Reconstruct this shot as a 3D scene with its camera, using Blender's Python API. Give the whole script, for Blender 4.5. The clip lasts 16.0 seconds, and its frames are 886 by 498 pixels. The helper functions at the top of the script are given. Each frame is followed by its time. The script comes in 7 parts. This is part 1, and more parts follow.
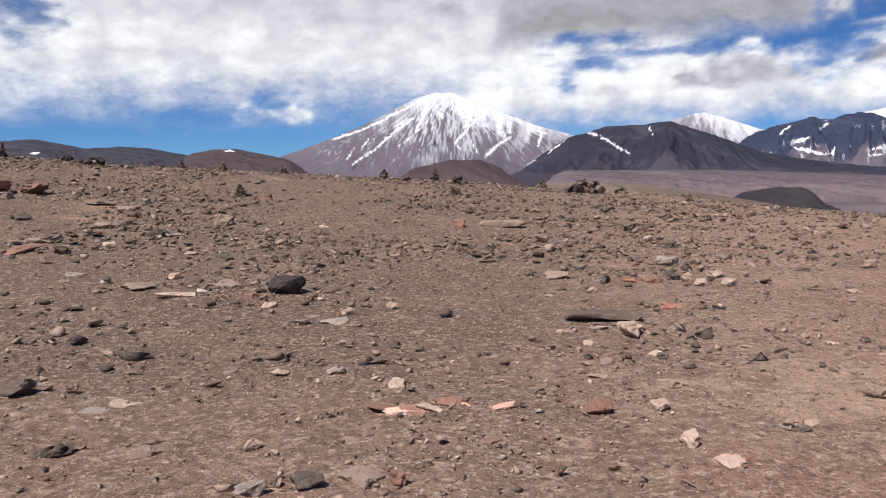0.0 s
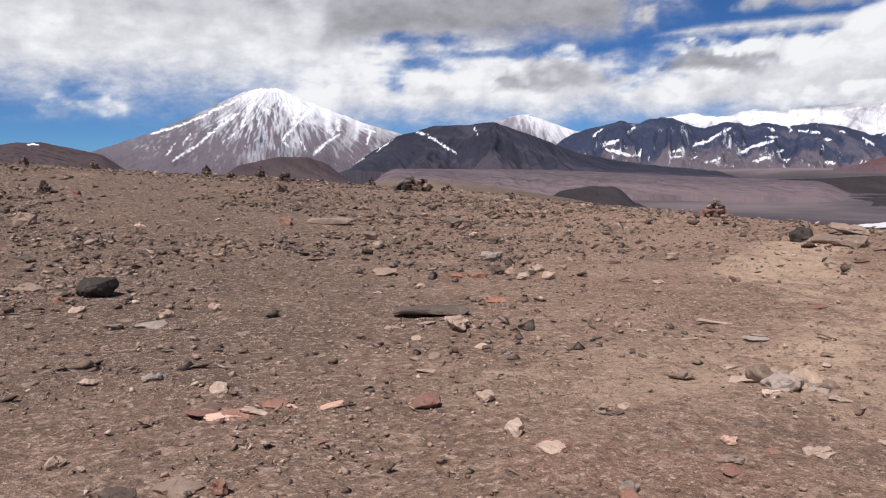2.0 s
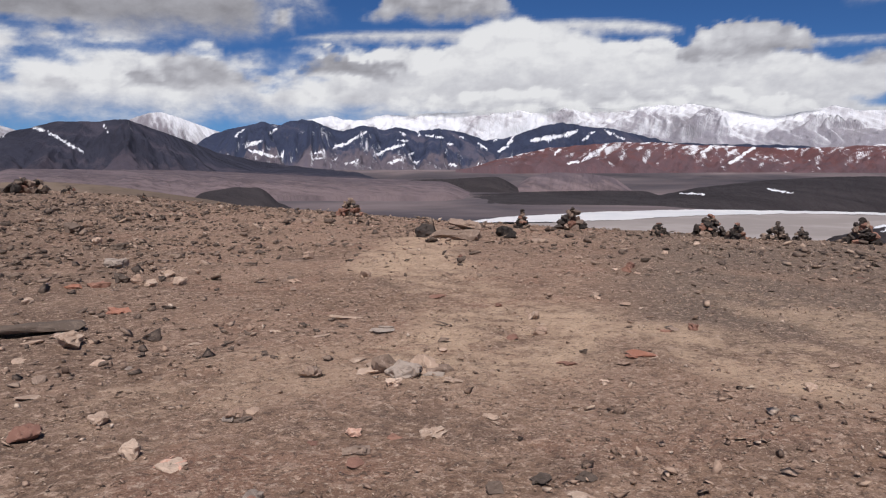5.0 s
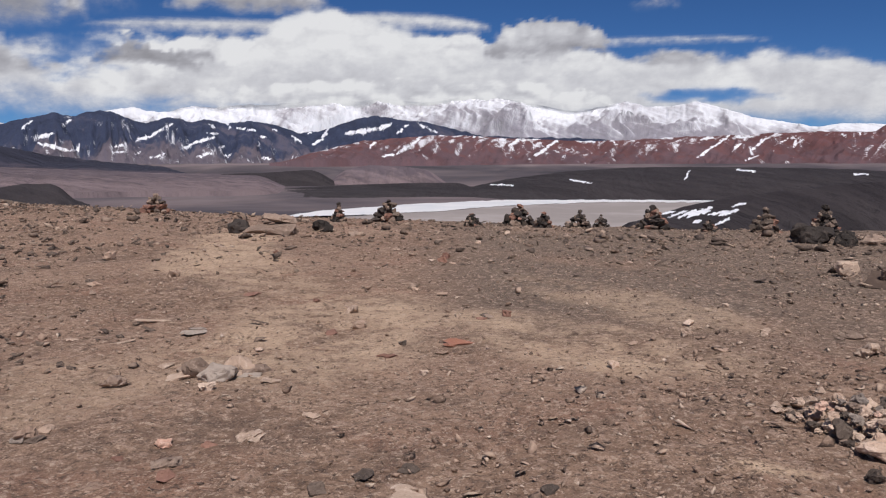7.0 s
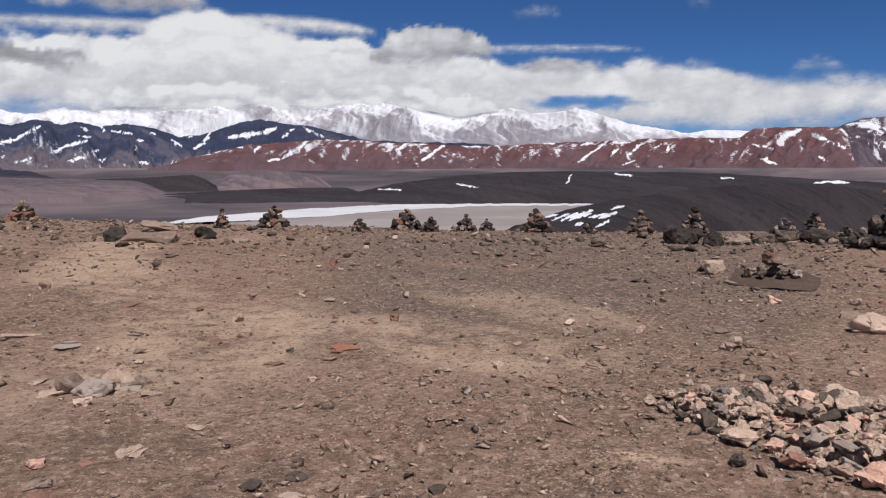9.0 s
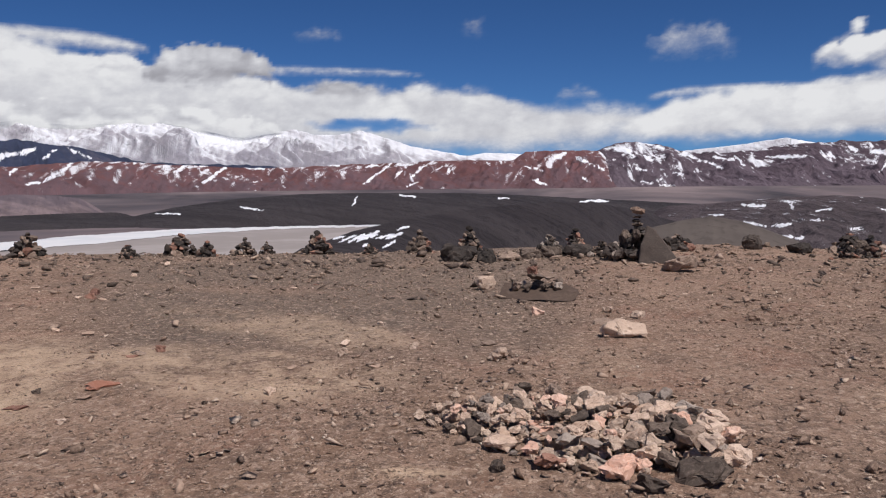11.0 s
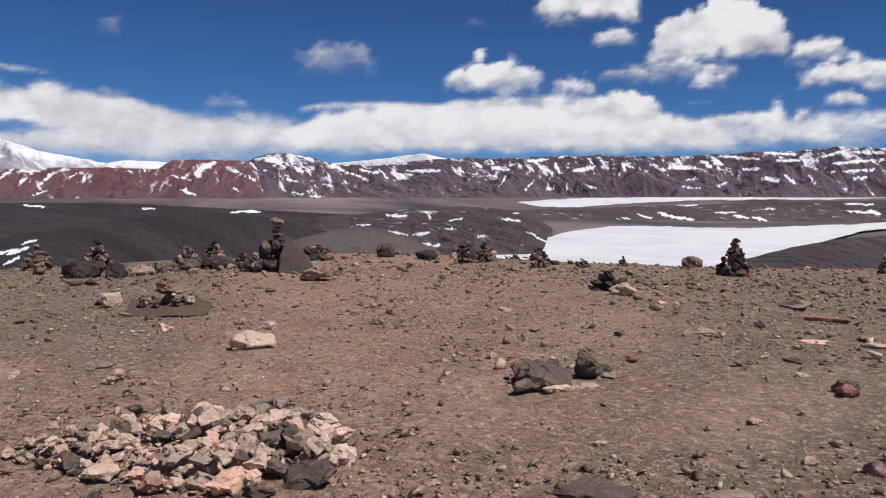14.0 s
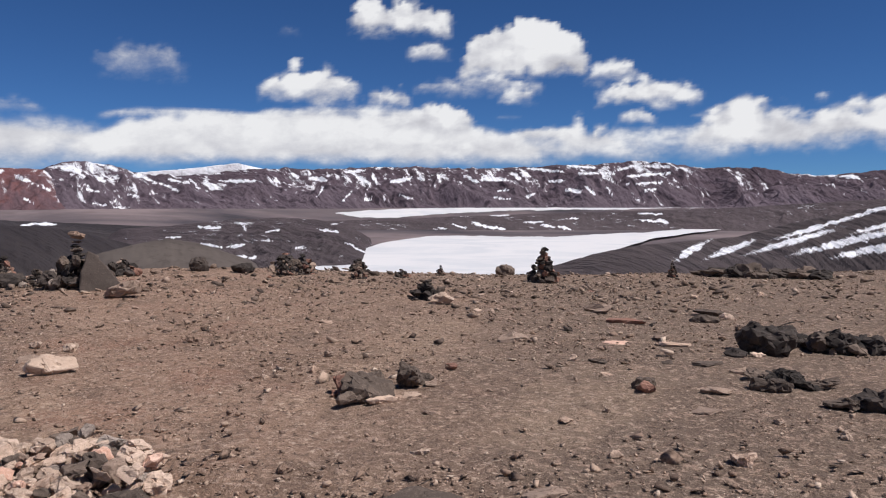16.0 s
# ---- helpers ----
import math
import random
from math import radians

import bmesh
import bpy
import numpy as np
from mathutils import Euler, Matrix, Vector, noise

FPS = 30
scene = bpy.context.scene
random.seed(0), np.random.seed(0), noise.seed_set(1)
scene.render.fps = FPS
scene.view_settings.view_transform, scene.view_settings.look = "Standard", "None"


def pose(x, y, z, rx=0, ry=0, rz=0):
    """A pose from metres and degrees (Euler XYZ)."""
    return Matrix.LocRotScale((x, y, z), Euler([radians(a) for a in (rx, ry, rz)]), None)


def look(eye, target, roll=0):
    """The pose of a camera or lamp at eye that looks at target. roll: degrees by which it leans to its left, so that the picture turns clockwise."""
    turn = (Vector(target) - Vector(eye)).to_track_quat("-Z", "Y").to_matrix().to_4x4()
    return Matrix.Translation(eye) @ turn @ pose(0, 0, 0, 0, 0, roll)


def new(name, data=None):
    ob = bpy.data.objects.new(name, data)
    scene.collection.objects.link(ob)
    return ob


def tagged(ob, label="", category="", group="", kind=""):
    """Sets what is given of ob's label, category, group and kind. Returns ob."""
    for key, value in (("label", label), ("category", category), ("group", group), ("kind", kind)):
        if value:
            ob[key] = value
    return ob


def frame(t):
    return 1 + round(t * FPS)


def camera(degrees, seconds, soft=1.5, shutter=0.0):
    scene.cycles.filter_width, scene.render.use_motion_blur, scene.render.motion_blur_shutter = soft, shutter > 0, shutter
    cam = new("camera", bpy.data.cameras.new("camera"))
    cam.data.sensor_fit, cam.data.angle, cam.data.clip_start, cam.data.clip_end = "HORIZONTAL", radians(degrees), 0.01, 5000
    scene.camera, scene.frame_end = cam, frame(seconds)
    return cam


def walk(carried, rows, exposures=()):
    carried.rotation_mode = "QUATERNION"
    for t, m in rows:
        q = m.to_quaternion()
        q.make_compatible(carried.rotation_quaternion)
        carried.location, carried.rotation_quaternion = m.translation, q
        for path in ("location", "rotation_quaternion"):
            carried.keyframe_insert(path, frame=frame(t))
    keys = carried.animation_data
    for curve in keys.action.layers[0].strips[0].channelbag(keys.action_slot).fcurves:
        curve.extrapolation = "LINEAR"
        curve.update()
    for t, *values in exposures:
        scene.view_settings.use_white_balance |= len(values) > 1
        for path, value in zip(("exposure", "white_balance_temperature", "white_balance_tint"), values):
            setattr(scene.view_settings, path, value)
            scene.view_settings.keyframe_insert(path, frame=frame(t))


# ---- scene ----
import collections

def aim(x, y, z, yaw, pitch, roll):
    return pose(x, y, z, 90 + pitch, 0, yaw) @ pose(0, 0, 0, 0, 0, roll)


# ---- camera: a hand-held turn to the right on the summit ----
cam = camera(57.82, 16.0, soft=1.15)
PATH = [
    (0.0, aim(-0.000, 0.000, 1.600, 0.00, -5.64, -0.69)),
    (0.5, aim(0.003, 0.062, 1.588, -3.75, -5.45, -0.54)),
    (1.0, aim(0.015, 0.063, 1.589, -5.92, -5.48, -0.54)),
    (1.5, aim(0.014, 0.049, 1.587, -8.17, -5.68, -0.37)),
    (2.0, aim(0.031, 0.065, 1.582, -12.15, -5.87, -0.16)),
    (2.5, aim(0.009, 0.035, 1.589, -16.44, -5.85, 0.07)),
    (3.0, aim(-0.013, -0.005, 1.591, -20.81, -5.85, 0.01)),
    (3.5, aim(0.023, -0.012, 1.589, -25.08, -5.88, -0.36)),
    (3.7, aim(0.072, -0.008, 1.590, -27.26, -5.81, -0.23)),
    (5.8, aim(0.250, 0.165, 1.556, -42.17, -6.31, 0.17)),
    (6.0, aim(0.257, 0.163, 1.558, -43.72, -6.45, 0.25)),
    (6.5, aim(0.217, 0.144, 1.558, -47.72, -6.36, 0.51)),
    (7.0, aim(0.279, 0.156, 1.563, -50.12, -6.31, -0.19)),
    (7.5, aim(0.236, 0.149, 1.565, -50.97, -6.09, -0.72)),
    (8.0, aim(0.253, 0.140, 1.569, -51.49, -6.13, -0.64)),
    (8.5, aim(0.260, 0.131, 1.567, -53.84, -6.21, -0.32)),
    (9.0, aim(0.248, 0.113, 1.572, -58.10, -6.01, -0.18)),
    (9.2, aim(0.267, 0.133, 1.577, -59.42, -5.84, -0.24)),
    (11.3, aim(0.335, -0.056, 1.561, -75.98, -4.46, -0.38)),
    (11.5, aim(0.344, -0.088, 1.562, -77.89, -4.42, -0.21)),
    (12.0, aim(0.350, -0.156, 1.564, -82.33, -4.26, 0.40)),
    (12.5, aim(0.361, -0.194, 1.556, -85.51, -4.18, 0.26)),
    (13.0, aim(0.362, -0.176, 1.567, -89.93, -3.90, -0.12)),
    (13.5, aim(0.356, -0.194, 1.564, -94.08, -3.73, 0.10)),
    (14.0, aim(0.328, -0.272, 1.568, -97.69, -3.91, -0.03)),
    (14.5, aim(0.312, -0.296, 1.569, -101.61, -4.10, -0.49)),
    (15.0, aim(0.317, -0.264, 1.577, -105.32, -3.86, -0.65)),
    (15.5, aim(0.310, -0.253, 1.579, -108.01, -3.55, -0.50)),
    (16.0, aim(0.324, -0.252, 1.581, -110.61, -3.16, -0.09)),
]
walk(cam, PATH, exposures=[(0, 0.10), (2, -0.04), (3.5, -0.16), (5, -0.27), (7, -0.31), (9, -0.29), (12, -0.26), (16, -0.17)])

# ---- light ----
SUN_AZ, SUN_EL = 222.0, 58.0
world = bpy.data.worlds.new("sky")
scene.world = world
world.use_nodes = True
wt = world.node_tree
skytex = wt.nodes.new("ShaderNodeTexSky")
skytex.sky_type, skytex.sun_disc = "NISHITA", False
skytex.sun_elevation, skytex.sun_rotation = radians(SUN_EL), radians(SUN_AZ)
skytex.altitude, skytex.air_density, skytex.dust_density, skytex.ozone_density = 5000, 1.0, 1.1, 2.0
deep = wt.nodes.new("ShaderNodeMix")
deep.data_type, deep.blend_type = "RGBA", "MULTIPLY"
deep.inputs["Factor"].default_value = 1.0
deep.inputs[7].default_value = (0.53, 0.92, 1.41, 1)
wt.links.new(skytex.outputs[0], deep.inputs[6])
wt.links.new(deep.outputs[2], wt.nodes["Background"].inputs[0])
wt.nodes["Background"].inputs[1].default_value = 0.056
sun = new("sun", bpy.data.lights.new("sun", "SUN"))
sun.data.energy, sun.data.angle, sun.data.color = 5.7, radians(0.55), (0.975, 0.925, 0.90)
sa, se = radians(SUN_AZ), radians(SUN_EL)
sun.matrix_world = look((0, 0, 0), (-math.sin(sa) * math.cos(se), -math.cos(sa) * math.cos(se), -math.sin(se)))

# ---- noise and terrain ----
def smooth(a, b, x):
    t = np.clip((x - a) / (b - a), 0, 1)
    return t * t * (3 - 2 * t)


def hash01(i, j, seed):
    h = (i.astype(np.int64) * 374761393 + j.astype(np.int64) * 668265263 + seed * 974711) & 0xFFFFFFFF
    h = ((h ^ (h >> 13)) * 1274126177) & 0xFFFFFFFF
    h = ((h ^ (h >> 16)) * 2246822519) & 0xFFFFFFFF
    return ((h ^ (h >> 15)) & 0xFFFFFF) / float(0xFFFFFF)


def vnoise(x, y, seed=0):
    i, j = np.floor(x), np.floor(y)
    u, v = x - i, y - j
    u, v = u * u * u * (u * (u * 6 - 15) + 10), v * v * v * (v * (v * 6 - 15) + 10)
    a, b = hash01(i, j, seed), hash01(i + 1, j, seed)
    c, d = hash01(i, j + 1, seed), hash01(i + 1, j + 1, seed)
    return (a * (1 - u) + b * u) * (1 - v) + (c * (1 - u) + d * u) * v


def fbm(x, y, octaves=4, seed=0, gain=0.5):
    total, amp, norm = 0.0, 1.0, 0.0
    x, y = np.asarray(x, float), np.asarray(y, float)
    for k in range(octaves):
        total = total + amp * vnoise(x, y, seed + 17 * k)
        norm += amp
        x, y, amp = x * 2.03 + 11.7, y * 2.03 + 5.3, amp * gain
    return total / norm


def ridged(x, y, octaves=4, seed=0):
    total, amp, norm = 0.0, 1.0, 0.0
    x, y = np.asarray(x, float), np.asarray(y, float)
    for k in range(octaves):
        total = total + amp * (1 - np.abs(2 * vnoise(x, y, seed + 31 * k) - 1))
        norm += amp
        x, y, amp = x * 2.1 + 3.1, y * 2.1 + 7.7, amp * 0.5
    return total / norm


# the plateau's rim: bearing, distance and height
RIM_AZ = [-60, -28.7, -22, -15, -7, 0.7, 8.7, 16, 20, 24, 28, 34, 40, 46, 52, 59, 66, 74, 83, 90, 98, 106, 114, 121, 126, 131, 137, 150, 180]
RIM_R = [34, 34, 33, 33, 32, 31, 30, 27, 25, 23, 22, 21.5, 20.5, 20, 19.5, 19, 19, 19, 19, 20, 20, 18.5, 17.5, 18, 19, 20, 21, 24, 30]
RIM_EL = [1.4, 1.2, 0.65, 0.2, -0.4, -0.85, -1.4, -2.05, -2.45, -2.85, -3.2, -3.7, -4.15, -4.35, -4.5, -4.75, -4.8, -4.8, -4.7, -4.45, -4.6, -5.0, -5.25, -5.15, -4.85, -4.65, -4.3, -3.5, -2.5]
FLOOR_R = [0, 2650, 2850, 3050, 3250, 3450, 3700, 4900]
FLOOR_Z = [-75, -75, -60, -42, -26, -14, -9, -6]


def rim(az):
    r = np.interp(az, RIM_AZ, RIM_R)
    return r, 1.6 + r * np.tan(np.radians(np.interp(az, RIM_AZ, RIM_EL)))


def floor_z(r):
    return np.interp(r, FLOOR_R, FLOOR_Z)


def ground_z(x, y):
    """The height of the ground, as an array."""
    x, y = np.asarray(x, float), np.asarray(y, float)
    r, az = np.hypot(x, y), np.degrees(np.arctan2(x, y))
    az = np.where(az < -100, az + 360, az)
    rc, zc = rim(az)
    wob = (fbm(x * 0.22, y * 0.22, 3, 5) - 0.5) * 0.16 * smooth(5, 14, r) + (fbm(x * 1.3, y * 1.3, 4, 9) - 0.5) * 0.07 + (fbm(x * 5.5, y * 5.5, 3, 15) - 0.5) * 0.035
    top = zc * smooth(0.2, 1.05, r / rc) + wob
    d = np.maximum(r - rc, 0)
    slope = top - 0.5 * (np.sqrt(d * d + 64) - 8) + (fbm(x * 0.05, y * 0.05, 4, 3) - 0.5) * np.minimum(d * 0.12, 9)
    low = floor_z(r) + (fbm(x * 0.004, y * 0.004, 4, 21) - 0.5) * 6 * smooth(300, 700, r) * (1 - smooth(2500, 2900, r))
    return np.maximum(slope, low)

# ---- materials ----
class Nodes:
    """Short writing for a material's nodes."""

    def __init__(self, name):
        self.mat = bpy.data.materials.new(name)
        self.mat.use_nodes = True
        self.tree = self.mat.node_tree
        self.bsdf = self.tree.nodes["Principled BSDF"]

    def add(self, kind, operation="", clamp=False):
        n = self.tree.nodes.new("ShaderNode" + kind)
        if operation:
            n.operation = operation
        if clamp:
            n.use_clamp = True
        return n

    def put(self, socket, value):
        if isinstance(value, bpy.types.NodeSocket):
            self.tree.links.new(value, socket)
        elif isinstance(value, (tuple, list)) and len(value) == 3 and socket.type == "RGBA":
            socket.default_value = (*value, 1)
        else:
            socket.default_value = value

    def math(self, op, a, b=0.0, clamp=False):
        n = self.add("Math", op, clamp)
        self.put(n.inputs[0], a)
        self.put(n.inputs[1], b)
        return n.outputs[0]

    def noise(self, vector, scale, detail=4.0, rough=0.55, distort=0.0):
        n = self.add("TexNoise")
        self.put(n.inputs["Vector"], vector)
        self.put(n.inputs["Scale"], scale)
        self.put(n.inputs["Detail"], detail)
        self.put(n.inputs["Roughness"], rough)
        self.put(n.inputs["Distortion"], distort)
        return n.outputs["Fac"]

    def scaled(self, vector, sx, sy, sz=1.0):
        n = self.add("VectorMath", "MULTIPLY")
        self.put(n.inputs[0], vector)
        self.put(n.inputs[1], (sx, sy, sz))
        return n.outputs[0]

    def step(self, value, low, high):
        n = self.add("MapRange")
        n.interpolation_type = "SMOOTHSTEP"
        self.put(n.inputs["Value"], value)
        self.put(n.inputs["From Min"], low)
        self.put(n.inputs["From Max"], high)
        return n.outputs["Result"]

    def mix(self, fac, a, b):
        n = self.add("Mix")
        n.data_type = "RGBA"
        self.put(n.inputs["Factor"], fac)
        self.put(n.inputs[6], a)
        self.put(n.inputs[7], b)
        return n.outputs[2]

    def ramp(self, fac, stops):
        n = self.add("ValToRGB")
        self.put(n.inputs[0], fac)
        e = n.color_ramp.elements
        while len(e) < len(stops):
            e.new(0.5)
        for one, (at, colour) in zip(e, stops):
            one.position, one.color = at, (*colour, 1)
        return n.outputs[0]

    def bump(self, height, strength, distance, normal=None):
        n = self.add("Bump")
        self.put(n.inputs["Height"], height)
        self.put(n.inputs["Strength"], strength)
        self.put(n.inputs["Distance"], distance)
        if normal is not None:
            self.put(n.inputs["Normal"], normal)
        return n.outputs[0]

    def coord(self, which="Object"):
        return self.add("TexCoord").outputs[which]

    def attr(self, name):
        n = self.add("Attribute")
        n.attribute_name = name
        return n.outputs["Fac"]

    def done(self, colour, rough=0.9, normal=None, spec=0.2):
        self.put(self.bsdf.inputs["Base Color"], colour)
        self.put(self.bsdf.inputs["Roughness"], rough)
        self.put(self.bsdf.inputs["Specular IOR Level"], spec)
        if normal is not None:
            self.put(self.bsdf.inputs["Normal"], normal)
        return self.mat


def soil_material():
    n = Nodes("gravelly_soil")
    p = n.coord()
    patch = n.noise(p, 0.45, 5, 0.6, 0.4)
    mid = n.noise(p, 3.2, 6, 0.7)
    grit = n.noise(p, 17, 5, 0.75)
    fine = n.noise(p, 75, 3, 0.7)
    pale = n.attr("pale")
    ash = n.math("MULTIPLY", n.attr("ash"), n.step(n.noise(p, 0.25, 3, 0.5), 0.22, 0.50))
    base = n.mix(n.step(patch, 0.36, 0.64), (0.205, 0.128, 0.089), (0.300, 0.193, 0.138))
    base = n.mix(n.math("MULTIPLY", n.step(mid, 0.44, 0.62), 0.7), base, (0.363, 0.242, 0.174))
    base = n.mix(n.math("MULTIPLY", n.step(n.noise(p, 1.1, 5, 0.65), 0.50, 0.66), 0.75), base, (0.158, 0.104, 0.078))
    base = n.mix(n.math("MULTIPLY", n.step(n.noise(p, 0.8, 4, 0.6, 0.8), 0.52, 0.68), 0.55), base, (0.274, 0.143, 0.100))
    base = n.mix(n.math("MULTIPLY", ash, 0.88, True), base, (0.148, 0.110, 0.086))
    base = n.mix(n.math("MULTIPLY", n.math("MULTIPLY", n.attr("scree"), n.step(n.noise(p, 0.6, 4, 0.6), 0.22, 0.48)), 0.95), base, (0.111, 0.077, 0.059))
    clod = n.noise(p, 10.0, 6, 0.72, 1.0)
    base = n.mix(n.math("MULTIPLY", n.step(clod, 0.525, 0.61), 0.85), base, (0.370, 0.260, 0.199))
    base = n.mix(n.math("MULTIPLY", n.step(n.math("SUBTRACT", 1.0, clod), 0.535, 0.63), 0.85), base, (0.122, 0.085, 0.066))
    sand = n.math("MULTIPLY", pale, n.step(n.math("ADD", n.math("MULTIPLY", mid, 0.6), n.math("MULTIPLY", patch, 0.5)), 0.42, 0.62))
    base = n.mix(sand, base, (0.533, 0.382, 0.266))
    base = n.mix(n.math("MULTIPLY", n.step(grit, 0.545, 0.65), 0.8), base, (0.548, 0.419, 0.327))
    base = n.mix(n.math("MULTIPLY", n.step(n.math("SUBTRACT", 1.0, grit), 0.55, 0.66), 0.9), base, (0.090, 0.060, 0.046))
    base = n.mix(n.math("MULTIPLY", n.step(fine, 0.55, 0.68), 0.45), base, (0.548, 0.409, 0.312))
    base = n.mix(n.math("MULTIPLY", n.step(n.math("SUBTRACT", 1.0, fine), 0.56, 0.70), 0.7), base, (0.095, 0.064, 0.049))
    # grains and chips bedded in the soil
    stony = n.step(n.noise(p, 1.6, 4, 0.65, 0.6), 0.47, 0.60)
    for scale, share in ((34.0, 0.80), (66.0, 0.70)):
        cell = n.add("TexVoronoi")
        n.put(cell.inputs["Vector"], p)
        n.put(cell.inputs["Scale"], scale)
        n.put(cell.inputs["Randomness"], 1.0)
        pick = n.add("SeparateColor")
        n.put(pick.inputs[0], cell.outputs["Color"])
        there = n.math("MULTIPLY", n.step(pick.outputs[0], share, share + 0.02), n.step(n.math("SUBTRACT", 0.62, cell.outputs["Distance"]), 0.0, 0.12))
        chip = n.ramp(pick.outputs[1], [(0.0, (0.075, 0.050, 0.039)), (0.35, (0.155, 0.102, 0.076)), (0.65, (0.350, 0.236, 0.172)), (1.0, (0.610, 0.445, 0.340))])
        base = n.mix(n.math("MULTIPLY", n.math("MULTIPLY", there, n.math("ADD", n.math("MULTIPLY", stony, 0.7), 0.12)), 0.85), base, chip)
    h = n.math("ADD", n.math("MULTIPLY", grit, 1.0), n.math("MULTIPLY", fine, 0.22))
    h = n.math("ADD", n.math("ADD", h, n.math("MULTIPLY", mid, 1.5)), n.math("MULTIPLY", clod, 1.2))
    return n.done(base, 0.95, n.bump(h, 1.0, 0.026), 0.12)


def valley_material():
    n = Nodes("valley_plain")
    p = n.coord()
    band = n.noise(n.scaled(p, 1.0, 1.0, 0.0), 0.0016, 5, 0.55, 0.8)
    spot = n.noise(p, 0.02, 5, 0.6)
    # the darkest bands stand in for cloud shadow lying on the plain
    c = n.ramp(band, [(0.34, (0.046, 0.042, 0.050)), (0.44, (0.085, 0.073, 0.082)), (0.54, (0.138, 0.112, 0.118)), (0.68, (0.22, 0.175, 0.175))])
    c = n.mix(n.math("MULTIPLY", n.step(spot, 0.45, 0.7), 0.35), c, (0.12, 0.09, 0.085))
    return n.done(c, 0.95, n.bump(spot, 0.4, 6.0), 0.1)


def stone_material(name, stops, island=False, speck=0.35, grime=0.35, tint=(0.40, 0.285, 0.215)):
    n = Nodes(name)
    p = n.coord()
    if island:
        pick = n.add("NewGeometry").outputs["Random Per Island"]
    else:
        pick = n.add("ObjectInfo").outputs["Random"]
    base = n.ramp(pick, stops)
    n1 = n.noise(p, 5 if not island else 9, 6, 0.7, 0.8)
    n2 = n.noise(p, 32 if not island else 55, 5, 0.75, 0.3)
    pits = n.noise(p, 14 if not island else 40, 3, 0.6, 1.2)
    base = n.mix(n.math("MULTIPLY", n.step(n1, 0.48, 0.66), speck), base, tint)
    base = n.mix(n.math("MULTIPLY", n.step(n.math("SUBTRACT", 1.0, n1), 0.56, 0.70), 0.7 * grime), base, (0.13, 0.093, 0.074))
    base = n.mix(n.math("MULTIPLY", n.step(n2, 0.54, 0.66), 0.8 * grime), base, (0.62, 0.485, 0.385))
    base = n.mix(n.math("MULTIPLY", n.step(n.math("SUBTRACT", 1.0, n2), 0.56, 0.68), 0.9 * grime), base, (0.13, 0.093, 0.075))
    base = n.mix(n.math("MULTIPLY", n.step(n.math("SUBTRACT", 1.0, pits), 0.65, 0.75), 0.45), base, (0.09, 0.064, 0.052))
    h = n.math("ADD", n.math("MULTIPLY", n1, 1.0), n.math("MULTIPLY", n2, 0.6))
    h = n.math("ADD", h, n.math("MULTIPLY", n.step(pits, 0.30, 0.46), 0.8))
    return n.done(base, 0.9, n.bump(h, 0.9, 0.005), 0.2)


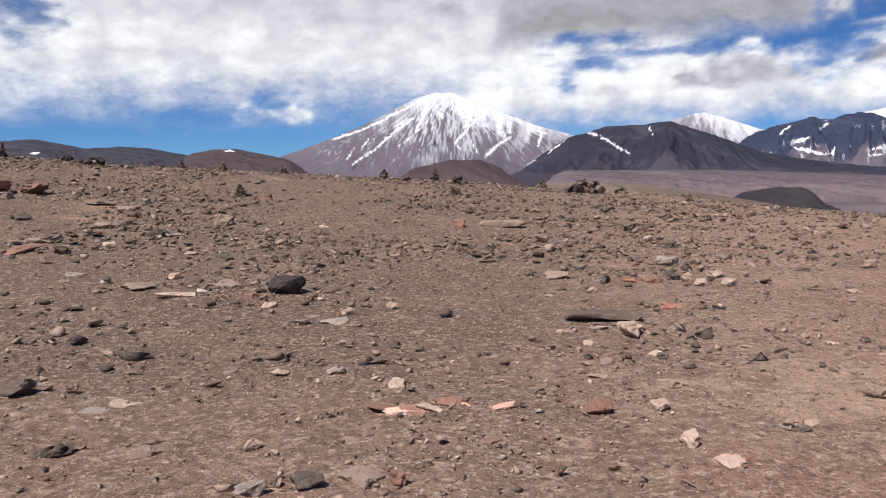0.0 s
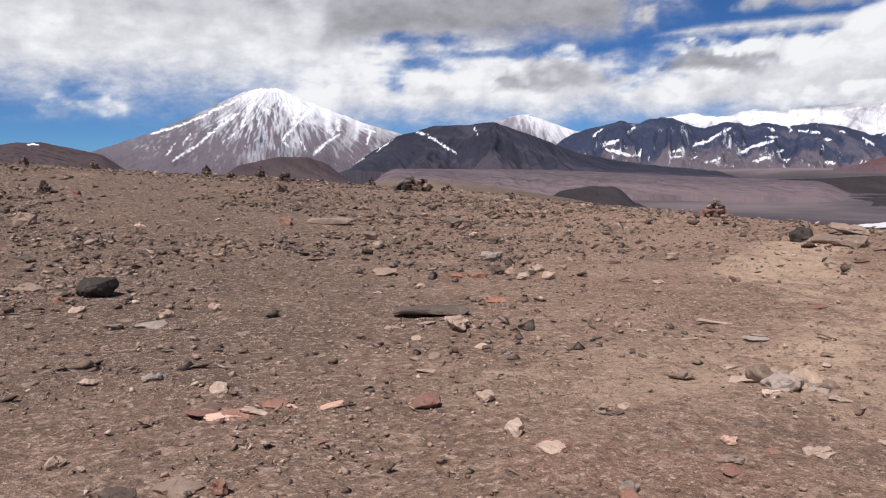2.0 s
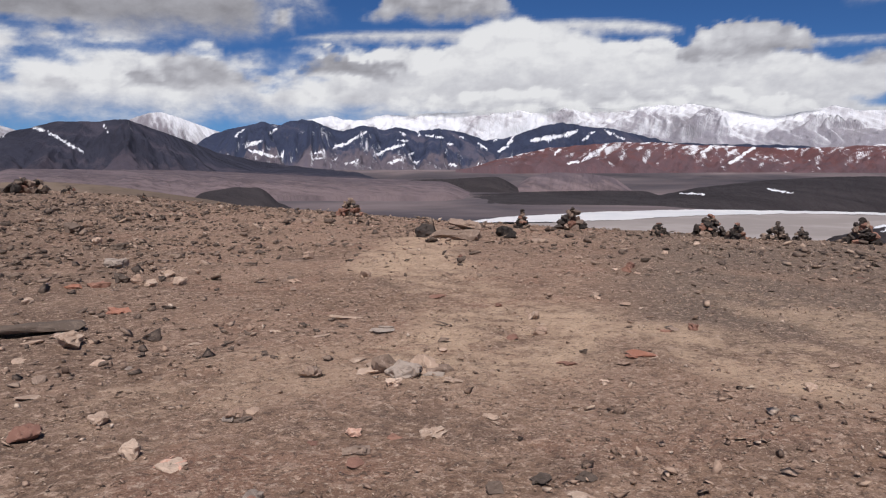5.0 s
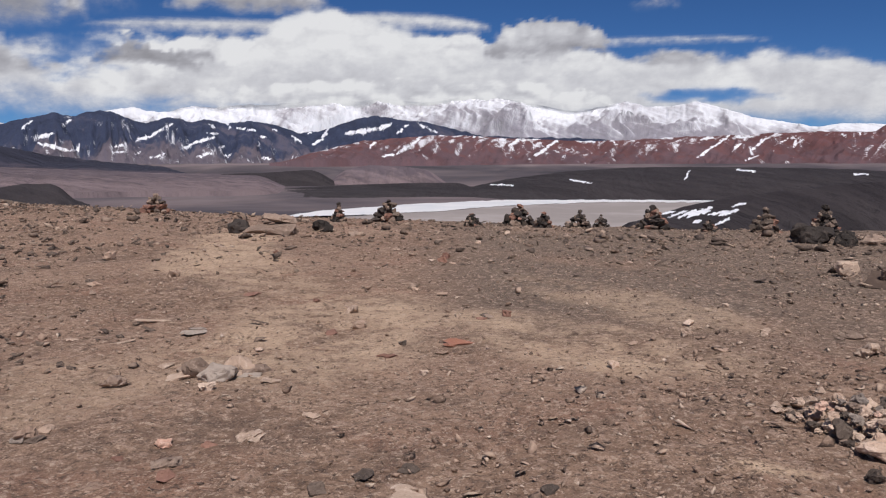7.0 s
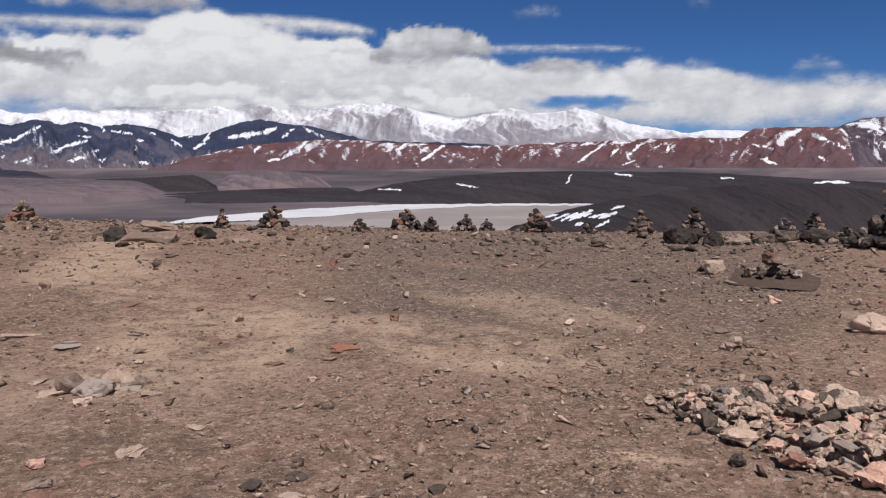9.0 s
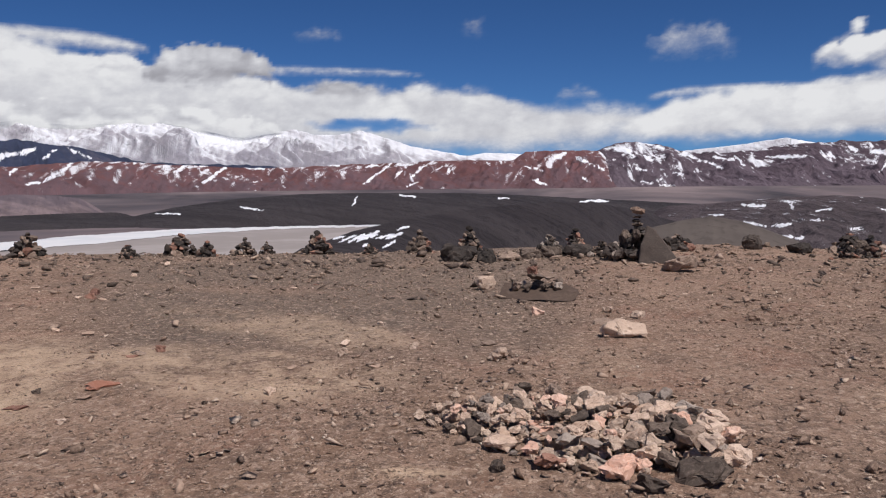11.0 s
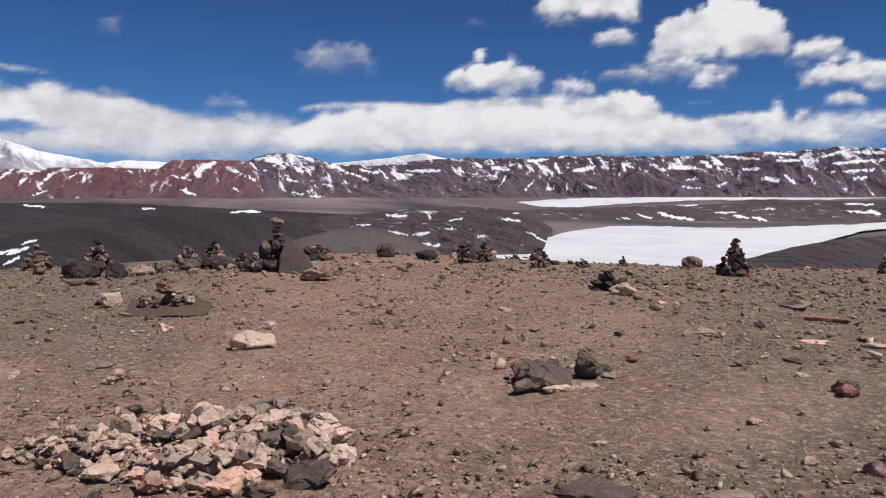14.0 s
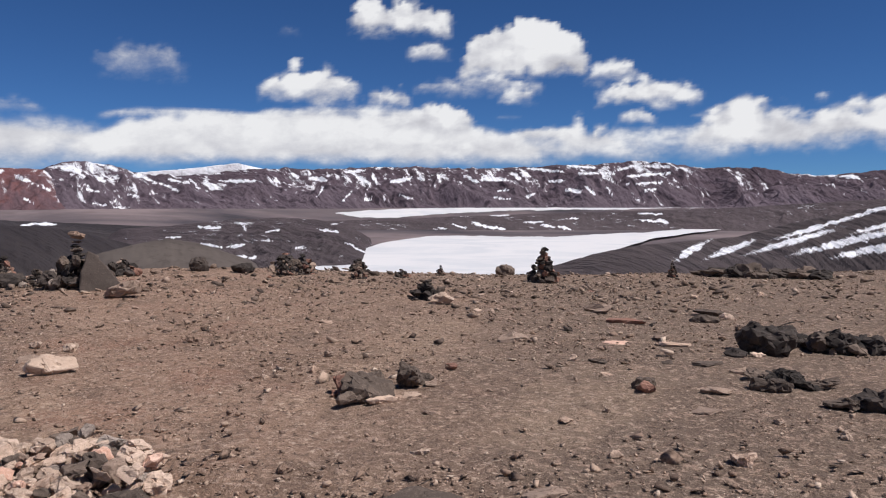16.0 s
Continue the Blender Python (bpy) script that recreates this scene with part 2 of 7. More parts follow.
def mountain_material(name, low, high, streak=(60, 300), snow=(0.75, 0.45), aspect=(0.0, 0.0, 0.0), soft=0.05, grade=0.35, middle=0.5, thin=0.0, relief=14.0, ragged=0.0, comb=0.5, patch=None, crisp=0.22, lean=0.0, washed=0.6, fanned=True):
    """Rock from low to high with snow in streaks down the slope; snow: the threshold at the foot and at the crest;
    thin: how far the snow is a dusting that lets the rock through."""
    n = Nodes(name)
    front = n.add("UVMap")
    front.uv_map = "front"
    face = front.outputs[0]
    uv = n.coord("UV") if fanned else face
    rise = n.attr("rise")
    grain = n.noise(uv, 0.02, 6, 0.6)
    wash = n.noise(n.scaled(uv, 1 / 35, 1 / 260), 1.0, 5, 0.6, 0.5)
    gully = n.noise(n.scaled(uv, 1 / 110, 1 / 420), 1.0, 5, 0.55, 0.9)
    stain = n.noise(n.scaled(uv, 1 / 420, 1 / 170), 1.0, 4, 0.55, 1.2)
    rock = n.mix(n.step(n.math("ADD", grain, n.math("MULTIPLY", n.math("SUBTRACT", rise, middle), grade)), 0.35, 0.65), low, high)
    rock = n.mix(n.math("MULTIPLY", n.step(wash, 0.45, 0.7), 0.4 * washed), rock, tuple(min(1, 1.5 * c) for c in high))
    rock = n.mix(n.math("MULTIPLY", n.step(n.math("SUBTRACT", 1.0, wash), 0.52, 0.7), 0.5 * washed), rock, tuple(0.55 * c for c in low))
    rock = n.mix(n.math("MULTIPLY", n.step(stain, 0.50, 0.66), 0.45), rock, tuple(0.6 * c for c in high))
    rock = n.mix(n.math("MULTIPLY", n.step(n.math("SUBTRACT", 1.0, stain), 0.54, 0.68), 0.4), rock, tuple(1.35 * c for c in low))
    flow = n.noise(n.scaled(uv, 1 / streak[0], 1 / streak[1]), 1.0, 5, 0.5, 0.8)
    big = n.noise(uv, 0.0035, 3, 0.5)
    fleck = n.noise(n.scaled(uv, 4 / streak[0], 4 / streak[1]), 1.0, 3, 0.6)
    value = n.math("ADD", n.math("MULTIPLY", flow, 0.55), n.math("MULTIPLY", big, 0.30))
    value = n.math("ADD", value, n.math("MULTIPLY", fleck, 0.15 + ragged))
    value = n.math("SUBTRACT", value, 0.5 * ragged)
    if any(aspect):
        dot = n.add("VectorMath", "DOT_PRODUCT")
        n.put(dot.inputs[0], n.add("NewGeometry").outputs["Normal"])
        n.put(dot.inputs[1], aspect)
        value = n.math("ADD", value, dot.outputs["Value"])
    value = n.math("ADD", value, n.math("MULTIPLY", n.attr("drift"), 0.6))
    edge = n.math("ADD", n.math("MULTIPLY", n.math("SUBTRACT", n.noise(face, 0.07, 4, 0.6, 0.8), 0.5), 1.6), n.math("MULTIPLY", n.math("SUBTRACT", n.noise(face, 0.28, 3, 0.6), 0.5), 1.0))
    if patch:
        turned = n.add("VectorRotate")
        turned.rotation_type = "Z_AXIS"
        n.put(turned.inputs["Vector"], face)
        n.put(turned.inputs["Angle"], radians(-lean))
        lie = n.noise(n.scaled(turned.outputs[0], 1 / patch[0], 1 / patch[1]), 1.0, 5, 0.6, 0.7)
        value = n.math("ADD", value, n.math("MULTIPLY", n.math("SUBTRACT", lie, 0.5), patch[2]))
    ramp = n.add("MapRange")
    n.put(ramp.inputs["Value"], rise)
    n.put(ramp.inputs["To Min"], snow[0])
    n.put(ramp.inputs["To Max"], snow[1])
    mask = n.step(n.math("SUBTRACT", value, ramp.outputs["Result"]), -soft, soft)
    here = n.attr("lying")
    lying = n.step(n.math("ADD", here, n.math("MULTIPLY", edge, n.step(here, 0.02, 0.25))), 0.30, 0.30 + crisp)
    if thin:
        dust = n.step(n.math("ADD", n.math("MULTIPLY", wash, comb), n.math("MULTIPLY", gully, 1 - comb)), 0.38, 0.62)
        mask = n.math("MULTIPLY", mask, n.math("ADD", n.math("MULTIPLY", dust, thin), 1.0 - thin))
    mask = n.math("MAXIMUM", mask, lying)
    colour = n.mix(mask, rock, (0.78, 0.79, 0.83))
    h = n.math("ADD", n.math("ADD", grain, n.math("MULTIPLY", wash, 1.2 * washed)), n.math("MULTIPLY", gully, 2.2))
    return n.done(colour, 0.9, n.bump(h, 0.8, relief), 0.1)


SOIL = soil_material()
VALLEY = valley_material()
MIXED = [(0.0, (0.13, 0.090, 0.070)), (0.15, (0.22, 0.148, 0.110)), (0.35, (0.33, 0.225, 0.168)), (0.6, (0.42, 0.295, 0.222)), (0.85, (0.50, 0.365, 0.280)), (1.0, (0.55, 0.425, 0.335))]
STONE = stone_material("mixed_stone", MIXED)
GRAVEL = stone_material("gravel", [(0.0, (0.110, 0.076, 0.060)), (0.25, (0.220, 0.148, 0.110)), (0.6, (0.340, 0.232, 0.172)), (0.9, (0.450, 0.325, 0.250)), (1.0, (0.60, 0.47, 0.38))], True, 0.2)
RUBBLE = stone_material("rim_rubble", [(0.0, (0.072, 0.054, 0.045)), (0.45, (0.140, 0.102, 0.081)), (0.75, (0.246, 0.177, 0.136)), (1.0, (0.442, 0.327, 0.251))], True, 0.2)
PEBBLE = stone_material("scattered_stone", [(0.0, (0.090, 0.062, 0.050)), (0.3, (0.200, 0.135, 0.100)), (0.6, (0.340, 0.235, 0.175)), (0.85, (0.480, 0.350, 0.265)), (1.0, (0.62, 0.49, 0.39))], True, 0.3)
DARK = stone_material("dark_basalt", [(0.0, (0.064, 0.049, 0.041)), (0.6, (0.111, 0.084, 0.068)), (1.0, (0.164, 0.121, 0.097))], False, 0.5, 0.18, (0.20, 0.15, 0.12))
PALE = stone_material("pale_stone", [(0.0, (0.46, 0.320, 0.240)), (0.5, (0.54, 0.392, 0.300)), (1.0, (0.61, 0.460, 0.362))], False, 0.6, 0.5, (0.72, 0.56, 0.455))
TAN = stone_material("tan_stone", [(0.0, (0.36, 0.258, 0.195)), (1.0, (0.46, 0.340, 0.262))], False, 0.6, 0.4, (0.62, 0.49, 0.40))
PINK = stone_material("pinkish_stone", [(0.0, (0.60, 0.350, 0.260)), (1.0, (0.68, 0.45, 0.35))], False, 0.55, 0.35, (0.78, 0.60, 0.49))
ORANGE = stone_material("orange_stone", [(0.0, (0.30, 0.13, 0.085)), (1.0, (0.38, 0.18, 0.125))], False, 0.4, 0.25, (0.42, 0.24, 0.18))
REDDISH = stone_material("reddish_stone", [(0.0, (0.20, 0.105, 0.08)), (1.0, (0.31, 0.165, 0.12))], False, 0.4, 0.2, (0.34, 0.20, 0.15))
GREY = stone_material("grey_stone", [(0.0, (0.220, 0.176, 0.150)), (1.0, (0.370, 0.304, 0.255))], False, 0.5, 0.3, (0.44, 0.37, 0.32))
SLAB = stone_material("slab_stone", [(0.0, (0.19, 0.135, 0.105)), (1.0, (0.31, 0.225, 0.175))], False, 0.5, 0.3, (0.38, 0.285, 0.225))
BLACK = stone_material("black_lava", [(0.0, (0.026, 0.022, 0.020)), (0.6, (0.048, 0.039, 0.035)), (1.0, (0.081, 0.063, 0.054))], False, 0.5, 0.08, (0.11, 0.085, 0.072))
FLAGSTONE = stone_material("dark_flagstone", [(0.0, (0.078, 0.054, 0.042)), (1.0, (0.092, 0.064, 0.050))], False, 0.1, 0.05)

# ---- ground, lakes and mountains ----
def grid_mesh(name, co, rows, cols, materials, smooth_faces=True):
    """A sheet of rows x cols points; co is an array of rows * cols places."""
    me = bpy.data.meshes.new(name)
    i = np.arange(rows - 1)[:, None] * cols + np.arange(cols - 1)[None, :]
    quads = np.stack([i, i + 1, i + cols + 1, i + cols], -1).reshape(-1, 4)
    me.vertices.add(len(co))
    me.vertices.foreach_set("co", np.asarray(co, np.float32).ravel())
    me.loops.add(quads.size)
    me.loops.foreach_set("vertex_index", quads.ravel().astype(np.int32))
    me.polygons.add(len(quads))
    me.polygons.foreach_set("loop_start", (np.arange(len(quads)) * 4).astype(np.int32))
    me.polygons.foreach_set("loop_total", np.full(len(quads), 4, np.int32))
    me.update(calc_edges=True)
    if smooth_faces:
        me.polygons.foreach_set("use_smooth", np.ones(len(quads), bool))
    for m in materials:
        me.materials.append(m)
    return me, quads


def float_layer(me, name, values):
    me.attributes.new(name, "FLOAT", "POINT").data.foreach_set("value", np.asarray(values, np.float32).ravel())


def uv_layer(me, uv, quads, name="UVMap"):
    me.uv_layers.new(name=name).data.foreach_set("uv", np.asarray(uv, np.float32)[quads.ravel()].ravel())


def polar(az, r, z):
    a = np.radians(az)
    return np.stack([r * np.sin(a), r * np.cos(a), z], -1)


def build_ground():
    az = np.concatenate([np.arange(-180, -45, 5.0), np.arange(-45, 155, 0.4), np.arange(155, 180.1, 5.0)])
    r = [0.0, 0.6]
    while r[-1] < 4900:
        k = 0.013 if 3 < r[-1] < 40 else 0.05
        r.append(r[-1] * (1 + k) + 0.004)
    r[-1] = 4900
    r = np.array(r)
    rr, aa = np.meshgrid(r, az, indexing="ij")
    x, y = rr * np.sin(np.radians(aa)), rr * np.cos(np.radians(aa))
    z = ground_z(x, y)
    co = np.stack([x, y, z], -1).reshape(-1, 3)
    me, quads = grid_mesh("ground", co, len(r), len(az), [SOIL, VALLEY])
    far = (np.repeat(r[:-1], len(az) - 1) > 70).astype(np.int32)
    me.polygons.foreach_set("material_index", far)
    pale = np.zeros(x.shape)
    for px, py, rx, ry, turn, w in SAND:
        c, s = math.cos(radians(turn)), math.sin(radians(turn))
        u, v = (x - px) * c + (y - py) * s, -(x - px) * s + (y - py) * c
        d = (u / rx) ** 2 + (v / ry) ** 2 + (fbm(x * 0.9, y * 0.9, 3, 77) - 0.5) * 1.2
        pale = np.maximum(pale, w * (1 - smooth(0.2, 1.2, d)))
    float_layer(me, "pale", pale)
    float_layer(me, "ash", np.maximum(smooth(90, 125, aa) * smooth(200, 170, aa) * smooth(1.5, 5.0, rr), 1.25 * smooth(46, 56, aa) * smooth(88, 76, aa) * smooth(6.0, 9.5, rr)))
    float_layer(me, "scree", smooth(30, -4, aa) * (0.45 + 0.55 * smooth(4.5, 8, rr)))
    me.flip_normals()
    return tagged(new("ground", me), "bare brown gravel plateau falling to a volcanic plain", "ground", kind="structure")


# trodden sandy patches: x, y, half-lengths, turn, strength
SAND = [(5.2, 5.6, 2.6, 1.1, 35, 0.91), (6.5, 8.4, 3.5, 1.0, 60, 0.78), (2.6, 5.6, 1.8, 0.8, 10, 0.39), (6.2, 3.6, 2.0, 0.8, 80, 0.91), (4.34, 1.40, 0.40, 0.10, -72, 2.2), (8.2, 11.5, 4.0, 1.0, 50, 0.91), (7.0, 0.6, 1.6, 0.5, 20, 0.23), (9.0, -3.0, 3.0, 0.8, -30, 0.23), (6.0, -3.6, 1.8, 0.6, -50, 0.23), (8.4, 4.4, 2.4, 0.7, 70, 0.59)]
build_ground()


SNOW, RIBS = collections.defaultdict(list), collections.defaultdict(list)


def snow(where, a0, e0, a1, e1, half):
    """A streak of lying snow on a range, between two places by bearing and height in degrees, of a half-width."""
    SNOW[where].append((a0, e0, a1, e1, half))


def rib(where, a0, e0, a1, e1, half):
    """A rocky rib standing out of a mountain's face."""
    RIBS[where].append((a0, e0, a1, e1, half))


def beside(x, y, a0, e0, a1, e1):
    """The distance of places from a line's stretch, and how far along it they lie."""
    dx, dy = a1 - a0, e1 - e0
    t = np.clip(((x - a0) * dx + (y - e0) * dy) / (dx * dx + dy * dy + 1e-9), 0, 1)
    return np.hypot(x - a0 - t * dx, y - e0 - t * dy), t


def hill(name, label, table, dist, foot, foot_el, material, spur=(0.35, 0.8), rough=0.05, skyline=0.03, steps=52, power=1.25, back=1.12, seed=1, kind="", daz=0.10, drifts=(), fan=None, gain=1.0, slant=0.0, lying=""):
    """A ridge as seen from the plateau: table of bearing and height in degrees along its crest at that distance;
    foot: the distance of its foot; spur: depth and spacing in degrees of its ribs and gullies."""
    taz, tel = np.array(table, float).T
    az = np.arange(taz[0], taz[-1] + daz, daz)
    el = np.interp(az, taz, tel)
    k = np.hanning(9)
    el = np.convolve(np.pad(el, 4, mode="edge"), k / k.sum(), "valid")
    el = el + (fbm(az * 2.2, az * 0, 4, seed) - 0.5) * 2 * skyline
    fel = np.interp(az, *np.array(foot_el, float).T) if isinstance(foot_el, (list, tuple)) else np.full(len(az), foot_el)
    crest_z, foot_z = 1.6 + dist * np.tan(np.radians(el)), 1.6 + foot * np.tan(np.radians(fel))
    foot_z = np.minimum(foot_z, crest_z - 1)
    end = min(3.0, (taz[-1] - taz[0]) * 0.25)
    taper = smooth(0, end, az - az[0]) * smooth(0, end, az[-1] - az)
    drop = min(14.0, 0.012 * dist)
    crest_z = foot_z - drop + (crest_z - foot_z + drop) * taper
    foot_z = foot_z - drop * (1 - taper)
    foot_z = np.minimum(foot_z, crest_z - 1)
    s = np.concatenate([np.linspace(0, 1, steps), 1 + np.linspace(0, 1, 9)[1:]])
    ss, aa = np.meshgrid(s, az, indexing="ij")
    f, b = np.clip(ss, 0, 1), np.clip(ss - 1, 0, 1)
    high = crest_z - foot_z
    shape = f ** power
    gap = spur[1]
    bearing = aa
    along = aa = aa - slant * f
    cleft = 0.0
    if fan == "peaks":
        # spurs run down and apart from every peak of the crest
        top = [taz[0]] + [taz[i] for i in range(1, len(taz) - 1) if tel[i] >= tel[i - 1] and tel[i] > tel[i + 1]] + [taz[-1]]
        away = np.min(np.abs(az[:, None] - np.array(top)[None, :]), 1)
        aa = away[None, :] / np.maximum(0.45, 1.0 - 0.55 * f) + 0.25 * along
        cleft = 0.20 * smooth(0.2, 2.2, away)[None, :]
    elif fan is not None:
        level = (foot_z + high * shape - foot_z.min()) / (crest_z.max() - foot_z.min())
        aa = fan + (aa - fan) / np.maximum(0.16, 1.02 - 0.9 * level)
    warp = (fbm(along / gap * 0.5, f * 2.5, 3, seed + 3) - 0.5) * 1.6
    ribs = ridged(aa / gap + warp, f * 0.9 + seed, 4, seed + 7) - 0.6
    bulk = fbm(along / gap * 0.35, f * 1.3, 3, seed + 13) - 0.5
    env = np.sin(np.pi * np.clip(f, 0, 1) ** 0.8) ** 0.9
    z = foot_z + high * shape + high * env * (spur[0] * ribs + spur[0] * 0.7 * bulk - cleft)
    z = z + high * rough * (fbm(aa * 5 * min(1.0, dist / 3000), f * 14 * min(1.0, dist / 1500), 4, seed + 19) - 0.5) * np.minimum(1, 4 * f) * (1 - 0.8 * f ** 6)
    z = np.where(ss > 1, crest_z - high * 1.05 * b ** 1.2 - 3 * b, z)
    r = foot + (dist - foot) * f + dist * (back - 1) * b
    r = r * (1 + 0.012 * ribs * env)
    toe = np.maximum(foot * 0.82, foot - 5 * np.maximum(0, foot_z - floor_z(foot)) - 5)
    z = np.where(ss == 0, np.maximum(floor_z(toe) - 2, foot_z - 0.35 * foot), z)
    r = np.where(ss == 0, toe, r)
    seen = np.degrees(np.arctan2(z - 1.6, r))
    bulge = np.zeros(z.shape)
    wa, we = bearing + (fbm(bearing * 2, seen * 2, 3, seed + 37) - 0.5) * 0.35, seen + (fbm(bearing * 2, seen * 2, 3, seed + 41) - 0.5) * 0.35
    for a0, e0, a1, e1, half in RIBS[lying]:
        away, t = beside(wa, we, a0, e0, a1, e1)
        bulge = np.maximum(bulge, half * np.clip(1 - away / half, 0, 1))
    near = 1 - 0.012 * bulge * np.minimum(1, (1.001 - f) * 6) * (ss <= 1) * (ss > 0)
    r, z = r * near, 1.6 + (z - 1.6) * near
    me, quads = grid_mesh(name, polar(bearing, r, z).reshape(-1, 3), len(s), len(az), [material])
    me.flip_normals()
    tall = np.clip((z - foot_z.min()) / (crest_z.max() - foot_z.min()), 0, 1)
    float_layer(me, "rise", tall if isinstance(fan, float) else np.clip(ss, 0, 1))
    fallen = np.zeros(z.shape)
    wa = bearing + (fbm(bearing * 5, seen * 7, 3, seed + 43) - 0.5) * 0.22
    we = seen + (fbm(bearing * 5, seen * 7, 3, seed + 47) - 0.5) * 0.16
    wa = wa + (fbm(bearing * 15, seen * 20, 2, seed + 53) - 0.5) * 0.13
    we = we + (fbm(bearing * 15, seen * 20, 2, seed + 59) - 0.5) * 0.13
    for a0, e0, a1, e1, half in SNOW[lying]:
        away, t = beside(wa, we, a0, e0, a1, e1)
        fallen = np.maximum(fallen, np.clip(1.15 - 0.62 * away / (half * (0.7 + 0.5 * np.sin(np.pi * t))), 0, 1))
    float_layer(me, "lying", fallen * (ss <= 1))
    drift = np.zeros(z.shape)
    bent = bearing + (fbm(bearing * 3, seen * 9, 3, seed + 23) - 0.5) * 0.5
    lift = seen + (fbm(bearing * 4, seen * 9, 3, seed + 29) - 0.5) * 0.22
    for a, e, ha, he, lean, *amount in drifts:
        d = np.hypot((bent - a) / ha, (lift - e - lean * (bent - a)) / he)
        drift = np.maximum(drift, np.clip((1.75 - d) / 1.25, 0, 1) * (amount[0] if amount else 1.0))
    float_layer(me, "drift", drift * gain)
    length = np.hypot(dist - foot, high.mean())
    uv_layer(me, np.stack([np.radians(aa) * dist + seed * 517.0, ss * length + along * 40.0], -1).reshape(-1, 2), quads)
    uv_layer(me, np.stack([np.radians(bearing) * dist + seed * 91.0 - slant * 25.0 * f, z], -1).reshape(-1, 2), quads, "front")
    return tagged(new(name, me), label, "mountain" if "mountain" in name or "volcano" in name else "hill", kind=kind)


# blue and violet casts in the rock colours below stand in for haze
WHITE_ROCK = mountain_material("snowy_massif_rock", (0.28, 0.265, 0.30), (0.36, 0.34, 0.37), (330, 120), (0.60, 0.33), (0.24, -0.14, 0.0), 0.17, thin=0.12, relief=45.0, patch=(260, 26, 0.42), lean=-18, washed=0.2, fanned=False)
VOLCANO_ROCK = mountain_material("volcano_rock", (0.118, 0.098, 0.116), (0.112, 0.104, 0.128), (70, 190), (1.02, 0.24), (0.42, 0.0, 0.0), 0.30, thin=0.30, relief=9.0, comb=0.1, crisp=0.9, washed=0.25, fanned=False)
# cloud shade over the ridge is painted in as near-black navy
SHADED_ROCK = mountain_material("cloud_shaded_ridge_rock", (0.070, 0.059, 0.075), (0.034, 0.035, 0.052), (45, 420), (1.0, 0.78), (0.3, 0.0, 0.0), 0.09, 1.0, 0.30, thin=0.6, relief=18.0, crisp=0.6)
DUSTED_ROCK = mountain_material("dusted_rock", (0.16, 0.145, 0.165), (0.20, 0.185, 0.21), (60, 150), (0.80, 0.40), (0.30, 0.0, 0.0), 0.18, thin=0.3, relief=20.0, washed=0.3)
# dark lava; its navy also carries cloud shade and distance haze
HAZE_BLUE_ROCK = mountain_material("haze_blue_lava_rock", (0.135, 0.114, 0.134), (0.042, 0.052, 0.092), (55, 170), (0.64, 0.71), (0.10, -0.06, 0.0), 0.05, 1.8, 0.46, thin=0.3, relief=30.0, patch=(60, 8, 0.46), lean=20, washed=0.4)
RED_ROCK = mountain_material("red_ridge_rock", (0.118, 0.076, 0.086), (0.146, 0.068, 0.068), (45, 150), (0.70, 0.56), (0.10, -0.19, 0.0), 0.04, thin=0.2, relief=34.0, patch=(60, 7, 0.46), lean=38)
# brown rock with the purple of distant haze mixed into its colour
HAZE_PURPLE_ROCK = mountain_material("haze_purple_brown_rock", (0.118, 0.092, 0.110), (0.088, 0.064, 0.078), (60, 95), (0.70, 0.55), (-0.05, -0.14, 0.0), 0.03, thin=0.15, relief=34.0, patch=(50, 9, 0.5), lean=8, washed=0.4)
BLACK_ROCK = mountain_material("black_cinder", (0.047, 0.040, 0.042), (0.038, 0.033, 0.036), (30, 22), (1.15, 1.15), (0.0, 0.0, 0.0), 0.04, ragged=0.6, washed=0.2)
NEAR_BLACK = mountain_material("near_black_cinder", (0.045, 0.038, 0.039), (0.037, 0.031, 0.033), (11, 16), (1.15, 1.15), (0.0, 0.0, 0.0), 0.04, ragged=0.6, relief=5.0, washed=0.15)
FLECK_ROCK = mountain_material("flecked_hill_soil", (0.085, 0.068, 0.072), (0.074, 0.058, 0.062), (34, 26), (0.64, 0.64), (0.0, 0.0, 0.0), 0.025, ragged=0.2, patch=(60, 8, 0.42), crisp=0.15)
STREAK_ROCK = mountain_material("streaked_hillside", (0.063, 0.051, 0.053), (0.070, 0.056, 0.057), (16, 9), (0.92, 0.92), (0.0, 0.0, 0.0), 0.04, ragged=0.5, relief=4.0)
LEFT_ROCK = mountain_material("left_hill_soil", (0.090, 0.065, 0.067), (0.071, 0.052, 0.056), (60, 60), (0.90, 0.90), (0.0, 0.0, 0.0), 0.03)
SLATE_ROCK = mountain_material("slate_hill_soil", (0.059, 0.050, 0.058), (0.049, 0.049, 0.064), (60, 60), (0.90, 0.90), (0.0, 0.0, 0.0), 0.03)
FAN_ROCK = mountain_material("alluvial_fan", (0.190, 0.144, 0.148), (0.109, 0.087, 0.099), (60, 200), (0.98, 0.98), (0.0, 0.0, 0.0), 0.03)


def plain_soil(name, low, high, scale):
    n = Nodes(name)
    p = n.coord()
    a, b = n.noise(p, scale, 5, 0.6, 0.5), n.noise(p, scale * 9, 4, 0.65)
    c = n.mix(n.step(a, 0.38, 0.62), low, high)
    c = n.mix(n.math("MULTIPLY", n.step(b, 0.5, 0.68), 0.5), c, tuple(0.6 * v for v in low))
    return n.done(c, 0.95, n.bump(b, 0.6, 0.4), 0.1)


